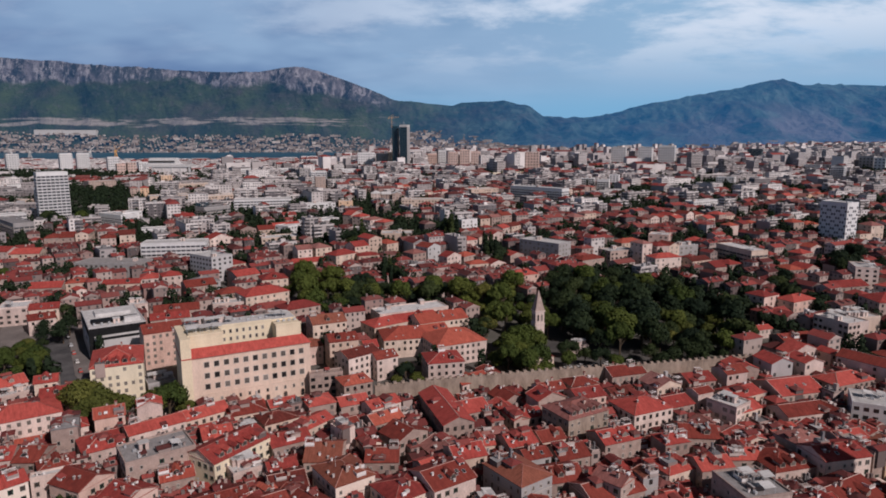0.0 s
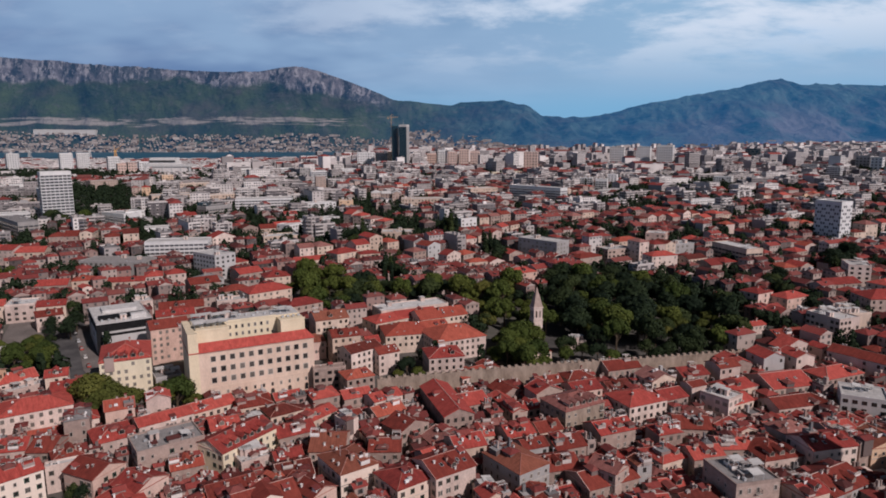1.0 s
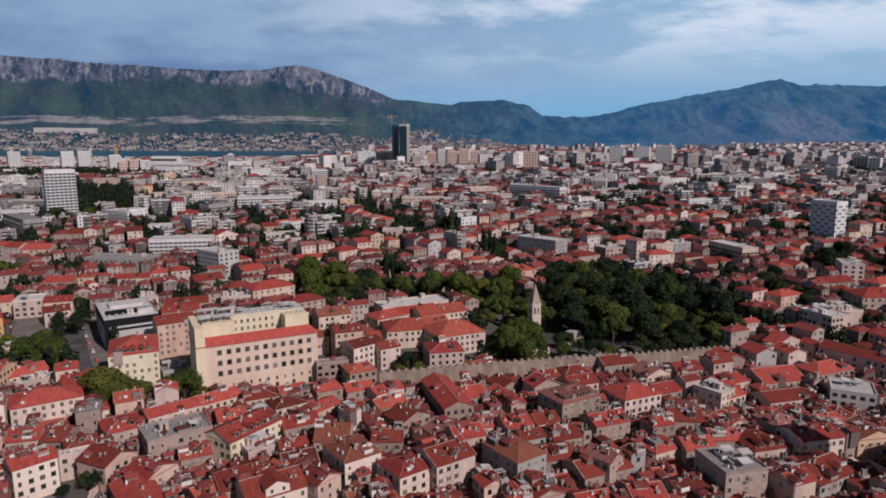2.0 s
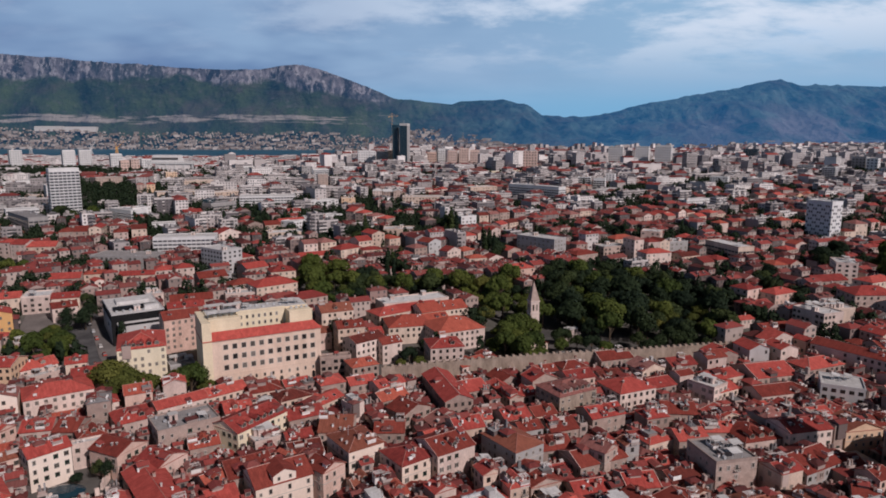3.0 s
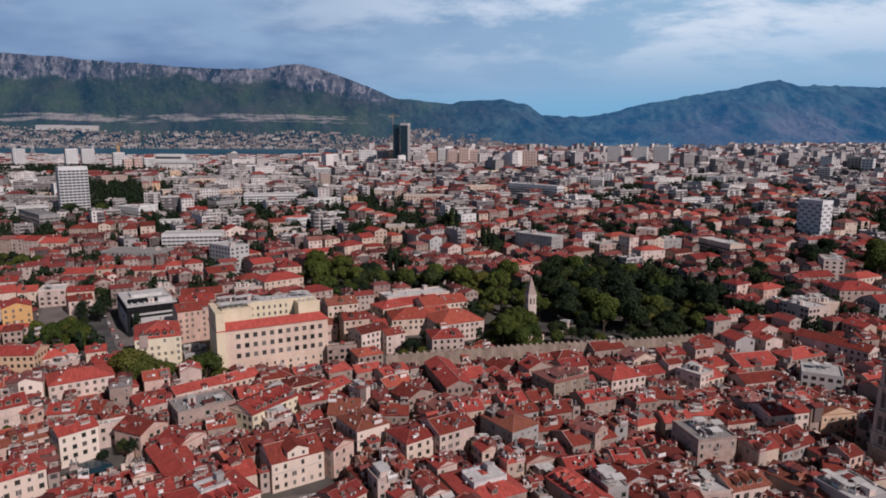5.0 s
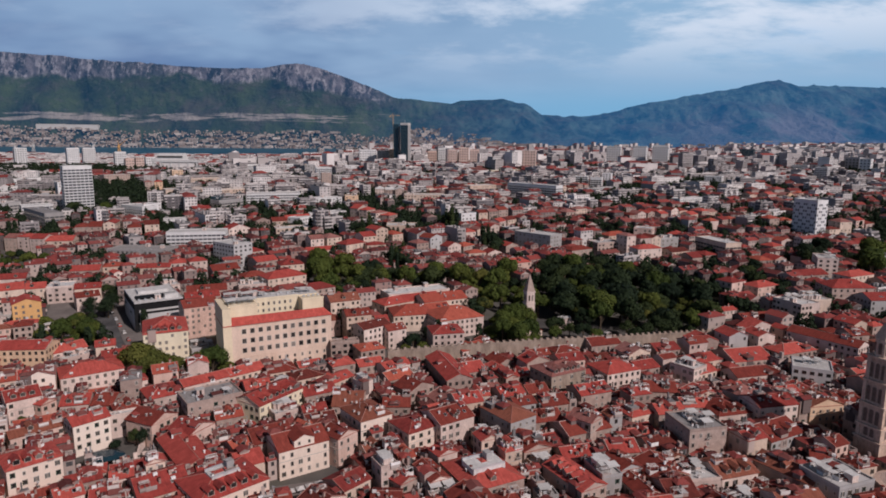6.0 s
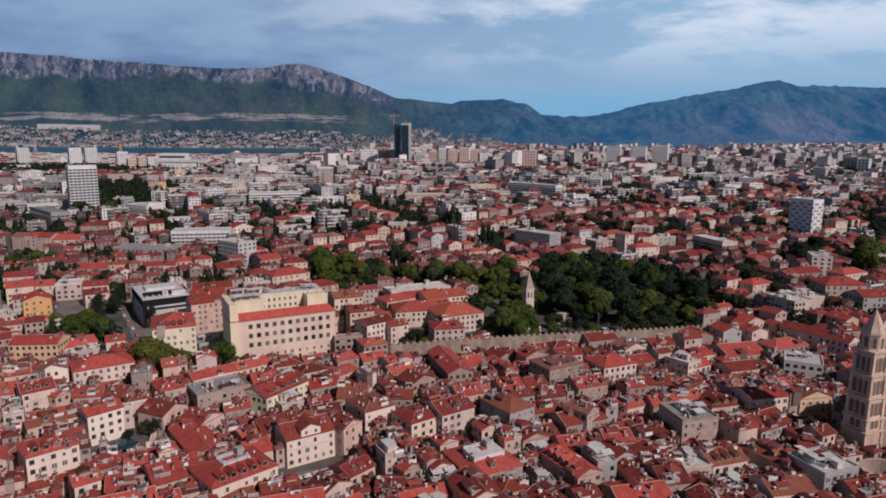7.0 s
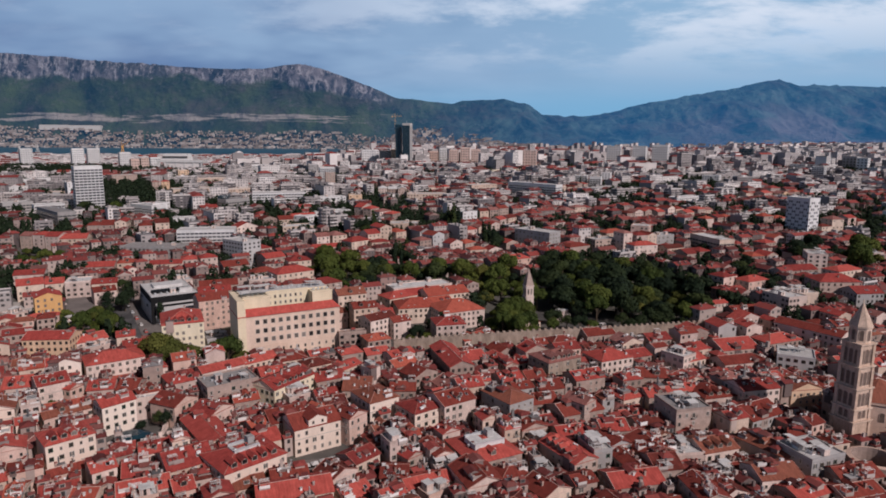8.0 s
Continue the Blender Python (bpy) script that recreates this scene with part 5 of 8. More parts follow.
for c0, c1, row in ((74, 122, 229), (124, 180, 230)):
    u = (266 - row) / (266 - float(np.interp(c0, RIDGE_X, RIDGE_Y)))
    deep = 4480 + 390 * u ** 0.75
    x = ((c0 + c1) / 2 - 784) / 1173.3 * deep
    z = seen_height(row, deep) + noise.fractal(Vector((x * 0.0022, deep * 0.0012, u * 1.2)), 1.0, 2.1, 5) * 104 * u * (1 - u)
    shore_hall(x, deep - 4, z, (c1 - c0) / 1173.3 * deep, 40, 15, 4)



# the old town, house by house
# roof tones in the east are set darker, with cloud shade taken into them
house(-193.4, 248.8, 21.7, 13.8, 12.6, 5, "g", "a", "r", "free")
house(-182.5, 258.0, 17.2, 11.2, 7.7, 48, "g", "w", "r", "free")
house(-174.3, 253.8, 15.3, 5.5, 5.8, 54, "f", "w", "w", "free")
house(-152.2, 225.0, 23.8, 15.4, 10.5, 34, "h", "w", "r", "chim", "free")
house(-127.9, 209.7, 7.8, 10.9, 13.4, 26, "h", "s", "g", "low", "free")
house(-178.7, 199.6, 10.2, 14.7, 8.1, 21, "g", "w", "r", "dorm", "free")
house(-162.7, 194.2, 11.3, 12.7, 11.4, 41, "g", "w", "r", "dorm", "free")
house(-155.4, 194.4, 6.4, 8.2, 8.6, 70, "G", "p", "r", "free")
house(-144.6, 200.3, 10.1, 11.2, 6.7, 15, "g", "w", "r", "dorm", "free")
house(-131.9, 198.9, 7.9, 12.6, 7.6, 1, "g", "s", "d", "free")
house(-126.6, 173.5, 12.1, 9.0, 11.4, 47, "g", "v", "r", "free")
house(-117.5, 184.9, 12.8, 3.6, 8.5, 30, "f", "w", "w", "free")
house(-142.1, 171.6, 19.3, 6.9, 8.5, 43, "g", "p", "b", "free")
house(-127.2, 142.1, 14.6, 12.6, 13.2, 43, "h", "v", "r", "dorm", "free")
house(-123.3, 134.6, 11.1, 5.8, 4.7, 40, "g", "p", "d", "free")
house(-110.9, 132.1, 7.2, 9.3, 7.5, 40, "g", "w", "r", "free")
house(-110.4, 139.9, 9.4, 7.1, 7.5, 35, "g", "s", "r", "free")
house(-99.7, 131.8, 7.4, 11.0, 6.5, 22, "g", "s", "r", "free")
house(-91.7, 133.0, 4.8, 10.1, 6.5, 5, "f", "s", "w", "free")
house(-93.1, 122.0, 14.4, 9.7, 6.5, 26, "g", "w", "r", "free")
house(-129.0, 118.5, 4.5, 10.0, 6.5, 15, "g", "c", "o", "free")
house(-108.4, 119.0, 7.3, 8.8, 5.5, 5, "g", "c", "o", "free")
house(-85.9, 135.8, 14.1, 15.2, 8.4, 37, "g", "c", "r", "free")
house(-77.5, 129.0, 7.4, 7.3, 6.5, 27, "g", "w", "d", "free")
house(-81.8, 122.6, 5.9, 9.5, 6.5, 33, "g", "p", "r", "free")
house(-66.4, 134.2, 20.8, 17.2, 10.3, 43, "h", "v", "r", "dorm", "terr", "free")
house(-62.9, 126.0, 9.2, 8.5, 5.6, 27, "g", "c", "b", "free")
house(-51.0, 128.9, 11.1, 11.1, 6.5, 21, "g", "s", "d", "free")
house(-47.3, 119.3, 21.6, 12.3, 7.4, 20, "g", "c", "r", "free")
house(-36.8, 131.3, 10.1, 8.9, 6.5, 49, "G", "w", "d", "free")
house(-50.7, 162.0, 17.1, 14.2, 9.9, 33, "g", "v", "d", "attic", "free")
house(-38.8, 167.3, 8.8, 13.3, 10.4, 51, "G", "p", "d", "free")
house(-46.5, 180.3, 10.4, 12.2, 8.5, 24, "g", "s", "d", "free")
house(-29.4, 179.0, 12.6, 15.2, 12.3, 36, "h", "v", "b", "free")
house(-11.7, 172.2, 13.4, 12.8, 10.9, 37, "h", "v", "r", "free")
house(-0.6, 176.8, 14.1, 14.2, 12.3, 34, "g", "w", "d", "sky", "free")
house(21.6, 179.5, 16.7, 12.0, 12.3, -54, "h", "g", "b", "free")
house(10.2, 144.0, 18.4, 19.3, 8.4, 27, "h", "s", "r", "terr2", "free")
house(7.2, 126.3, 12.0, 14.7, 8.4, 22, "G", "w", "d", "free")
house(-5.3, 143.1, 6.4, 12.0, 8.4, 28, "G", "w", "d", "free")
house(-1.8, 135.6, 8.5, 7.4, 5.6, 20, "f", "w", "w", "free")
house(-19.6, 143.5, 5.7, 7.2, 11.3, 30, "f", "w", "w", "free")
house(-30.8, 139.8, 10.1, 10.1, 7.5, 48, "g", "c", "r", "free")
house(-15.7, 142.9, 6.8, 11.4, 7.5, 43, "G", "s", "r", "free")
house(-18.2, 132.9, 8.7, 10.1, 5.6, 0, "g", "s", "d", "free")
house(-8.6, 127.5, 14.6, 8.5, 5.6, 25, "g", "w", "r", "free")
house(-5.5, 120.2, 8.3, 5.8, 6.5, 37, "f", "p", "w", "free")
house(-30.5, 121.0, 9.5, 9.2, 5.6, 41, "g", "c", "r", "free")
house(37.8, 140.0, 18.1, 9.5, 9.4, -61, "g", "s", "r", "dorm", "free")
house(47.1, 142.4, 6.4, 11.1, 10.3, 18, "f", "g", "w", "free")
house(27.9, 122.5, 10.9, 10.6, 6.5, 35, "G", "c", "d", "free")
house(38.9, 125.7, 7.5, 7.4, 7.4, 21, "g", "s", "d", "free")
house(54.9, 126.5, 16.7, 11.2, 7.4, 13, "g", "s", "r", "free")
house(56.9, 138.0, 7.4, 14.9, 7.5, 18, "G", "s", "d", "free")
house(54.4, 148.0, 8.4, 9.9, 9.4, 20, "G", "g", "d", "free")
house(65.9, 146.2, 12.5, 12.5, 8.4, 13, "G", "a", "d", "free")
house(76.3, 144.2, 10.6, 11.3, 8.4, 9, "f", "w", "w", "free")
house(66.3, 134.9, 9.0, 12.5, 8.4, 11, "g", "s", "d", "free")
house(73.5, 116.9, 13.8, 9.0, 9.3, -81, "g", "s", "d", "free")
house(84.7, 168.0, 13.9, 15.0, 14.2, 13, "f", "s", "g", "free")
house(69.8, 189.7, 10.6, 10.9, 8.6, 26, "h", "c", "r", "free")
house(81.9, 189.0, 10.7, 10.0, 9.5, 10, "g", "s", "r", "free")
house(104.7, 193.7, 14.2, 16.2, 8.6, 15, "h", "w", "d", "dorm", "free")
house(121.5, 192.0, 16.5, 12.0, 11.8, 13, "g", "w", "r", "free")
house(131.9, 194.9, 4.2, 12.4, 12.4, 18, "f", "s", "g", "free")
house(142.5, 195.5, 14.5, 10.5, 10.2, 10, "G", "a", "b", "free")
house(112.1, 171.8, 16.7, 14.5, 9.5, 28, "g", "g", "d", "free")
house(87.0, 147.3, 13.4, 12.4, 8.4, 18, "g", "w", "b", "dorm", "free")
house(105.5, 144.5, 18.6, 9.7, 9.4, -58, "g", "c", "b", "free")
house(98.0, 127.5, 13.7, 11.3, 9.3, 10, "g", "w", "b", "free")
house(114.5, 136.0, 13.8, 13.6, 12.2, 20, "f", "g", "l", "free")
house(123.3, 128.6, 15.0, 10.0, 8.4, 14, "g", "s", "d", "free")
house(103.8, 120.1, 13.2, 9.8, 7.4, 24, "g", "s", "r", "free")
house(119.1, 120.5, 14.4, 8.7, 7.4, 16, "g", "p", "d", "free")
house(77.9, 124.5, 9.2, 9.7, 8.4, 25, "G", "w", "d", "free")
house(79.6, 120.2, 12.2, 11.0, 7.4, 24, "G", "w", "d", "free")
house(119.8, 152.2, 7.1, 11.0, 8.5, -24, "g", "s", "d", "free")
house(46.7, 221.1, 18.2, 14.4, 13.4, 30, "h", "n", "k", "dorm", "free")
house(72.9, 231.2, 17.6, 14.7, 10.5, 24, "h", "w", "r", "free")
house(139.8, 255.4, 20.4, 17.4, 7.7, 15, "g", "s", "r", "sky", "free")
house(132.5, 233.2, 18.3, 11.2, 7.7, 15, "g", "w", "d", "free")
house(161.6, 234.6, 15.5, 14.6, 10.6, -26, "f", "l", "w", "free")
house(165.6, 261.1, 21.4, 12.2, 8.7, 22, "h", "s", "r", "free")
house(187.4, 268.6, 33.6, 10.9, 11.6, -54, "g", "w", "d", "free")
house(-0.4, 279.3, 16.0, 15.0, 10.6, 13, "h", "w", "r", "free")
house(10.7, 261.0, 14.2, 9.4, 8.7, 36, "g", "w", "o", "free")
house(19.5, 270.4, 7.3, 9.7, 7.7, 25, "G", "s", "d", "free")
house(0.6, 229.1, 30.7, 11.2, 10.5, -72, "g", "s", "r", "free")
house(8.0, 233.3, 14.6, 12.1, 8.6, 26, "g", "s", "r", "free")
house(24.4, 232.5, 19.2, 6.2, 7.7, -67, "g", "s", "r", "free")
house(30.7, 229.8, 9.0, 8.5, 7.7, 25, "g", "c", "r", "free")
house(24.7, 246.5, 10.0, 10.8, 7.7, 31, "G", "s", "d", "free")
house(-37.1, 260.0, 12.1, 10.9, 8.7, 27, "h", "s", "o", "free")
house(-49.7, 265.0, 13.8, 5.0, 9.6, 18, "f", "s", "s", "free")
house(-38.7, 282.9, 16.6, 11.5, 11.6, 42, "g", "w", "d", "free")
house(-47.6, 295.7, 13.3, 12.3, 13.6, 21, "g", "c", "d", "free")
house(-59.1, 321.2, 17.0, 14.6, 13.6, 25, "g", "c", "b", "free")
house(-27.3, 283.9, 10.3, 9.5, 9.7, 32, "g", "w", "d", "free")
house(-35.4, 240.0, 11.2, 9.7, 8.6, 26, "g", "s", "r", "free")
house(-24.2, 238.0, 12.9, 9.3, 8.6, 38, "g", "w", "r", "free")
house(-22.0, 224.4, 12.2, 9.3, 8.6, 37, "g", "s", "o", "free")
house(-13.6, 210.6, 12.9, 10.3, 9.6, 43, "G", "s", "d", "free")
house(-19.4, 196.3, 10.2, 11.3, 8.6, 1, "g", "s", "d", "free")
house(-34.2, 210.0, 5.3, 6.9, 11.5, 41, "f", "w", "w", "free")
house(-38.1, 198.4, 11.3, 15.1, 8.6, 1, "g", "s", "b", "free")
house(-69.3, 198.9, 22.3, 14.0, 10.5, 57, "g", "y", "r", "dorm", "free")
house(-90.4, 193.6, 20.4, 14.1, 12.4, 36, "f", "s", "g", "free")
house(-114.2, 205.3, 12.5, 14.0, 8.6, 37, "h", "w", "r", "free")
house(-102.0, 218.5, 19.0, 9.3, 8.6, 40, "g", "w", "r", "free")
house(-107.4, 181.3, 11.9, 12.5, 8.5, 66, "G", "p", "d", "free")
house(-81.4, 186.1, 9.5, 8.4, 7.6, 28, "g", "s", "o", "free")
house(-90.1, 173.6, 11.4, 10.5, 8.5, 64, "G", "p", "r", "free")
house(-86.2, 158.1, 26.6, 11.0, 7.5, -52, "g", "c", "r", "free")
house(-62.0, 168.9, 13.6, 14.3, 8.5, 32, "g", "s", "d", "free")
house(-69.5, 162.6, 9.1, 10.2, 7.5, 46, "g", "c", "o", "free")
house(-65.6, 154.8, 8.5, 11.9, 6.6, 33, "g", "c", "r", "free")
house(-62.3, 190.9, 9.7, 9.3, 7.6, 37, "f", "w", "w", "free")
house(-52.0, 172.3, 8.5, 7.8, 8.5, 50, "g", "c", "o", "free")
house(-89.8, 231.5, 16.6, 10.4, 7.7, 41, "g", "c", "r", "free")
house(-74.3, 234.2, 13.8, 10.9, 7.7, 27, "h", "c", "d", "free")
house(-61.1, 227.0, 12.6, 10.6, 7.7, 36, "h", "c", "d", "free")
house(-48.6, 221.6, 17.0, 8.7, 7.6, 54, "g", "c", "r", "free")
house(-53.2, 210.2, 13.2, 10.8, 7.6, 31, "g", "s", "r", "free")
house(39.6, 198.3, 10.8, 11.1, 8.6, 20, "g", "s", "d", "free")
house(57.0, 207.8, 14.1, 11.0, 9.5, 22, "g", "s", "r", "free")
house(48.7, 175.0, 7.6, 9.1, 12.3, 45, "G", "s", "k", "free")
house(47.2, 176.4, 17.8, 12.2, 8.5, 24, "g", "s", "d", "free")
house(34.1, 184.3, 12.8, 11.2, 8.5, 15, "g", "s", "d", "free")
house(56.8, 161.0, 9.9, 11.3, 8.5, 9, "g", "s", "r", "free")
house(27.0, 163.0, 10.4, 12.2, 8.5, 24, "G", "s", "d", "free")
house(86.8, 213.1, 12.2, 12.6, 8.6, -5, "g", "s", "d", "free")
house(95.5, 197.0, 12.6, 10.1, 8.6, 1, "g", "s", "r", "free")
house(106.6, 233.8, 11.8, 9.9, 10.6, -52, "f", "w", "w", "free")
house(116.2, 247.9, 15.8, 10.9, 8.6, 26, "g", "c", "r", "free")
house(111.7, 235.6, 13.2, 9.6, 7.7, 28, "g", "c", "r", "free")
house(76.1, 268.8, 16.3, 11.1, 8.7, 18, "g", "s", "d", "free")

# the quarters beyond the wall
house(-136.1, 264.1, 19.4, 24.4, 17.0, 24, "h", "y", "r", "dorm", "free", name="town_house", group="town houses")
house(-133.2, 300.5, 17.3, 14.3, 16.5, 32, "g", "p", "d", "free", name="town_house", group="town houses")
house(-146.0, 341.3, 19.1, 11.0, 8.7, 24, "g", "s", "r", "free", name="town_house", group="town houses")
house(-119.9, 265.3, 10.6, 10.7, 6.7, 33, "f", "g", "g", "free", name="apartment_block", group="town blocks")
house(-209.9, 296.3, 9.6, 8.0, 3.9, 44, "f", "w", "w", "free", name="apartment_block", group="town blocks")
house(-228.5, 305.0, 13.4, 13.4, 16.0, 35, "G", "o", "r", "mural", "free", name="town_house", group="town houses")
house(-238.9, 357.8, 14.7, 14.8, 9.7, 20, "f", "w", "w", "free", name="apartment_block", group="town blocks")
house(-266.5, 350.3, 14.7, 14.2, 9.7, 33, "g", "c", "r", "free", name="town_house", group="town houses")
house(4.2, 306.7, 25.7, 21.9, 9.7, 25, "h", "w", "o", "free", name="town_house", group="town houses")
house(-19.4, 314.5, 23.0, 18.7, 8.7, 14, "h", "c", "o", "free", name="town_house", group="town houses")
house(-3.0, 336.5, 27.4, 15.8, 9.7, 26, "g", "c", "o", "free", name="town_house", group="town houses")
house(-30.4, 332.6, 21.3, 14.0, 8.7, 37, "h", "c", "r", "free", name="town_house", group="town houses")
house(-18.7, 354.6, 40.3, 14.6, 8.7, 26, "f", "w", "w", "free", name="apartment_block", group="town blocks")
house(199.9, 321.7, 19.1, 14.4, 13.6, -68, "f", "w", "w", "free", name="apartment_block", group="town blocks")
house(211.8, 331.2, 18.8, 15.0, 12.6, 10, "f", "c", "w", "free", name="apartment_block", group="town blocks")
house(245.7, 351.6, 26.7, 17.6, 14.6, 1, "h", "s", "r", "free", name="town_house", group="town houses")
house(254.6, 335.6, 17.6, 15.1, 11.7, 6, "g", "g", "r", "free", name="town_house", group="town houses")
house(271.8, 420.0, 13.1, 19.8, 15.7, -19, "f", "w", "w", "free", name="apartment_block", group="town blocks")
house(201.5, 368.7, 18.8, 12.1, 9.7, 27, "h", "p", "r", "free", name="town_house", group="town houses")
house(183.7, 371.3, 14.0, 12.0, 11.7, 31, "h", "p", "r", "free", name="town_house", group="town houses")
house(162.5, 332.5, 16.3, 7.4, 4.8, 20, "g", "w", "r", "free", name="town_house", group="town houses")
house(170.7, 312.1, 18.0, 9.9, 7.7, 16, "g", "s", "d", "free", name="town_house", group="town houses")
house(-7.7, 322.2, 17.4, 11.0, 8.3, 25, "g", "c", "o", "free", name="town_house", group="town houses")
house(-16.1, 340.5, 22.6, 9.7, 9.1, 26, "g", "w", "r", "free", name="town_house", group="town houses")
house(65.6, 312.1, 8.9, 7.5, 3.9, 9, "f", "w", "w", "free", name="apartment_block", group="town blocks")
house(-54.9, 500.2, 38.0, 16.0, 11.8, 43, "h", "c", "r", "free", name="town_house", group="town houses")
house(-75.6, 481.1, 19.9, 13.5, 9.8, 47, "h", "c", "r", "free", name="town_house", group="town houses")
house(-56.2, 481.4, 15.5, 9.8, 8.8, 22, "h", "c", "r", "free", name="town_house", group="town houses")
house(-101.1, 499.3, 28.4, 15.4, 8.8, 34, "h", "w", "r", "free", name="town_house", group="town houses")
house(-99.2, 474.0, 23.8, 10.8, 5.9, 28, "g", "c", "r", "free", name="town_house", group="town houses")
house(76.9, 495.1, 35.9, 15.9, 15.7, -44, "f", "g", "w", "free", name="apartment_block", group="town blocks")
house(-206.4, 503.0, 46.4, 17.5, 13.7, 10, "f", "x", "w", "band", "free", name="apartment_block", group="town blocks")
house(-234.2, 461.9, 47.0, 20.1, 8.8, -5, "f", "g", "g", "free", name="apartment_block", group="town blocks")
house(-265.3, 533.0, 27.7, 17.0, 11.8, 25, "g", "w", "d", "free", name="town_house", group="town houses")
house(-160.7, 449.6, 25.6, 16.4, 16.6, -37, "f", "l", "w", "free", name="apartment_block", group="town blocks")
house(-185.9, 424.5, 26.2, 15.8, 8.8, 26, "g", "c", "r", "free", name="town_house", group="town houses")
house(-107.1, 380.7, 26.7, 16.3, 10.7, 38, "h", "c", "r", "free", name="town_house", group="town houses")
house(-132.4, 428.6, 16.4, 13.7, 8.8, 44, "g", "s", "r", "free", name="town_house", group="town houses")
house(-153.2, 454.4, 24.9, 13.5, 8.8, 47, "h", "c", "r", "free", name="town_house", group="town houses")
house(-110.7, 419.9, 16.5, 14.6, 8.8, 25, "h", "c", "r", "free", name="town_house", group="town houses")
house(-153.3, 404.0, 18.0, 14.1, 8.8, 35, "g", "s", "d", "free", name="town_house", group="town houses")
house(-312.3, 546.7, 35.0, 22.2, 9.8, 20, "g", "p", "r", "free", name="town_house", group="town houses")
house(-418.0, 632.0, 27.9, 20.0, 12.8, 37, "f", "x", "w", "band", "free", name="apartment_block", group="town blocks")
house(-383.9, 586.1, 65.8, 15.9, 14.7, -44, "f", "g", "g", "band", "free", name="apartment_block", group="town blocks")
house(-309.5, 645.4, 20.3, 15.0, 12.8, 58, "f", "x", "w", "free", name="apartment_block", group="town blocks")
house(-325.0, 794.8, 54.8, 23.9, 11.0, 31, "f", "c", "w", "free", name="apartment_block", group="town blocks")
house(-252.1, 691.3, 10.0, 15.1, 14.8, 3, "f", "t", "t", "free", name="apartment_block", group="town blocks")
house(-338.1, 489.3, 35.9, 16.3, 8.8, -8, "g", "s", "r", "free", name="town_house", group="town houses")
house(-312.8, 489.4, 21.7, 15.0, 8.8, 10, "g", "c", "r", "free", name="town_house", group="town houses")
house(19.2, 587.0, 17.1, 14.2, 14.7, 34, "f", "x", "w", "free", name="apartment_block", group="town blocks")
house(156.8, 483.9, 33.9, 15.7, 13.7, 27, "g", "w", "r", "free", name="town_house", group="town houses")
house(155.1, 459.0, 21.0, 12.0, 12.7, 17, "h", "w", "r", "free", name="town_house", group="town houses")
house(218.1, 477.6, 36.6, 14.2, 14.7, -73, "f", "c", "w", "band", "free", name="apartment_block", group="town blocks")
house(202.7, 528.7, 12.2, 14.3, 8.8, -32, "h", "s", "r", "free", name="town_house", group="town houses")
house(193.4, 454.6, 26.0, 14.7, 8.8, 24, "g", "c", "r", "free", name="town_house", group="town houses")
house(242.6, 445.5, 28.7, 14.9, 8.8, 16, "h", "s", "r", "free", name="town_house", group="town houses")
house(272.3, 490.5, 27.7, 12.1, 8.8, 26, "h", "w", "r", "free", name="town_house", group="town houses")
house(248.0, 400.5, 25.0, 13.5, 8.8, 15, "g", "s", "r", "free", name="town_house", group="town houses")
house(275.0, 391.5, 24.1, 13.0, 11.0, 25, "h", "c", "r", "free", name="town_house", group="town houses")
house(-23.6, 747.0, 47.5, 20.2, 11.8, 3, "f", "c", "w", "free", name="apartment_block", group="town blocks")
house(-69.3, 801.3, 37.6, 17.6, 12.0, 4, "h", "s", "w", "free", name="town_house", group="town houses")
house(116.8, 810.2, 76.8, 14.8, 18.0, -44, "f", "x", "w", "band", "free", name="apartment_block", group="town blocks")
house(-125.1, 608.7, 70.5, 14.9, 8.8, 60, "f", "x", "w", "free", name="apartment_block", group="town blocks")
house(-202.4, 741.2, 62.0, 24.8, 12.8, 16, "f", "x", "w", "band", "free", name="apartment_block", group="town blocks")
house(-71.7, 617.3, 48.6, 16.6, 9.8, -34, "h", "s", "r", "free", name="town_house", group="town houses")
house(-38.6, 558.9, 28.7, 17.6, 8.8, 3, "f", "c", "w", "free", name="apartment_block", group="town blocks")
house(30.4, 536.9, 34.4, 14.3, 8.8, 32, "g", "s", "r", "free", name="town_house", group="town houses")
house(133.2, 640.9, 31.5, 14.4, 8.9, 31, "h", "s", "r", "free", name="town_house", group="town houses")
house(202.2, 627.3, 49.0, 15.8, 8.8, 26, "g", "s", "r", "free", name="town_house", group="town houses")
house(329.5, 548.9, 23.5, 13.5, 35.8, -66, "f", "x", "w", "grid", "checker", "free", name="apartment_block", group="town blocks")
house(-384.0, 650.0, 27.0, 12.3, 51.0, 41, "f", "x", "w", "grid", "free", name="apartment_block", group="town blocks")
house(-1215.4, 1880.2, 31.3, 18.1, 54.3, 46, "f", "x", "w", "grid", "free", name="apartment_block", group="town blocks")
house(-1091.1, 1927.8, 33.0, 18.4, 55.6, 42, "f", "x", "w", "grid", "free", name="apartment_block", group="town blocks")
house(-1121.7, 2075.6, 35.8, 18.5, 55.9, 41, "f", "x", "w", "grid", "free", name="apartment_block", group="town blocks")
house(-862.2, 1740.9, 27.9, 18.7, 44.3, 37, "f", "x", "w", "grid", "free", name="apartment_block", group="town blocks")
house(-188.5, 1632.1, 42.2, 25.1, 35.9, 10, "f", "x", "w", "grid", "free", name="apartment_block", group="town blocks")
house(-122.9, 1595.8, 19.3, 25.2, 37.3, 6, "f", "a", "r", "free", name="apartment_block", group="town blocks")
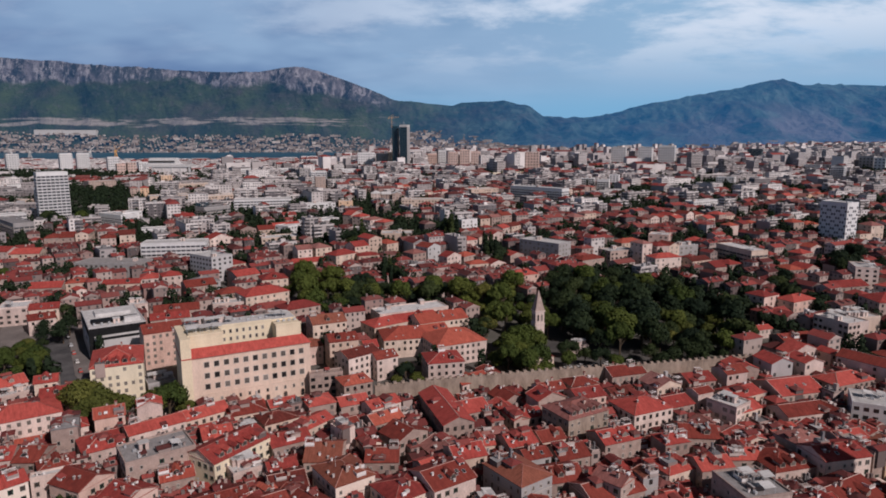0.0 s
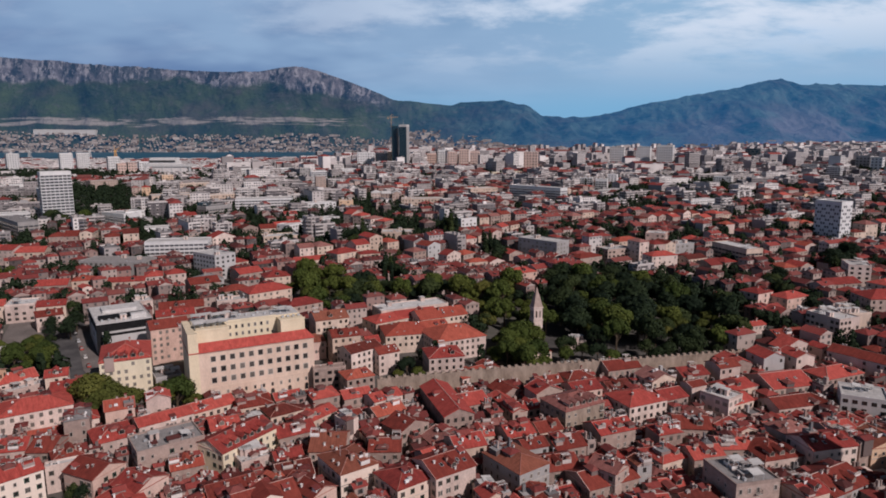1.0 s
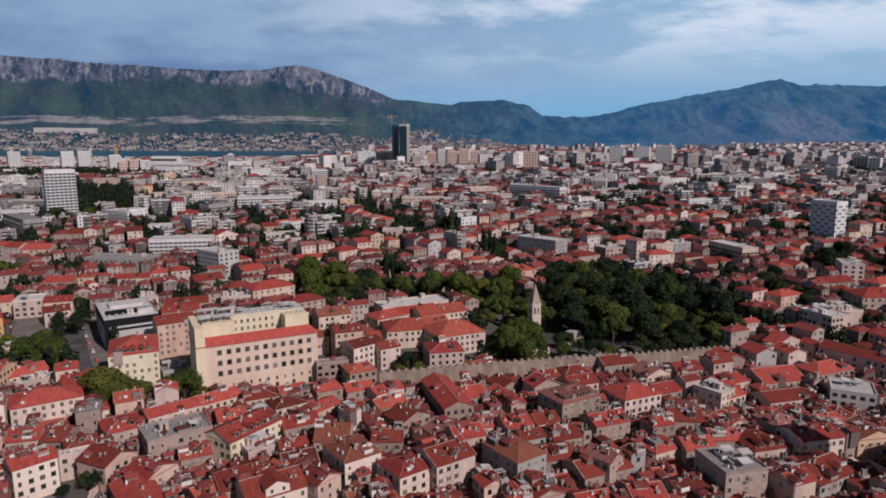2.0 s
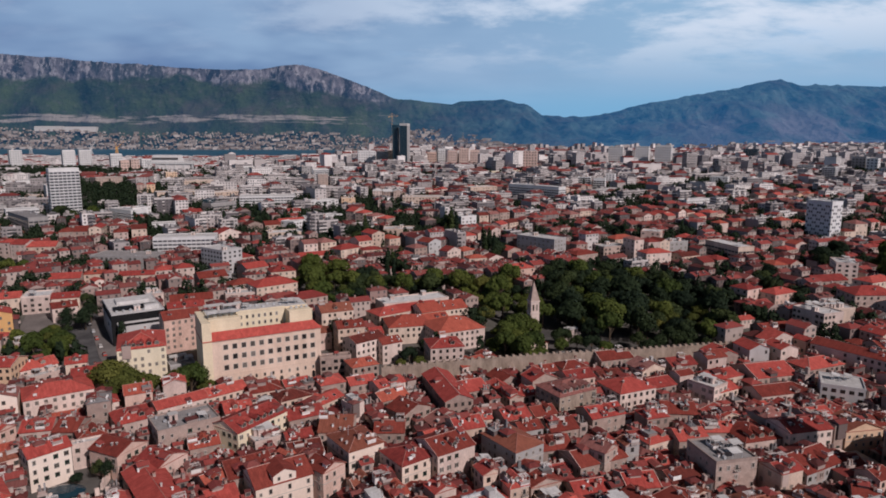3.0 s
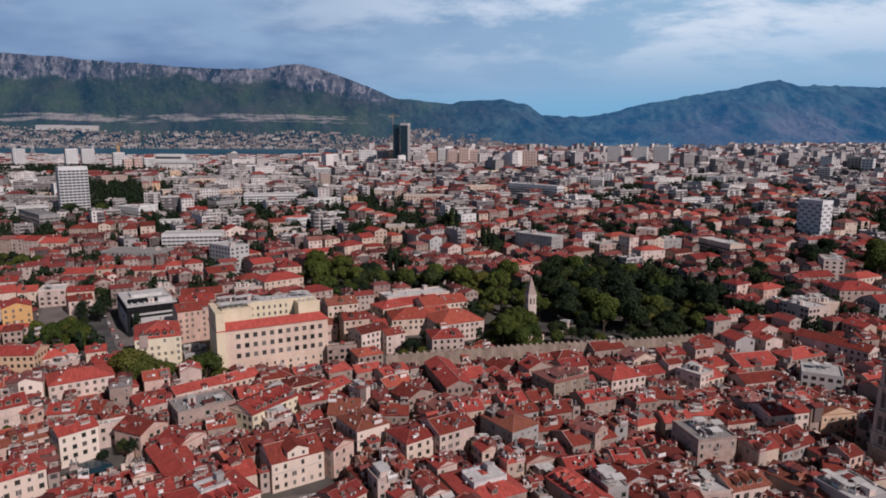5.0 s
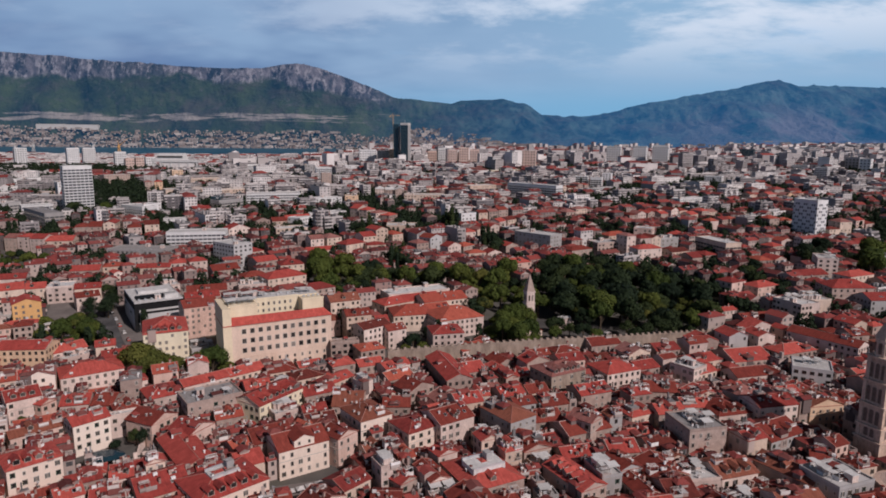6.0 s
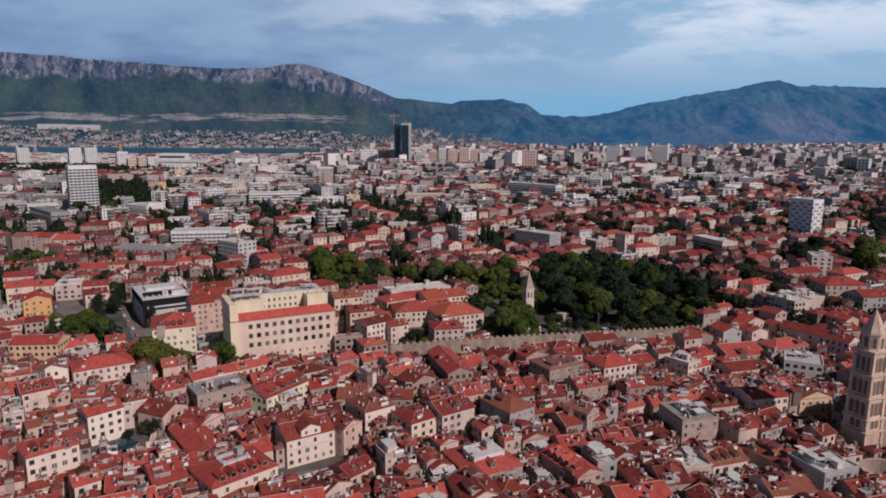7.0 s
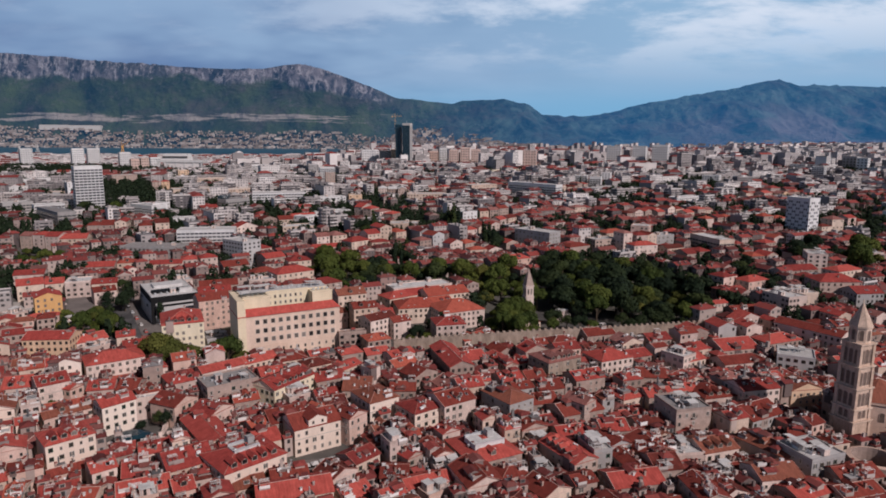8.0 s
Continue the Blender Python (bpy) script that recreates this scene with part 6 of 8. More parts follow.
house(-147.2, 1600.9, 27.6, 25.1, 34.4, 8, "f", "g", "w", "free", name="apartment_block", group="town blocks")
house(450.8, 1719.3, 36.3, 24.5, 46.0, -22, "f", "x", "w", "grid", "free", name="apartment_block", group="town blocks")
house(522.0, 1727.2, 33.3, 24.3, 46.2, -26, "f", "x", "w", "grid", "free", name="apartment_block", group="town blocks")
house(557.0, 1667.0, 38.8, 24.2, 50.4, -27, "f", "x", "w", "grid", "free", name="apartment_block", group="town blocks")
house(187.6, 1418.3, 30.6, 25.0, 39.5, -11, "f", "p", "w", "grid", "free", name="apartment_block", group="town blocks")
house(643.3, 1085.3, 18.9, 18.3, 25.1, -43, "f", "x", "w", "grid", "free", name="apartment_block", group="town blocks")
house(882.3, 1390.7, 26.6, 20.4, 31.7, -45, "f", "g", "w", "grid", "free", name="apartment_block", group="town blocks")
house(886.0, 1352.1, 20.6, 20.3, 29.6, -46, "f", "x", "w", "grid", "free", name="apartment_block", group="town blocks")
house(-193.8, 1030.0, 24.4, 17.4, 22.1, 16, "f", "x", "w", "grid", "free", name="apartment_block", group="town blocks")
house(-166.4, 895.7, 13.4, 14.9, 22.5, 15, "f", "s", "w", "free", name="apartment_block", group="town blocks")
house(-338.1, 1258.0, 119.1, 19.6, 16.4, 22, "f", "x", "w", "band", "free", name="apartment_block", group="town blocks")
house(909.9, 1954.5, 39.2, 21.1, 37.1, -36, "f", "t", "t", "free", name="apartment_block", group="town blocks")
house(-247.1, 403.1, 18.2, 12.5, 7.8, 14, "g", "s", "r", "free", name="town_house", group="town houses")
house(-234.6, 414.3, 12.2, 12.3, 7.8, 21, "h", "c", "o", "free", name="town_house", group="town houses")
house(-282.3, 377.2, 18.1, 12.4, 8.8, 19, "g", "w", "r", "free", name="town_house", group="town houses")
house(-254.1, 356.7, 10.6, 12.0, 8.7, 28, "g", "c", "r", "free", name="town_house", group="town houses")
house(-223.7, 360.6, 14.7, 11.1, 7.8, 20, "g", "c", "r", "free", name="town_house", group="town houses")
house(-215.9, 343.0, 12.7, 11.7, 7.8, 36, "g", "w", "d", "free", name="town_house", group="town houses")
house(-204.2, 411.5, 22.1, 11.2, 7.8, 13, "g", "c", "r", "free", name="town_house", group="town houses")
house(-223.9, 396.1, 5.7, 9.1, 7.8, 44, "G", "w", "r", "free", name="town_house", group="town houses")
house(-253.4, 312.4, 10.4, 10.3, 2.9, 69, "f", "w", "w", "free", name="apartment_block", group="town blocks")
house(-175.7, 368.0, 9.8, 11.9, 7.8, 32, "f", "w", "w", "free", name="apartment_block", group="town blocks")
house(-148.8, 357.7, 23.3, 12.3, 7.8, 21, "g", "s", "d", "free", name="town_house", group="town houses")
house(-153.1, 411.7, 16.8, 13.9, 8.8, 40, "h", "g", "g", "free", name="town_house", group="town houses")
house(-129.1, 391.7, 16.2, 11.7, 7.8, 36, "h", "s", "d", "free", name="town_house", group="town houses")
house(-121.9, 370.2, 21.9, 9.8, 7.8, 24, "f", "w", "w", "free", name="apartment_block", group="town blocks")
house(-81.2, 356.8, 21.0, 14.0, 9.7, 38, "h", "s", "r", "free", name="town_house", group="town houses")
house(-15.2, 483.1, 29.2, 12.5, 9.8, 45, "h", "l", "d", "free", name="town_house", group="town houses")
house(10.6, 476.8, 30.9, 11.3, 7.8, 46, "g", "s", "r", "free", name="town_house", group="town houses")
house(30.6, 458.8, 30.7, 10.9, 6.8, 26, "g", "c", "r", "free", name="town_house", group="town houses")
house(50.9, 424.3, 19.2, 12.0, 9.8, 28, "h", "p", "r", "free", name="town_house", group="town houses")
house(51.8, 486.1, 12.1, 10.8, 7.8, 30, "G", "s", "r", "free", name="town_house", group="town houses")
house(104.3, 470.3, 21.4, 11.9, 8.8, 32, "h", "s", "d", "free", name="town_house", group="town houses")
house(129.4, 486.9, 22.9, 14.7, 10.8, 24, "f", "s", "w", "free", name="apartment_block", group="town blocks")
house(182.6, 498.8, 17.8, 13.5, 11.8, 22, "f", "g", "w", "free", name="apartment_block", group="town blocks")
house(180.5, 466.0, 18.0, 11.5, 8.8, 27, "g", "c", "d", "free", name="town_house", group="town houses")
house(342.6, 493.4, 31.5, 14.7, 8.8, 24, "h", "s", "r", "free", name="town_house", group="town houses")
house(328.3, 447.4, 16.4, 14.8, 9.8, 19, "f", "w", "w", "band", "free", name="apartment_block", group="town blocks")
house(290.4, 384.2, 11.9, 12.4, 8.8, 19, "g", "s", "r", "free", name="town_house", group="town houses")
house(-558.1, 803.8, 30.6, 12.7, 10.0, 62, "f", "x", "w", "free", name="apartment_block", group="town blocks")
house(-608.9, 926.1, 57.7, 15.0, 9.0, 58, "f", "x", "w", "band", "free", name="apartment_block", group="town blocks")
house(-467.5, 654.6, 29.9, 15.4, 11.8, 53, "f", "g", "w", "band", "free", name="apartment_block", group="town blocks")
house(-487.5, 767.2, 16.7, 10.2, 8.9, 72, "f", "c", "w", "free", name="apartment_block", group="town blocks")
house(-487.3, 799.2, 9.9, 13.7, 17.4, 43, "f", "x", "w", "free", name="apartment_block", group="town blocks")
house(-401.9, 874.5, 25.5, 14.5, 9.0, 27, "g", "a", "r", "free", name="town_house", group="town houses")
house(-433.6, 1037.0, 16.6, 16.6, 15.8, 33, "f", "a", "w", "free", name="apartment_block", group="town blocks")
house(-353.8, 930.6, 50.2, 16.6, 11.0, 33, "f", "c", "w", "free", name="apartment_block", group="town blocks")
house(-491.2, 949.2, 37.6, 17.8, 14.0, 49, "f", "s", "w", "free", name="apartment_block", group="town blocks")
house(-704.3, 1454.3, 17.7, 16.4, 25.4, 37, "f", "p", "w", "grid", "free", name="apartment_block", group="town blocks")
house(-686.8, 1465.7, 16.9, 16.4, 27.5, 36, "f", "p", "w", "grid", "free", name="apartment_block", group="town blocks")
house(-732.1, 1625.8, 22.7, 16.5, 30.6, 35, "f", "x", "w", "grid", "free", name="apartment_block", group="town blocks")
house(-316.8, 639.8, 37.4, 16.6, 11.8, -33, "f", "x", "w", "band", "free", name="apartment_block", group="town blocks")
house(-257.3, 650.9, 18.1, 14.0, 7.9, 38, "g", "w", "r", "free", name="town_house", group="town houses")
house(-257.0, 581.6, 21.3, 14.6, 7.9, 25, "f", "x", "w", "free", name="apartment_block", group="town blocks")
house(-236.9, 1135.4, 17.9, 17.3, 21.2, 18, "f", "g", "w", "free", name="apartment_block", group="town blocks")
house(-269.8, 800.8, 39.0, 15.9, 10.0, 44, "f", "c", "w", "free", name="apartment_block", group="town blocks")
house(-241.5, 690.5, 32.1, 15.2, 11.8, 55, "f", "g", "g", "band", "free", name="apartment_block", group="town blocks")
house(-166.1, 577.2, 33.1, 14.3, 8.8, 32, "g", "s", "r", "free", name="town_house", group="town houses")
house(-143.5, 594.8, 24.8, 14.2, 7.9, 34, "g", "s", "r", "free", name="town_house", group="town houses")
house(-180.7, 525.8, 18.8, 14.1, 11.8, 36, "G", "w", "r", "free", name="town_house", group="town houses")
house(-138.3, 725.9, 35.3, 17.0, 9.9, 25, "f", "x", "w", "free", name="apartment_block", group="town blocks")
house(-110.1, 741.3, 15.5, 12.5, 10.4, 13, "f", "a", "w", "free", name="apartment_block", group="town blocks")
house(-137.6, 548.1, 30.8, 17.1, 7.8, 22, "f", "c", "w", "free", name="apartment_block", group="town blocks")
house(-130.5, 972.6, 35.2, 15.6, 9.0, 49, "h", "s", "t", "free", name="town_house", group="town houses")
house(-175.7, 1235.4, 27.2, 15.0, 15.3, 13, "f", "x", "w", "free", name="apartment_block", group="town blocks")
house(-10.4, 846.6, 42.4, 11.4, 8.0, 44, "h", "c", "r", "free", name="town_house", group="town houses")
house(-63.4, 915.9, 43.8, 13.2, 8.0, 52, "h", "c", "r", "free", name="town_house", group="town houses")
house(23.4, 1608.7, 23.7, 20.2, 36.3, -1, "f", "p", "w", "grid", "free", name="apartment_block", group="town blocks")
house(51.5, 1611.7, 23.7, 20.2, 41.9, -3, "f", "p", "w", "grid", "free", name="apartment_block", group="town blocks")
house(77.9, 1614.7, 22.4, 20.1, 37.8, -5, "f", "p", "w", "grid", "free", name="apartment_block", group="town blocks")
house(-27.4, 1664.4, 23.1, 20.2, 31.7, 1, "f", "p", "w", "grid", "free", name="apartment_block", group="town blocks")
house(-1.2, 1733.5, 24.0, 20.2, 38.9, 0, "f", "x", "w", "grid", "free", name="apartment_block", group="town blocks")
house(114.6, 1233.2, 90.2, 16.8, 8.0, 30, "f", "y", "w", "free", name="apartment_block", group="town blocks")
house(47.8, 847.5, 41.5, 19.1, 12.0, 31, "f", "c", "w", "free", name="apartment_block", group="town blocks")
house(209.8, 965.3, 18.7, 14.8, 15.7, -19, "f", "x", "w", "grid", "free", name="apartment_block", group="town blocks")
house(228.1, 945.8, 16.5, 14.8, 15.4, -20, "f", "x", "w", "grid", "free", name="apartment_block", group="town blocks")
house(254.7, 989.4, 13.7, 14.7, 18.7, -21, "f", "x", "w", "free", name="apartment_block", group="town blocks")
house(170.7, 857.9, 75.3, 16.1, 9.0, 42, "h", "s", "d", "free", name="town_house", group="town houses")
house(218.3, 865.7, 62.0, 16.2, 7.0, 41, "f", "g", "w", "free", name="apartment_block", group="town blocks")
house(47.4, 569.6, 59.2, 13.0, 8.8, 56, "h", "s", "r", "free", name="town_house", group="town houses")
house(45.6, 619.8, 37.5, 11.9, 8.8, 33, "g", "s", "r", "free", name="town_house", group="town houses")
house(175.2, 530.2, 15.4, 14.6, 13.2, -26, "f", "p", "w", "free", name="apartment_block", group="town blocks")
house(148.5, 528.6, 22.9, 13.3, 7.8, 27, "h", "c", "o", "free", name="town_house", group="town houses")
house(233.2, 637.0, 42.7, 14.0, 8.9, 37, "g", "c", "r", "free", name="town_house", group="town houses")
house(265.4, 644.2, 44.0, 14.4, 8.9, 30, "g", "c", "r", "free", name="town_house", group="town houses")
house(264.8, 586.7, 40.3, 13.1, 7.9, 33, "h", "s", "o", "free", name="town_house", group="town houses")
house(393.4, 798.9, 34.5, 13.2, 8.0, 31, "g", "a", "r", "free", name="town_house", group="town houses")
house(418.6, 799.9, 33.6, 13.2, 8.0, 31, "g", "a", "r", "free", name="town_house", group="town houses")
house(445.9, 804.9, 46.2, 13.0, 8.0, 34, "h", "a", "o", "free", name="town_house", group="town houses")
house(425.2, 1000.0, 25.2, 16.6, 14.4, -33, "f", "x", "w", "free", name="apartment_block", group="town blocks")
house(291.5, 744.9, 45.3, 14.4, 9.9, 31, "f", "x", "w", "free", name="apartment_block", group="town blocks")
house(322.1, 592.6, 32.9, 14.9, 8.8, 18, "g", "s", "r", "free", name="town_house", group="town houses")
house(357.4, 555.7, 29.8, 13.7, 10.8, 16, "h", "c", "r", "free", name="town_house", group="town houses")
house(394.8, 581.2, 27.8, 13.3, 8.8, 28, "h", "p", "r", "free", name="town_house", group="town houses")
house(711.1, 1355.0, 17.5, 13.9, 8.4, -40, "f", "x", "w", "free", name="apartment_block", group="town blocks")
house(763.9, 1379.2, 30.6, 16.2, 14.6, -41, "f", "x", "w", "free", name="apartment_block", group="town blocks")


# ---- streets and small open places ----
def flat_strip(name, pts, mat, label, cat, lift):
    """A paved strip laid on the ground along its corner points."""
    top = [(x, y, ground_z(x, y) + lift) for x, y in pts]
    s = Shape()
    s.shell([top], 0.3)
    return tagged(new(name, s.mesh(name, [mat])), label, cat, kind="structure")


flat_strip("road", [(-223.8, 349.7), (-192.1, 304.3), (-148.6, 248.8), (-136.7, 258.9), (-156.5, 281.6), (-182.2, 321.9), (-210.0, 364.8)], ASPHALT, "dark asphalt street between the blocks", "road", 0.10)
flat_strip("pavement", [(-202.0, 342.1), (-166.4, 284.1), (-148.6, 264.0), (-142.6, 270.3), (-158.5, 291.7), (-194.1, 347.1)], PAVING, "pale stone pavement beside the street", "pavement", 0.24)
flat_strip("park_path", [(-43.6, 377.4), (-29.7, 385.0), (-19.8, 427.8), (-9.9, 440.4), (-23.8, 442.9), (-39.6, 405.1)], EARTH, "reddish bare earth path in the park", "path", 0.15)
flat_strip("pavement", [(-249.6, 287.9), (-233.7, 292.9), (-259.5, 340.8), (-282.3, 340.8)], PALE_PAVING, "pale concrete yard beside the houses", "pavement", 0.12)
flat_strip("pavement", [(-212.0, 284.1), (-180.3, 286.6), (-194.1, 309.3), (-223.8, 347.1), (-247.6, 362.3)], PAVING, "worn stone pavement behind the bushes", "pavement", 0.05)
flat_strip("square", [(-59.4, 132.9), (-39.6, 127.8), (-29.7, 142.9), (-37.6, 153.0), (-55.5, 148.0)], PAVING, "small paved stone square", "square", 0.06)

garden = tagged(new("garden_canopy"), "round teal glass canopy over a sunken courtyard", "canopy")
garden.matrix_basis = pose(-114.9, 161.8, 0)
FRONTS.extend([(-116.9, 159.3, 2), (-111.9, 160.6, 2), (-107.0, 164.4, 2)])
FOOTPRINTS.append((-110.9, 164.4, 22, 15, 0.45))
s = Shape()
s.prism([(6.4 * math.cos(a), 4.4 * math.sin(a)) for a in np.linspace(0, 2 * math.pi, 17)[:-1]], 3.2, 3.9, 0, 0.6)
part("canopy", s.mesh("canopy", [WALL["t"]]), garden)
s = Shape()
s.beam((0, 0, 0), (0, 0, 3.3), 0.1)
canopy_post = s.mesh("post", [METAL])
for a in np.linspace(0, 2 * math.pi, 9)[:-1]:
    part("post", canopy_post, garden, pose(5.9 * math.cos(a), 4.0 * math.sin(a), 0))


def ruin(x, y, turn, n):
    root = tagged(new("ruined_wall"), "low broken stone wall with gaps", "wall", "ruined walls")
    root.matrix_basis = pose(x, y, 0, 0, 0, turn)
    rnd = random.Random(int(x * 9 + y))
    s = Shape()
    for k in range(n):
        s.box(k * 1.4, -0.4, -0.5, k * 1.4 + 1.4, 0.4, rnd.uniform(1.2, 4.2), 0, 0.08)
    part("wall", s.mesh("wall", [WALL["w"]]), root)


ruin(-109.9, 158.1, 42, 8)
ruin(-107.0, 168.2, 98, 5)
ruin(-119.8, 153.0, 66, 6)


def parasol(x, y, r, z=None):
    root = tagged(new("parasol"), "square off-white cafe parasol", "parasol", "cafe parasols")
    root.matrix_basis = pose(x, y, ground_z(x, y) if z is None else z, 0, 0, 25)
    s = Shape()
    s.shell([[(-r, -r, 2.3), (r, -r, 2.3), (0, 0, 3.1)], [(r, -r, 2.3), (r, r, 2.3), (0, 0, 3.1)], [(r, r, 2.3), (-r, r, 2.3), (0, 0, 3.1)], [(-r, r, 2.3), (-r, -r, 2.3), (0, 0, 3.1)]], 0.05)
    part("canopy", s.mesh("canopy", [ROOF["w"]]), root)
    s = Shape()
    s.beam((0, 0, 0), (0, 0, 3.1), 0.06)
    s.box(-0.4, -0.4, 0, 0.4, 0.4, 0.1)
    part("pole", s.mesh("pole", [METAL]), root)


for k in range(7):
    parasol(-53.5 + k * 2.6, 138.5 + k * 1.6, 1.25)
for k in range(3):
    parasol(-41.6 + k * 2.7, 134.1 + k * 1.5, 1.25)


def car_model(mat, colour):
    root = tagged(new("car"), f"small {colour} parked car", "car", "parked cars")
    s = Shape()
    s.box(-2.1, -0.85, 0.28, 2.1, 0.85, 0.85, 0, 0.06)
    part("body", s.mesh("body", [mat]), root)
    s = Shape()
    s.box(-1.3, -0.78, 0.85, 1.2, 0.78, 1.42, 0, 0.22)
    part("cabin", s.mesh("cabin", [GLASS]), root)
    s = Shape()
    s.box(-0.95, -0.6, 1.42, 0.9, 0.6, 1.46)
    part("car_roof", s.mesh("car_roof", [mat]), root)
    s = Shape()
    for a in np.linspace(0, 2 * math.pi, 11)[:-1]:
        b = a + 2 * math.pi / 10
        p, q = (0.32 * math.cos(a), 0.32 * math.sin(a)), (0.32 * math.cos(b), 0.32 * math.sin(b))
        s.face([(p[0], -0.1, p[1]), (q[0], -0.1, q[1]), (q[0], 0.1, q[1]), (p[0], 0.1, p[1])])
        s.face([(0, -0.1, 0), (q[0], -0.1, q[1]), (p[0], -0.1, p[1])])
        s.face([(0, 0.1, 0), (p[0], 0.1, p[1]), (q[0], 0.1, q[1])])
    tyre = s.mesh("wheel", [BLACK], weld=True)
    for sx in (-1.35, 1.3):
        for sy in (-0.8, 0.8):
            part("wheel", tyre, root, pose(sx, sy, 0.32))
    return root


CARS = [car_model(ROOF["w"], "white"), car_model(BLACK, "black"), car_model(METAL, "silver"), car_model(ROOF["r"], "red")]
for k in range(12):
    if k < 7:
        x, y, a = -203.0 + k * 7.4, 342.1 - k * 10.8, -55
    else:
        x, y, a = 57.4 + (k - 7) * 6.5, 291.7 + (k - 7) * 1.3, 11
    m = pose(x, y, ground_z(x, y) + 0.12, 0, 0, a)
    if k < 4:
        CARS[k].matrix_basis = m
    else:
        copy_thing(CARS[(k * 3) % 4 if k < 7 else 0], m)
FOOTPRINTS.append((71.3, 294.2, 36, 7, radians(11)))
FRONTS.extend([(59.4, 291.7, 1.2), (69.3, 293.6, 1.2), (81.2, 295.5, 1.2)])


# ---- the rest of the old town, filled in between the houses above ----
def inside(pt, poly):
    x, y = pt
    hit = False
    for (x1, y1), (x2, y2) in zip(poly, poly[1:] + poly[:1]):
        if (y1 > y) != (y2 > y) and x < (x2 - x1) * (y - y1) / (y2 - y1) + x1:
            hit = not hit
    return hit


KEEP_FREE = [
    [(-229.8, 368.6), (-210.0, 368.6), (-178.3, 316.9), (-138.7, 266.5), (-148.6, 246.3), (-194.1, 308.1)],
    [(-148.6, 255.1), (-99.0, 258.9), (-97.1, 228.7), (-146.6, 228.7)],
    [(-61.4, 130.3), (-37.6, 122.8), (-23.8, 142.9), (-31.7, 160.6), (-49.5, 156.8), (-60.4, 150.5)],
    [(-124.8, 153.0), (-97.1, 153.0), (-102.0, 183.3), (-128.8, 179.5)],
]


def wall_line(x):
    return float(np.interp(x, (-198, -30, 10, 51, 87, 138, 228), (264.0, 246.3, 256.1, 264.7, 270.8, 281.6, 281.6)))


def fill_old_town():
    rnd = random.Random(11)
    made = 0
    lean_tos = Mass()
    for size in (11.0, 9.0, 7.5, 6.0, 4.8, 3.6, 2.8):
        step = size * 0.72
        for j in range(int(221 / step)):
            for i in range(int(460 / step)):
                u, v = i * step - 230 + rnd.uniform(-1, 1), 72 + j * step + rnd.uniform(-1, 1)
                turn = 30 if u < 0 else 19
                y = v + (u * math.sin(radians(11)) if u > 0 else 0)
                x = u
                if y > wall_line(x) - 4.5 or abs(x + 2) > (y + 72) * 0.78 or any(inside((x, y), q) for q in KEEP_FREE):
                    continue
                w, d = size * rnd.uniform(0.85, 1.2), size * rnd.uniform(0.8, 1.05)
                a = turn + rnd.uniform(-6, 6) + rnd.choice((0, 0, 90))
                if overlaps(x, y, w, d, radians(a), 0.25 if size > 7 else -0.1):
                    continue
                low = clear_height(x, y, w, d) - 0.2 * d
                if low < 3.2:
                    continue
                made += 1
                if made > 250:
                    lean_tos.building(x, y, 0, w, d, min(low, rnd.uniform(5, 9)), radians(turn), rnd.random() < 0.85, rnd, 3)
                    FOOTPRINTS.append((x, y, w, d, radians(turn)))
                    continue
                a = turn + (a - turn) % 90 if (a - turn) % 90 < 45 else turn + (a - turn) % 90 - 90
                form = rnd.choice("ggggGGhh" + ("f" if size < 8 else "g"))
                wall = rnd.choice("sscwwpgc" if x > -20 else "scvwwpvc")
                # darker tile mix east of the middle, cloud shade included in the tone
                tone = rnd.choice("rrrrdobk" if x < 0 else "rrdddrbkd") if form != "f" else rnd.choice("wgw")
                house(x, y, w, d, min(low, rnd.uniform(7.0, 12.5) if y < wall_line(x) - 30 else rnd.uniform(9.5, 12.5)), a, form, wall, tone, windows=0.8 if y < 176 else 0.6)
    lean_tos.done("lean_tos", "small tiled sheds and annexes between the old houses", [FAR_WALL, FAR_ROOF, FAR_FLAT, FAR_GLASS], "sheds")


fill_old_town()


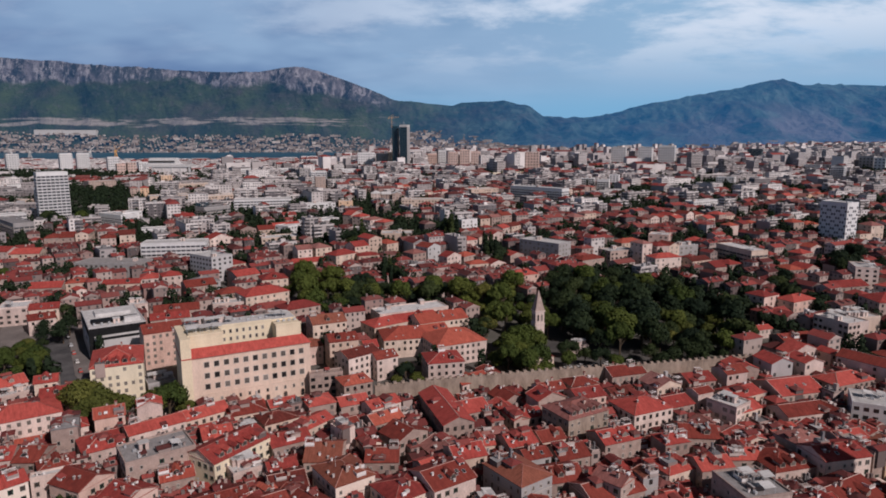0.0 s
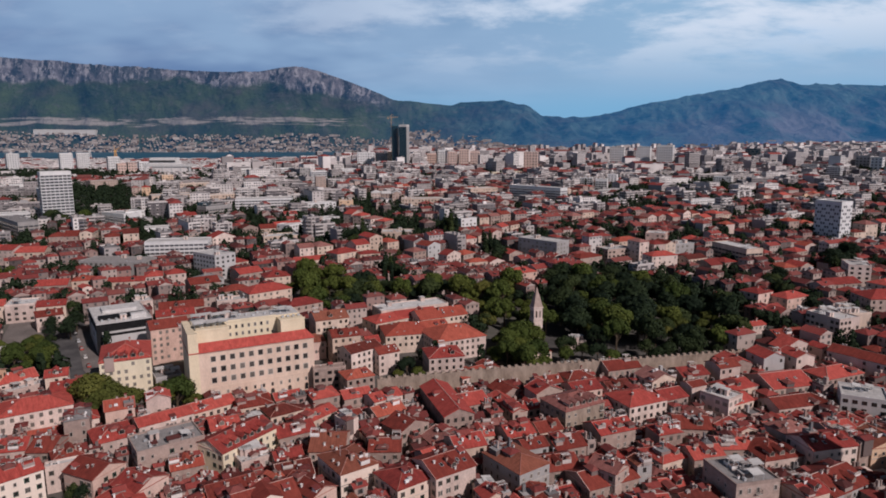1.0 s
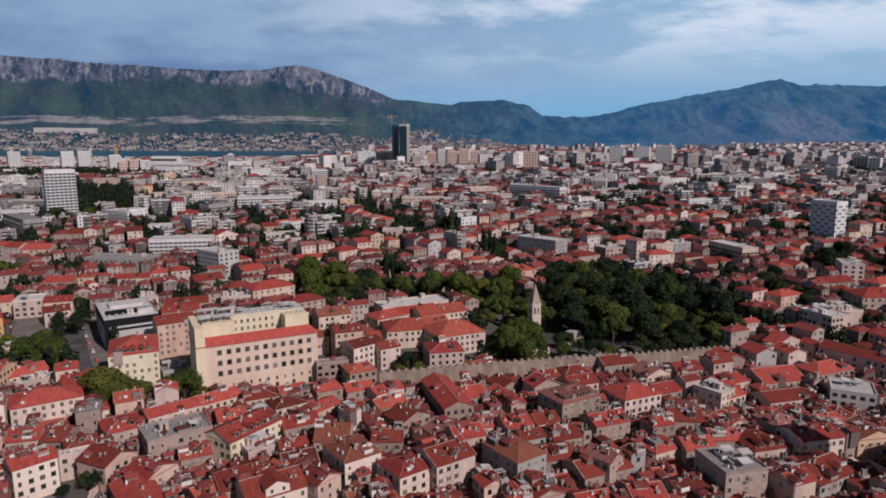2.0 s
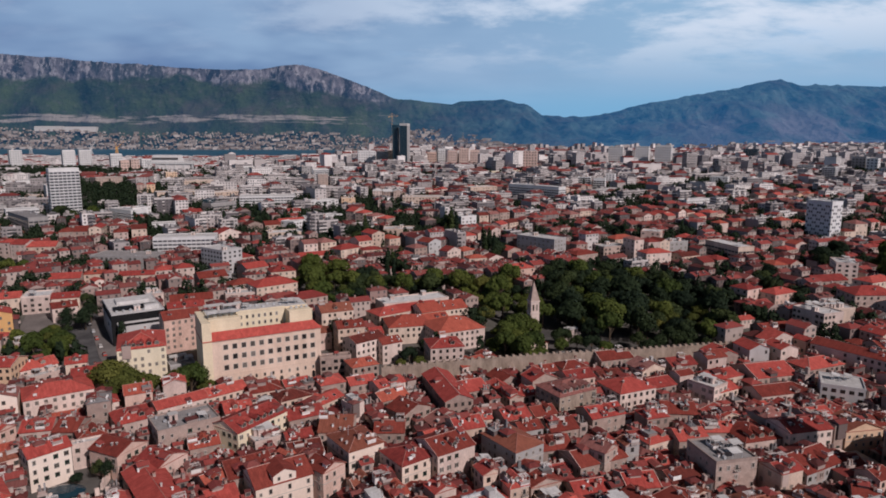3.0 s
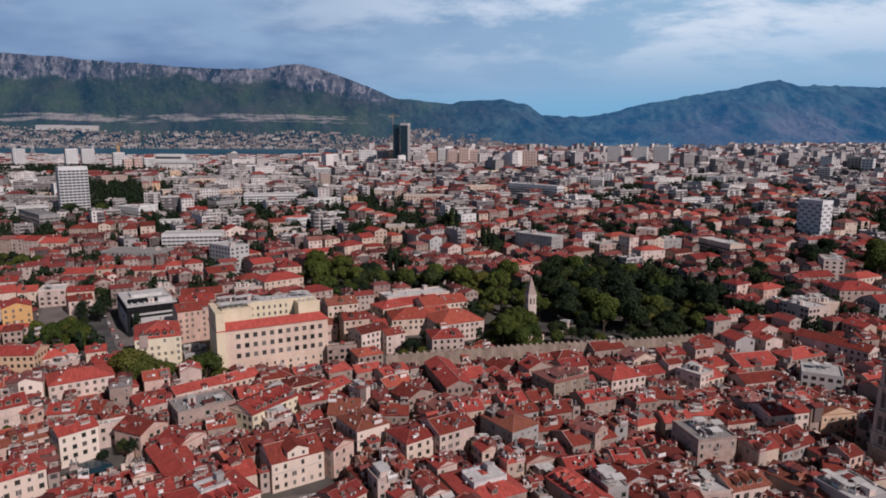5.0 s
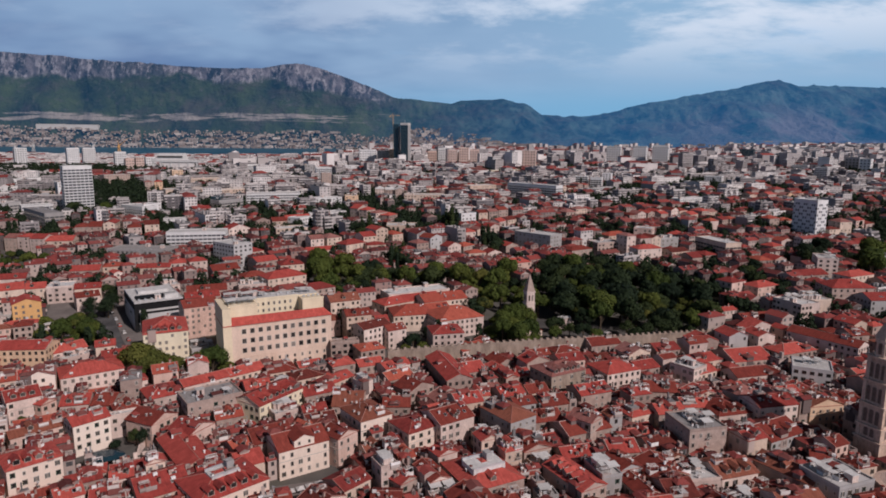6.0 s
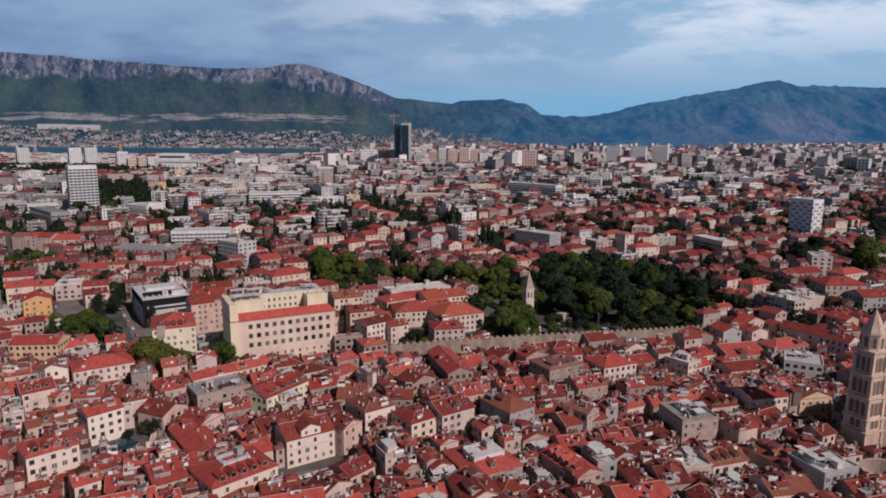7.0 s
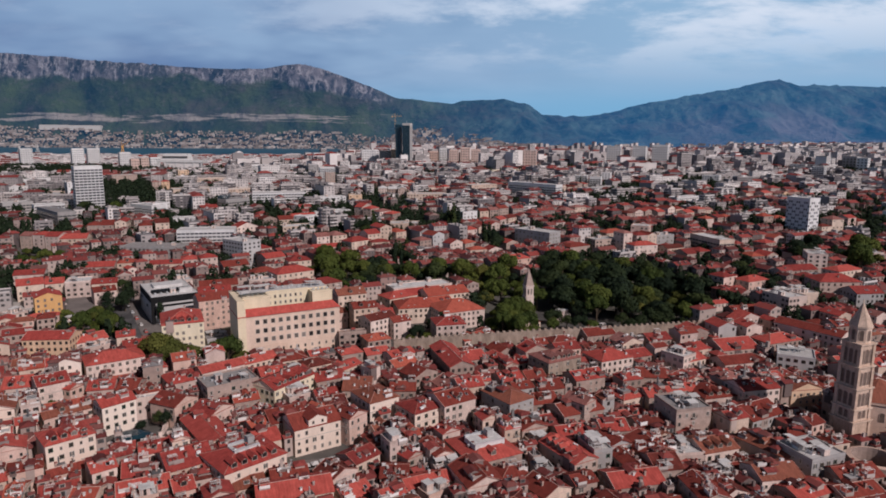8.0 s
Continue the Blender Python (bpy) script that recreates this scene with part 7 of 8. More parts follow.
def roof_bits():
    """Tanks, vents, hatches, dishes and washing terraces on the old roofs."""
    m, attics = Mass(), Mass()
    rnd = random.Random(8)
    for x, y, z, a, q in ROOF_BITS:
        c, s = math.cos(a), math.sin(a)

        def at(px, py, pz):
            return (x + px * c - py * s, y + px * s + py * c, z + pz)

        if q > 0.86 and y < wall_line(x):
            attics.building(x, y, z - 0.6, rnd.uniform(2.2, 3.6), rnd.uniform(2.4, 4.0), rnd.uniform(1.2, 2.0), a + rnd.choice((0, math.pi / 2)), rnd.random() < 0.8, rnd, 0)
        elif q < 0.30:
            # a plastered stack with a cap
            m.block(at, -0.3, -0.25, -0.5, 0.3, 0.25, 0.9 + q, 0)
            m.block(at, -0.38, -0.33, 0.9 + q, 0.38, 0.33, 1.02 + q, 1)
        elif q < 0.42:
            # a roof hatch or flat light
            m.block(at, -0.5, -0.4, -0.4, 0.5, 0.4, 0.3, 1)
        elif q < 0.52:
            # a water tank on its stand
            for sx in (-0.5, 0.4):
                m.block(at, sx, -0.35, -0.5, sx + 0.1, 0.35, 0.5, 0)
            m.block(at, -0.6, -0.4, 0.5, 0.6, 0.4, 1.2, 1)
        elif q < 0.64:
            # a small sunk terrace with its parapet and a pergola
            m.block(at, -1.5, -1.1, -0.8, 1.5, 1.1, 0.25, 1)
            m.block(at, -1.5, -1.1, 0.25, 1.5, -1.0, 1.1, 0)
            m.block(at, -1.5, -1.0, 0.25, -1.4, 1.1, 1.1, 0)
            if q > 0.58:
                for sx in (-1.4, 1.3):
                    for sy in (-0.95, 0.95):
                        m.block(at, sx, sy, 0.25, sx + 0.1, sy + 0.1, 2.3, 1)
                for k in range(5):
                    m.block(at, -1.4, -0.95 + k * 0.48, 2.3, 1.4, -0.85 + k * 0.48, 2.4, 1)
        elif q < 0.74:
            # a low tiled lean-to dormer
            m.block(at, -0.9, -0.9, -0.9, 0.9, 0.9, 0.7, 0)
            m.quad(at(-1.05, -1.05, 0.72), at(1.05, -1.05, 0.72), at(1.05, 1.2, 1.25), at(-1.05, 1.2, 1.25), 2)
            m.quad(at(-0.55, -0.93, -0.1), at(0.55, -0.93, -0.1), at(0.55, -0.93, 0.55), at(-0.55, -0.93, 0.55), 3)
        else:
            # a dish on its pole
            m.block(at, -0.05, -0.05, -0.5, 0.05, 0.05, 1.2, 0)
            ring = [(0.42 * math.cos(t), 0.42 * math.sin(t)) for t in np.linspace(0, 6.283, 9)[:-1]]
            k = len(m.v)
            m.v += [at(px, -0.12, 1.2 + pz) for px, pz in ring] + [at(0, 0.06, 1.2)]
            for i in range(8):
                m.f.append((k + i, k + (i + 1) % 8, k + 8))
                m.m.append(1)
    m.done("roof_clutter", "small tanks, hatches, dishes and terraces on the roofs", [CLUTTER, CLUTTER, FAR_ROOF, FAR_GLASS], "roof clutter")
    attics.done("attic_rooms", "small tiled attic rooms built onto the old roofs", [FAR_WALL, FAR_ROOF, FAR_FLAT, FAR_GLASS], "attics")


roof_bits()


# ---- trees ----
def crown_mesh(name, rnd, blobs, leaf, n, mat):
    """Many small leaf sheets laid like shingles over a cluster of uneven blobs."""
    v, f = [], []
    total = sum(b[3] ** 2 for b in blobs)
    for bx, by, bz, r in blobs:
        for _ in range(int(n * r * r / total)):
            d = Vector((rnd.gauss(0, 1), rnd.gauss(0, 1), rnd.gauss(0.3, 0.9))).normalized()
            bump = 1 + 0.22 * noise.noise(d * 2.3 + Vector((bx, by, bz)))
            p = Vector((bx, by, bz)) + d * r * bump * rnd.choice((0.72, 0.88, 0.97, 1.0, 1.08, 1.14))
            u = d.cross(Vector((rnd.uniform(-1, 1), rnd.uniform(-1, 1), rnd.uniform(-1, 1)))).normalized()
            w = (d + u.cross(d) * rnd.uniform(-0.75, 0.75)).cross(u).normalized()
            s = leaf * rnd.uniform(0.6, 1.3)
            k = len(v)
            v += [tuple(p - u * s - w * s * 0.5), tuple(p + u * s * rnd.uniform(0.7, 1.1) - w * s * 0.4 + d * s * 0.15), tuple(p + w * s * 1.3)]
            f.append((k, k + 1, k + 2))
    return mesh_of(name, v, f, [mat])


def trunk_mesh(name, rnd, h, r, blobs):
    s = Shape()
    s.beam((0, 0, -1), (rnd.uniform(-0.2, 0.2), rnd.uniform(-0.2, 0.2), h), r, 0, r * 0.55)
    for bx, by, bz, br in blobs[:6]:
        s.beam((0, 0, h * rnd.uniform(0.55, 0.95)), (bx * 0.8, by * 0.8, bz), r * 0.45, 0, r * 0.12)
    return s.mesh(name, [BARK])


def tree_model(kind, seed, h, spread, mat, n=2600, leaf=0.40):
    rnd = random.Random(seed)
    blobs = []
    if kind == "cypress":
        for k in range(9):
            t = k / 8
            r = spread * (0.35 + 1.3 * t * (1 - t) + 0.15 * (1 - t))
            blobs.append((rnd.uniform(-0.2, 0.2), rnd.uniform(-0.2, 0.2), 1.2 + t * (h - 1.5), r * 0.8))
    else:
        for k in range(17):
            a, q = rnd.uniform(0, 6.283), math.sqrt(rnd.random())
            rise = math.sqrt(1 - 0.85 * q * q)
            blobs.append((math.cos(a) * q * spread * 0.75, math.sin(a) * q * spread * 0.75, h * (0.36 + 0.46 * rise * rnd.uniform(0.8, 1.06)), spread * rnd.uniform(0.24, 0.44)))
    tree = new("cypress_tree" if kind == "cypress" else "tree", trunk_mesh("trunk", rnd, h * 0.55, 0.28 if kind != "cypress" else 0.18, blobs))
    part("crown", crown_mesh("crown", rnd, blobs, leaf, n, LEAF[mat]), tree)
    words = {"dark": "broad evergreen tree with dark green crown", "mid": "leafy tree with fresh green crown", "olive": "tree with yellowish olive green crown"}
    return tagged(tree, "slim dark green cypress" if kind == "cypress" else words[mat], "tree", "park trees")


MODELS = {
    "dark": [tree_model("broad", 1, 13, 5.2, "dark"), tree_model("broad", 2, 11, 4.6, "dark"), tree_model("broad", 3, 14, 5.8, "dark", 1800)],
    "mid": [tree_model("broad", 4, 12, 5.0, "mid"), tree_model("broad", 5, 10, 4.4, "mid")],
    "olive": [tree_model("broad", 6, 11, 4.8, "olive")],
    "cypress": [tree_model("cypress", 7, 14, 1.9, "dark", 900)],
}
USED = set()
TREES = []


def plant(kind, x, y, size, rnd):
    if 291 < y < 324 and abs(x - 48.8) < 3.3:  # the forecourt of the church tower stays open
        return
    model = rnd.choice(MODELS[kind])
    m = pose(x, y, ground_z(x, y) - 0.2, 0, 0, rnd.uniform(0, 360)) @ Matrix.Diagonal((size, size, size * rnd.uniform(0.85, 1.1), 1))
    if model.name not in USED:
        USED.add(model.name)
        model.matrix_basis = m
    else:
        copy_thing(model, m)
    TREES.append((x, y, size * 4))


def grove(poly, spacing, kinds, seed, size=1.0):
    rnd = random.Random(seed)
    xs, ys = [p[0] for p in poly], [p[1] for p in poly]
    y = min(ys)
    while y < max(ys):
        x = min(xs)
        while x < max(xs):
            px, py = x + rnd.uniform(-0.4, 0.4) * spacing, y + rnd.uniform(-0.4, 0.4) * spacing
            if inside((px, py), poly) and not overlaps(px, py, 4, 4, 0):
                plant(rnd.choice(kinds), px, py, size * rnd.uniform(0.68, 1.3), rnd)
            x += spacing
        y += spacing * 0.9


DARK, MIXED, FRESH = ["dark"] * 7 + ["mid", "mid", "olive"], ["dark", "dark", "mid", "mid", "olive"], ["mid", "mid", "olive", "dark"]
PARK = [(66.5, 407.0), (93.9, 421.0), (136.0, 401.0), (157.1, 377.0), (170.5, 330.5), (143.2, 305.5), (114.4, 299.2), (66.9, 303.0), (56.6, 327.9)]
GROVES = [
    (PARK, 9.9, DARK, 1, 1.12),
    ([(61.4, 300.5), (99.0, 299.2), (138.7, 304.3), (148.6, 296.7), (118.9, 287.9), (69.3, 281.6)], 8.8, DARK, 21, 0.85),
    ([(22.4, 300.4), (30.5, 321.6), (45.4, 319.8), (53.2, 300.0), (32.4, 288.0)], 7.7, ["mid", "mid", "mid", "olive"], 2.2, 0.82),
    ([(-23.0, 392.0), (2.9, 408.7), (42.6, 396.9), (54.6, 365.2), (50.5, 344.6), (23.8, 344.6), (4.0, 374.9)], 9.9, MIXED, 3, 0.9),
    ([(-104.5, 431.3), (-63.8, 420.1), (-32.0, 410.9), (-35.2, 369.8), (-71.6, 362.0), (-96.4, 390.0)], 11.0, FRESH, 4, 0.95),
    ([(-27.3, 280.3), (-10.9, 289.9), (-7.5, 267.7), (-20.4, 263.3)], 7.7, FRESH, 6, 0.55),
    ([(-223.8, 291.7), (-205.0, 314.4), (-190.2, 303.0), (-175.3, 279.1), (-196.8, 272.4)], 6.1, ["mid", "mid", "olive", "dark"], 7.7, 0.62),
    ([(224, 449), (240, 464), (250, 458), (232, 440)], 8.0, ["dark"], 8.8, 1.15),
    ([(279.3, 470.7), (309.0, 492.1), (277.3, 432.9), (259.5, 424.0)], 9.9, ["dark"], 9.9, 1.1),
    ([(315.0, 453.0), (362.5, 493.4), (318.9, 417.7), (288.2, 400.1)], 9.9, MIXED, 10, 1.1),
    ([(213.6, 414.0), (225.8, 422.8), (203.0, 368.6), (191.6, 362.3)], 7.7, ["dark"], 12.1, 1.1),
    ([(-222.8, 364.8), (-208.0, 364.8), (-188.2, 321.9), (-198.1, 321.9)], 8.8, ["dark"], 13.2, 0.8),
    ([(-355.6, 471.9), (-299.1, 454.3), (-277.3, 408.9), (-311.0, 407.7)], 12.1, MIXED, 13, 0.6),
    ([(-81.2, 562.7), (-67.3, 564.0), (-59.4, 480.8), (-69.3, 470.7)], 8.8, ["dark", "cypress"], 15.4, 1.1),
    ([(29.7, 528.7), (50.5, 506.0), (46.5, 464.4), (30.7, 463.1)], 9.9, ["dark", "cypress"], 16.5, 1.1),
    ([(-41.6, 461.9), (-32.7, 471.9), (-28.7, 424.0), (-38.6, 415.2)], 7.7, ["dark", "cypress"], 17.6, 1.0),
    ([(-0.6, 594.2), (13.9, 613.1), (11.9, 516.1), (1.7, 516.1)], 8.8, ["cypress", "dark"], 18.7, 1.2),
]
GROVES.append(([(15.8, 327.0), (59.4, 327.0), (62.4, 348.4), (21.8, 352.2)], 9.4, MIXED, 22, 0.85))
GROVES.append(([(-64, 360), (-52, 402), (4, 398), (14, 372), (-8, 366), (-30, 378)], 10.5, ["mid", "olive", "dark", "dark"], 23, 0.75))
for g in GROVES:
    grove(*g)
rng_tree = random.Random(77)
for x, y, s, k in ((-191, 300, 0.6, "dark"), (-197, 312, 0.65, "dark"), (-185, 290, 0.55, "mid"), (-203, 323, 0.7, "dark"), (-181, 281, 0.5, "mid"), (-209, 334, 0.75, "dark"), (-215, 344, 0.8, "dark"), (24, 290, 0.8, "mid"), (29, 283, 0.8, "mid"), (34, 290, 0.85, "olive"), (30, 297, 0.8, "mid"), (36, 281, 0.7, "mid"), (-352, 618, 1.0, "dark"), (-362, 622, 1.1, "dark"), (-371, 627, 1.15, "dark"), (-344, 626, 1.0, "mid"), (-380, 633, 1.1, "dark"), (41, 310, 0.85, "mid"), (44.6, 304, 0.8, "olive"), (36, 306, 0.9, "mid"), (39.5, 299, 0.85, "mid"), (40, 272, 0.72, "mid"), (45, 277, 0.78, "mid"), (43, 286, 0.8, "mid"), (37, 278, 0.8, "mid"), (51, 271.5, 0.5, "olive"), (-137.7, 237.5, 1.6, "olive"), (-129.7, 235.0, 1.6, "olive"), (-122.8, 236.2, 1.25, "olive"), (-133.7, 228.7, 1.0, "olive"), (-110.9, 237.5, 1.25, "olive"), (-105.0, 238.7, 1.0, "mid"), (-100.0, 242.5, 0.85, "olive"), (57.4, 290.4, 0.7, "mid"), (65.4, 292.9, 0.75, "dark"), (72.3, 290.4, 0.7, "dark"), (51.5, 294.2, 0.7, "mid"), (59.4, 300.5, 0.8, "dark"), (35.7, 285.4, 0.7, "mid"), (43.6, 287.9, 0.75, "mid"), (-115.9, 170.7, 0.5, "dark"), (-107.0, 174.5, 0.55, "dark"),
                   (-110.9, 175.7, 0.5, "dark"), (-163.4, 182.0, 0.45, "dark"), (-170.4, 183.3, 0.45, "dark"), (-158.5, 187.1, 0.4, "mid")):
    plant(k, x, y, s, rng_tree)


# ---- the wide town, past counting ----
OPEN_GROUND = [
    [(-213.9, 281.6), (-176.3, 281.6), (-208.0, 361.0), (-252.6, 366.1)],
    [(-144.6, 228.7), (-99.0, 233.7), (-120.8, 316.9), (-154.5, 320.7), (-162.4, 279.1)],
    [(-249.6, 286.6), (-232.7, 291.7), (-259.5, 340.8), (-282.3, 340.8)],
]
GREEN_ZONES = [g[0] for g in GROVES] + KEEP_FREE + [OPEN_GROUND[0], OPEN_GROUND[1], OPEN_GROUND[2], [(17.8, 291.7), (63.4, 291.7), (67.3, 354.7), (15.8, 354.7)]]
WOODS = [
    [(-731.9, 1035.4), (-734.9, 1174.0), (-1139.0, 1877.4), (-1386.6, 2028.7)],
    [(-417.0, 552.6), (-400.1, 565.2), (-451.6, 653.5), (-492.2, 668.6)],
    [(-390.2, 592.9), (-374.4, 610.6), (-419.9, 696.3), (-443.7, 686.2)],
    [(-411.0, 654.7), (-392.2, 667.3), (-447.7, 773.2), (-468.5, 756.8)],
    [(-280.3, 614.4), (-262.5, 621.9), (-299.1, 719.0), (-318.9, 708.9)],
    [(-83.2, 586.6), (-16.8, 604.3), (-13.9, 831.2), (-100.0, 858.9)],
    [(119.8, 497.1), (151.5, 506.0), (171.3, 594.2), (138.7, 586.6)],
    [(273.4, 630.8), (324.9, 639.6), (354.6, 706.4), (298.1, 695.0)],
    [(-141.6, 974.9), (-101.8, 864.0), (-44.2, 672.4), (25.4, 688.7), (21.6, 586.6), (-55.9, 584.1), (-101.4, 731.6)],
    [(223.8, 788.3), (309.0, 764.4), (306.0, 703.9), (207.0, 698.8)],
    [(-401.1, 768.2), (-351.6, 818.6), (-312.0, 698.8), (-351.6, 648.4)],
    [(163.4, 705.1), (188.2, 758.1), (148.6, 571.5), (134.7, 557.7)],
    [(-1287.5, 1902.6), (-970.6, 1902.6), (-554.6, 894.2), (-584.3, 793.4), (-752.7, 1045.5)],
    [(-891.4, 1373.2), (-732.9, 1423.6), (-673.5, 1221.9), (-792.3, 1146.3)],
    [(633.9, 919.4), (827.0, 1348.0), (970.6, 1373.2), (891.4, 1020.3), (713.1, 818.6)],
    [(376.4, 717.7), (515.0, 818.6), (554.6, 717.7), (416.0, 616.9)],
    [(-416.0, 717.7), (-297.1, 717.7), (-277.3, 642.1), (-396.2, 616.9)],
    [(-554.6, 793.4), (-396.2, 818.6), (-376.4, 717.7), (-515.0, 667.3)],
    [(-326.8, 969.8), (-208.0, 1020.3), (-198.1, 919.4), (-297.1, 881.6)],
    [(-416.0, 541.3), (-356.6, 566.5), (-326.8, 503.4), (-386.3, 478.2)],
    [(-1238.0, 1839.6), (-891.4, 1902.6), (-614.1, 1272.4), (-752.7, 1221.9)],
]


TREE_SPOTS = []


def wide_town():
    rnd = random.Random(21)
    mats_red, mats_pale = [FAR_WALL, FAR_ROOF, FAR_FLAT, FAR_GLASS], [FAR_BLOCK, FAR_ROOF, FAR_FLAT, FAR_GLASS]
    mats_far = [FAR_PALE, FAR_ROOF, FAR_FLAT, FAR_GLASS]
    near, mid, far = Mass(), Mass(), Mass()
    pale_near, pale_mid, pale_far = Mass(), Mass(), Mass()
    table = np.array([p[:4] for p in FOOTPRINTS])
    single = 0
    y = 270.0
    while y < 4172:
        step = 11.5 + 6.5 * smooth(390, 1146, y) + 13 * smooth(1146, 2785, y)
        half = (y + 120) * 0.77
        x = -half
        while x < half:
            px, py = x + rnd.uniform(-0.3, 0.3) * step, y + rnd.uniform(-0.3, 0.3) * step
            x += step
            az = 1.27 * px / (py + 20)
            if py < 284 and -30 < px < 165:
                continue
            if any(inside((px, py), q) for q in GREEN_ZONES) or (any(inside((px, py), q) for q in WOODS) and rnd.random() < 0.6):
                continue
            z = ground_z(px, py)
            if z < -5.5 or (py > 3100 and az < -0.15):
                continue
            field = noise.noise(Vector((px * 0.006, py * 0.006, 2.0)))
            if rnd.random() < (0.15 if py < 516 else 0.27 + 0.09 * smooth(-0.1, 0.15, az) + 0.24 * smooth(-0.15, -0.45, az) * smooth(2407, 894, py)) + 0.5 * smooth(0.05, 0.4, field):
                TREE_SPOTS.append((px, py, step))
                continue
            turn = radians(25) + 0.5 * noise.noise(Vector((px * 0.003, py * 0.003, 5.0))) + rnd.choice((0, 0, math.pi / 2))
            # the west and the far east have pale blocks, the middle tiled houses
            pale = 0.10 + 0.62 * smooth(-0.15, -0.5, az) * smooth(478, 693, py) + 0.45 * smooth(491, 957, py) + 0.25 * smooth(0.45, 0.8, az) * smooth(642, 1146, py)
            if py < 478:
                pale *= 0.35
            is_pale = rnd.random() < pale + 0.3 * field
            big = 1.0 if rnd.random() < 0.8 else 1.45
            w, d = step * rnd.uniform(0.6, 1.1) * big, step * rnd.uniform(0.55, 0.9)
            if is_pale:
                h = rnd.uniform(9.5, 18) + 20 * smooth(768, 1651, py) * rnd.random() ** 3
                w *= rnd.uniform(1.0, 1.8)
                if az < -0.2 and py < 1100:
                    w, d, h = w * 1.25, d * 1.1, h * rnd.uniform(1.0, 1.35)
            else:
                h = rnd.uniform(7, 12.5)
            if py > 2029:
                h = min(h, rnd.uniform(6, 15))
            if 1461 < py < 2029 and -0.06 < az < 0.08 and rnd.random() < 0.7:
                is_pale, h = True, rnd.uniform(16, 42)
            if py > 1777 and az > 0.55 and rnd.random() < 0.55:
                is_pale, h = True, rnd.uniform(10, 26)
            if az < -0.42 and py > 970:
                h = min(h, rnd.uniform(5, 10))
            if az < -0.3 and py > 1651:
                h = min(h, rnd.uniform(7, 13))
            elif py > 1146 and rnd.random() < 0.022:
                is_pale, h, w, d = True, rnd.uniform(28, 42), 22, 16
            if overlaps(px, py, w, d, turn, 0.5, near_prints(px, py, w + d, table)):
                continue
            low = clear_height(px, py, w, d)
            if low < 4:
                continue
            h = min(h, low)
            if not is_pale and py < 400 and single < 60 and w < 22:
                # the nearest ones are told apart one by one
                single += 1
                house(px, py, w, d, h, math.degrees(turn) % 180 - (180 if math.degrees(turn) % 180 > 90 else 0), rnd.choice("ghhG"), rnd.choice("scwpsc"), rnd.choice("rrdrbk"), name="town_house", group="town houses", windows=0.9)
                continue
            pick_mass = (near, mid, far) if not is_pale else (pale_near, pale_mid, pale_far)
            k = 0 if py < 541 else (1 if py < 1398 else 2)
            pick_mass[k].building(px, py, z, w, d, h, turn, not is_pale or rnd.random() < 0.12, rnd, 3 if py < 718 else (2 if py < 1209 else (1 if py < 3037 else 0)))
        y += step * 0.92
    for m, nm, label in ((near, "tiled_houses", "crowded pale houses with red tiled roofs"), (mid, "tiled_houses", "dense quarter of red roofed houses"), (far, "tiled_houses", "far quarter of small red roofed houses")):
        m.done(nm, label, mats_red, "houses")
    for m, nm, label in ((pale_near, "flat_roofed_blocks", "pale flat roofed town blocks"), (pale_mid, "flat_roofed_blocks", "grey and white apartment blocks"), (pale_far, "flat_roofed_blocks", "far white apartment blocks on the rise")):
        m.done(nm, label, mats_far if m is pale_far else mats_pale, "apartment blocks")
    # the villages on the far shore and up the first slopes
    shore = Mass()
    for k in range(5200):
        c = rnd.uniform(-250, 1000) if k % 4 else rnd.uniform(880, 1800)
        u = rnd.random() ** 1.5 * (0.22 if c < 720 else 0.17)
        if k >= 4200:
            c = rnd.uniform(690, 940)
            u = rnd.random() * 0.5 * (1 - abs(c - 770) / 180)
        west = 1 - smooth(640, 1000, c)
        foot = 4480 * west + 3860 * (1 - west)
        depth = foot + (4870 - foot) * (u ** (0.75 * west + 1.0 * (1 - west)))
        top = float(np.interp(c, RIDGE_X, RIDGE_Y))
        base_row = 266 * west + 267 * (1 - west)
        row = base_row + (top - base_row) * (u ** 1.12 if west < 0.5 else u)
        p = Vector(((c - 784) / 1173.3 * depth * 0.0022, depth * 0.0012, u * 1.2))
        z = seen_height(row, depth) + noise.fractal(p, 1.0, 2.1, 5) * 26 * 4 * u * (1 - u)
        big = rnd.random() < 0.12
        shore.building((c - 784) / 1173.3 * depth, depth - 20, z - 1, rnd.uniform(6, 12) * (5 if big else 1), rnd.uniform(7, 10), rnd.uniform(3, 6) + (6 if big else 0), rnd.uniform(-0.6, 0.6), not big and rnd.random() < 0.6, rnd, 0)
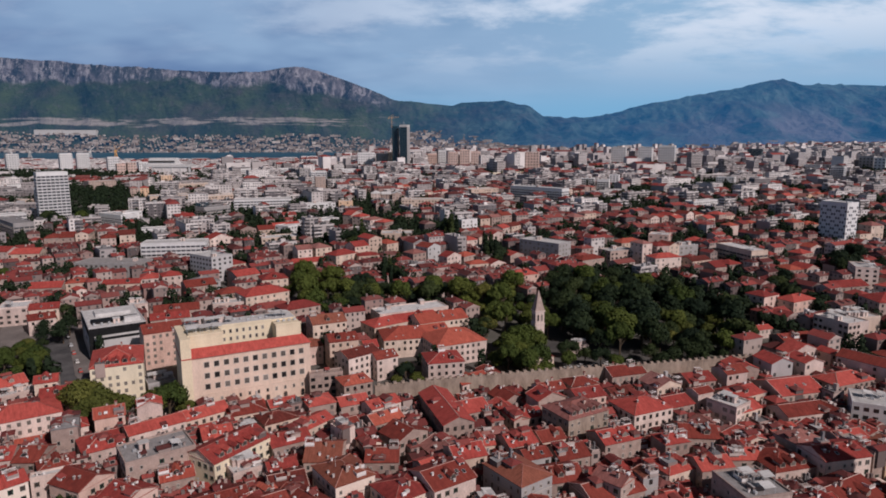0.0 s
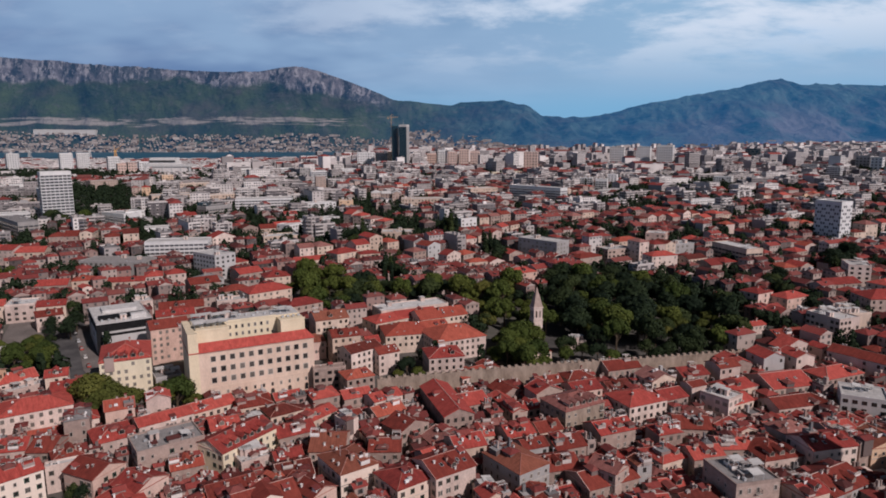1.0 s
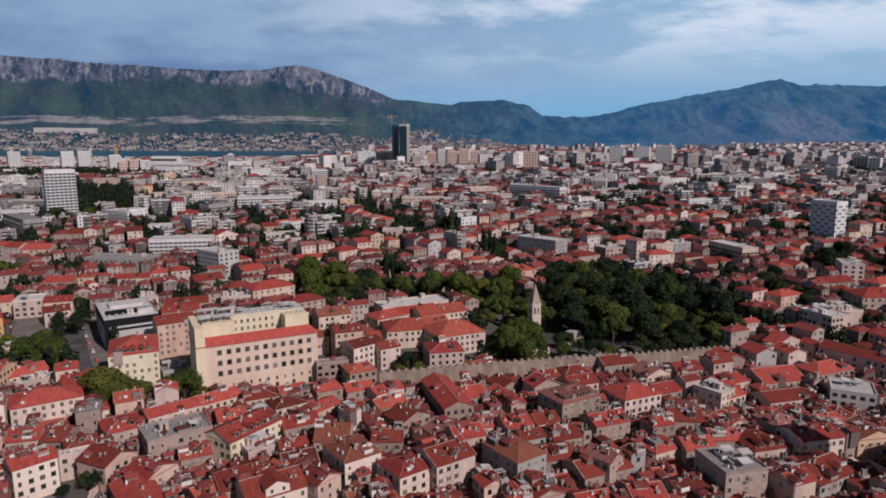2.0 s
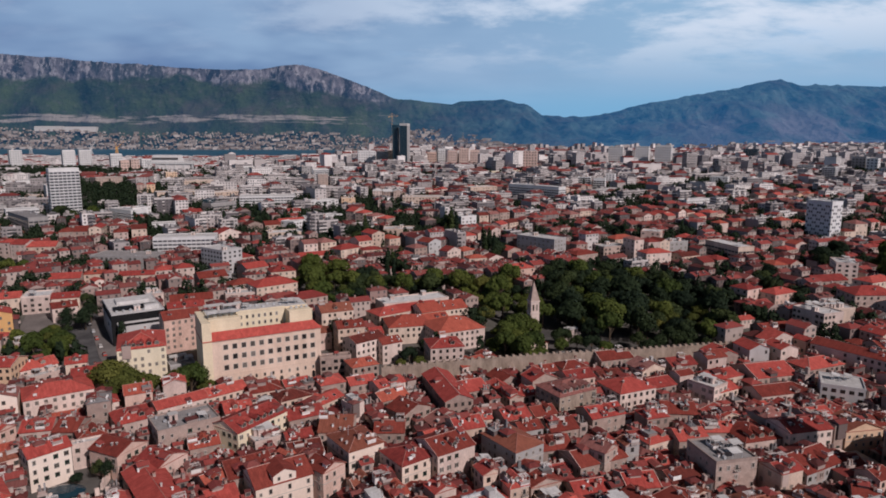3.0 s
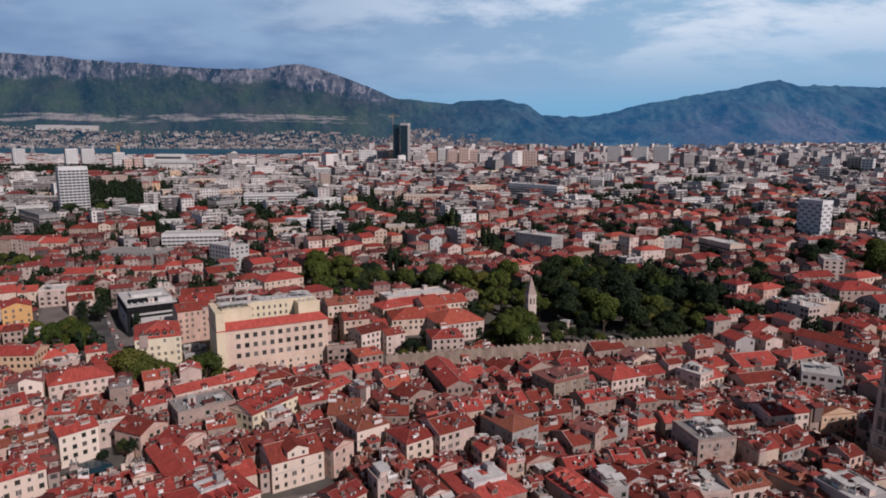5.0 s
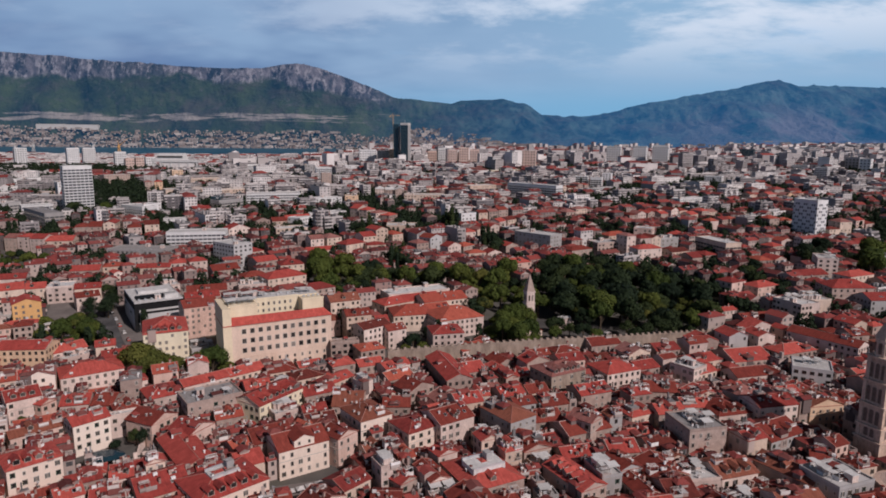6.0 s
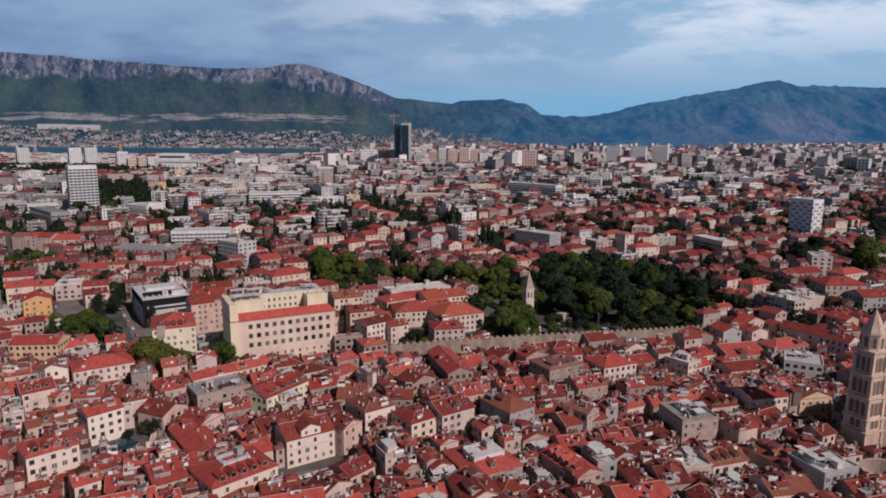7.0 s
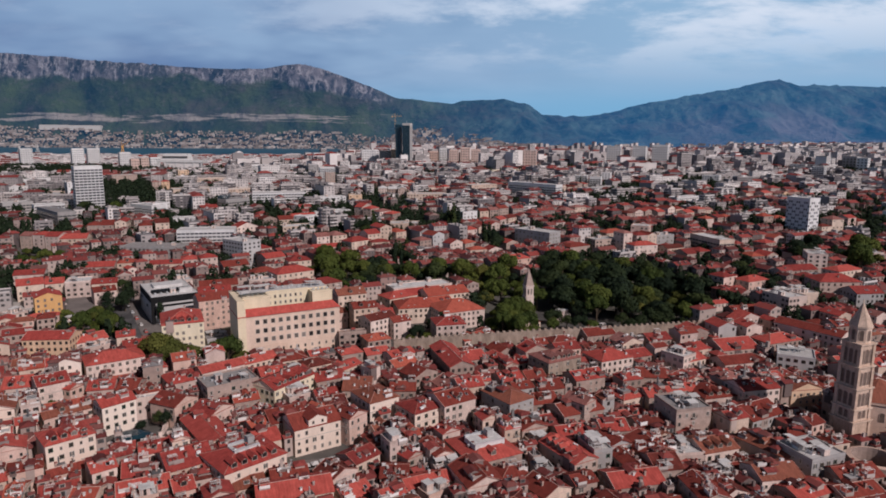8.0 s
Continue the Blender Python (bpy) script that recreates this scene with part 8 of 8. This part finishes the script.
    shore.done("shore_villages", "scattered pale houses and sheds across the bay", [VILLAGE, FAR_FADED, VILLAGE, FAR_GLASS], "houses")


wide_town()


def wide_trees():
    rnd = random.Random(31)
    v, f = [], []
    spots = [(x + rnd.uniform(-0.4, 0.4) * q, y + rnd.uniform(-0.4, 0.4) * q) for x, y, q in TREE_SPOTS for _ in range(rnd.choice((2, 3, 4, 5)))]
    for poly in WOODS:
        xs, ys = [p[0] for p in poly], [p[1] for p in poly]
        for _ in range(int((max(xs) - min(xs)) * (max(ys) - min(ys)) / 160)):
            p = (rnd.uniform(min(xs), max(xs)), rnd.uniform(min(ys), max(ys)))
            if inside(p, poly):
                spots.append(p)
    table = np.array([p[:4] for p in FOOTPRINTS])
    for x, y in spots:
        z = ground_z(x, y)
        if z < -4 or clear_height(x, y, 6, 6) < 8 or overlaps(x, y, 3, 3, 0, 0.0, near_prints(x, y, 6, table)) or (y < 284 and -30 < x < 165) or any(inside((x, y), q) for q in KEEP_FREE + OPEN_GROUND):
            continue
        tall = rnd.random() < 0.15
        r, h = (1.7, rnd.uniform(11, 16)) if tall else (rnd.uniform(2.8, 5.2), rnd.uniform(7, 12))
        for _ in range(90 if y < 642 else (32 if y < 1272 else 12)):
            d = Vector((rnd.gauss(0, 1), rnd.gauss(0, 1), rnd.gauss(0.2, 0.9))).normalized()
            q = rnd.uniform(0.75, 1.05)
            p = Vector((x + d.x * r * q, y + d.y * r * q, z + h * 0.58 + d.z * h * 0.42 * q))
            u = d.cross(Vector((rnd.uniform(-1, 1), rnd.uniform(-1, 1), rnd.uniform(-1, 1)))).normalized()
            w = d.cross(u)
            s = rnd.uniform(0.6, 1.1) * (0.9 if y < 642 else (1.2 if y < 1272 else 2.0))
            k = len(v)
            v += [tuple(p - u * s * 1.2 - w * s * 0.6), tuple(p + u * s * 1.2 - w * s * 0.5 + d * 0.3), tuple(p + w * s * 1.4)]
            f.append((k, k + 1, k + 2))
    tagged(new("town_trees", mesh_of("town_trees", v, f, [LEAF["dark"]])), "dark green trees scattered between the houses", "trees", kind="stuff")


wide_trees()
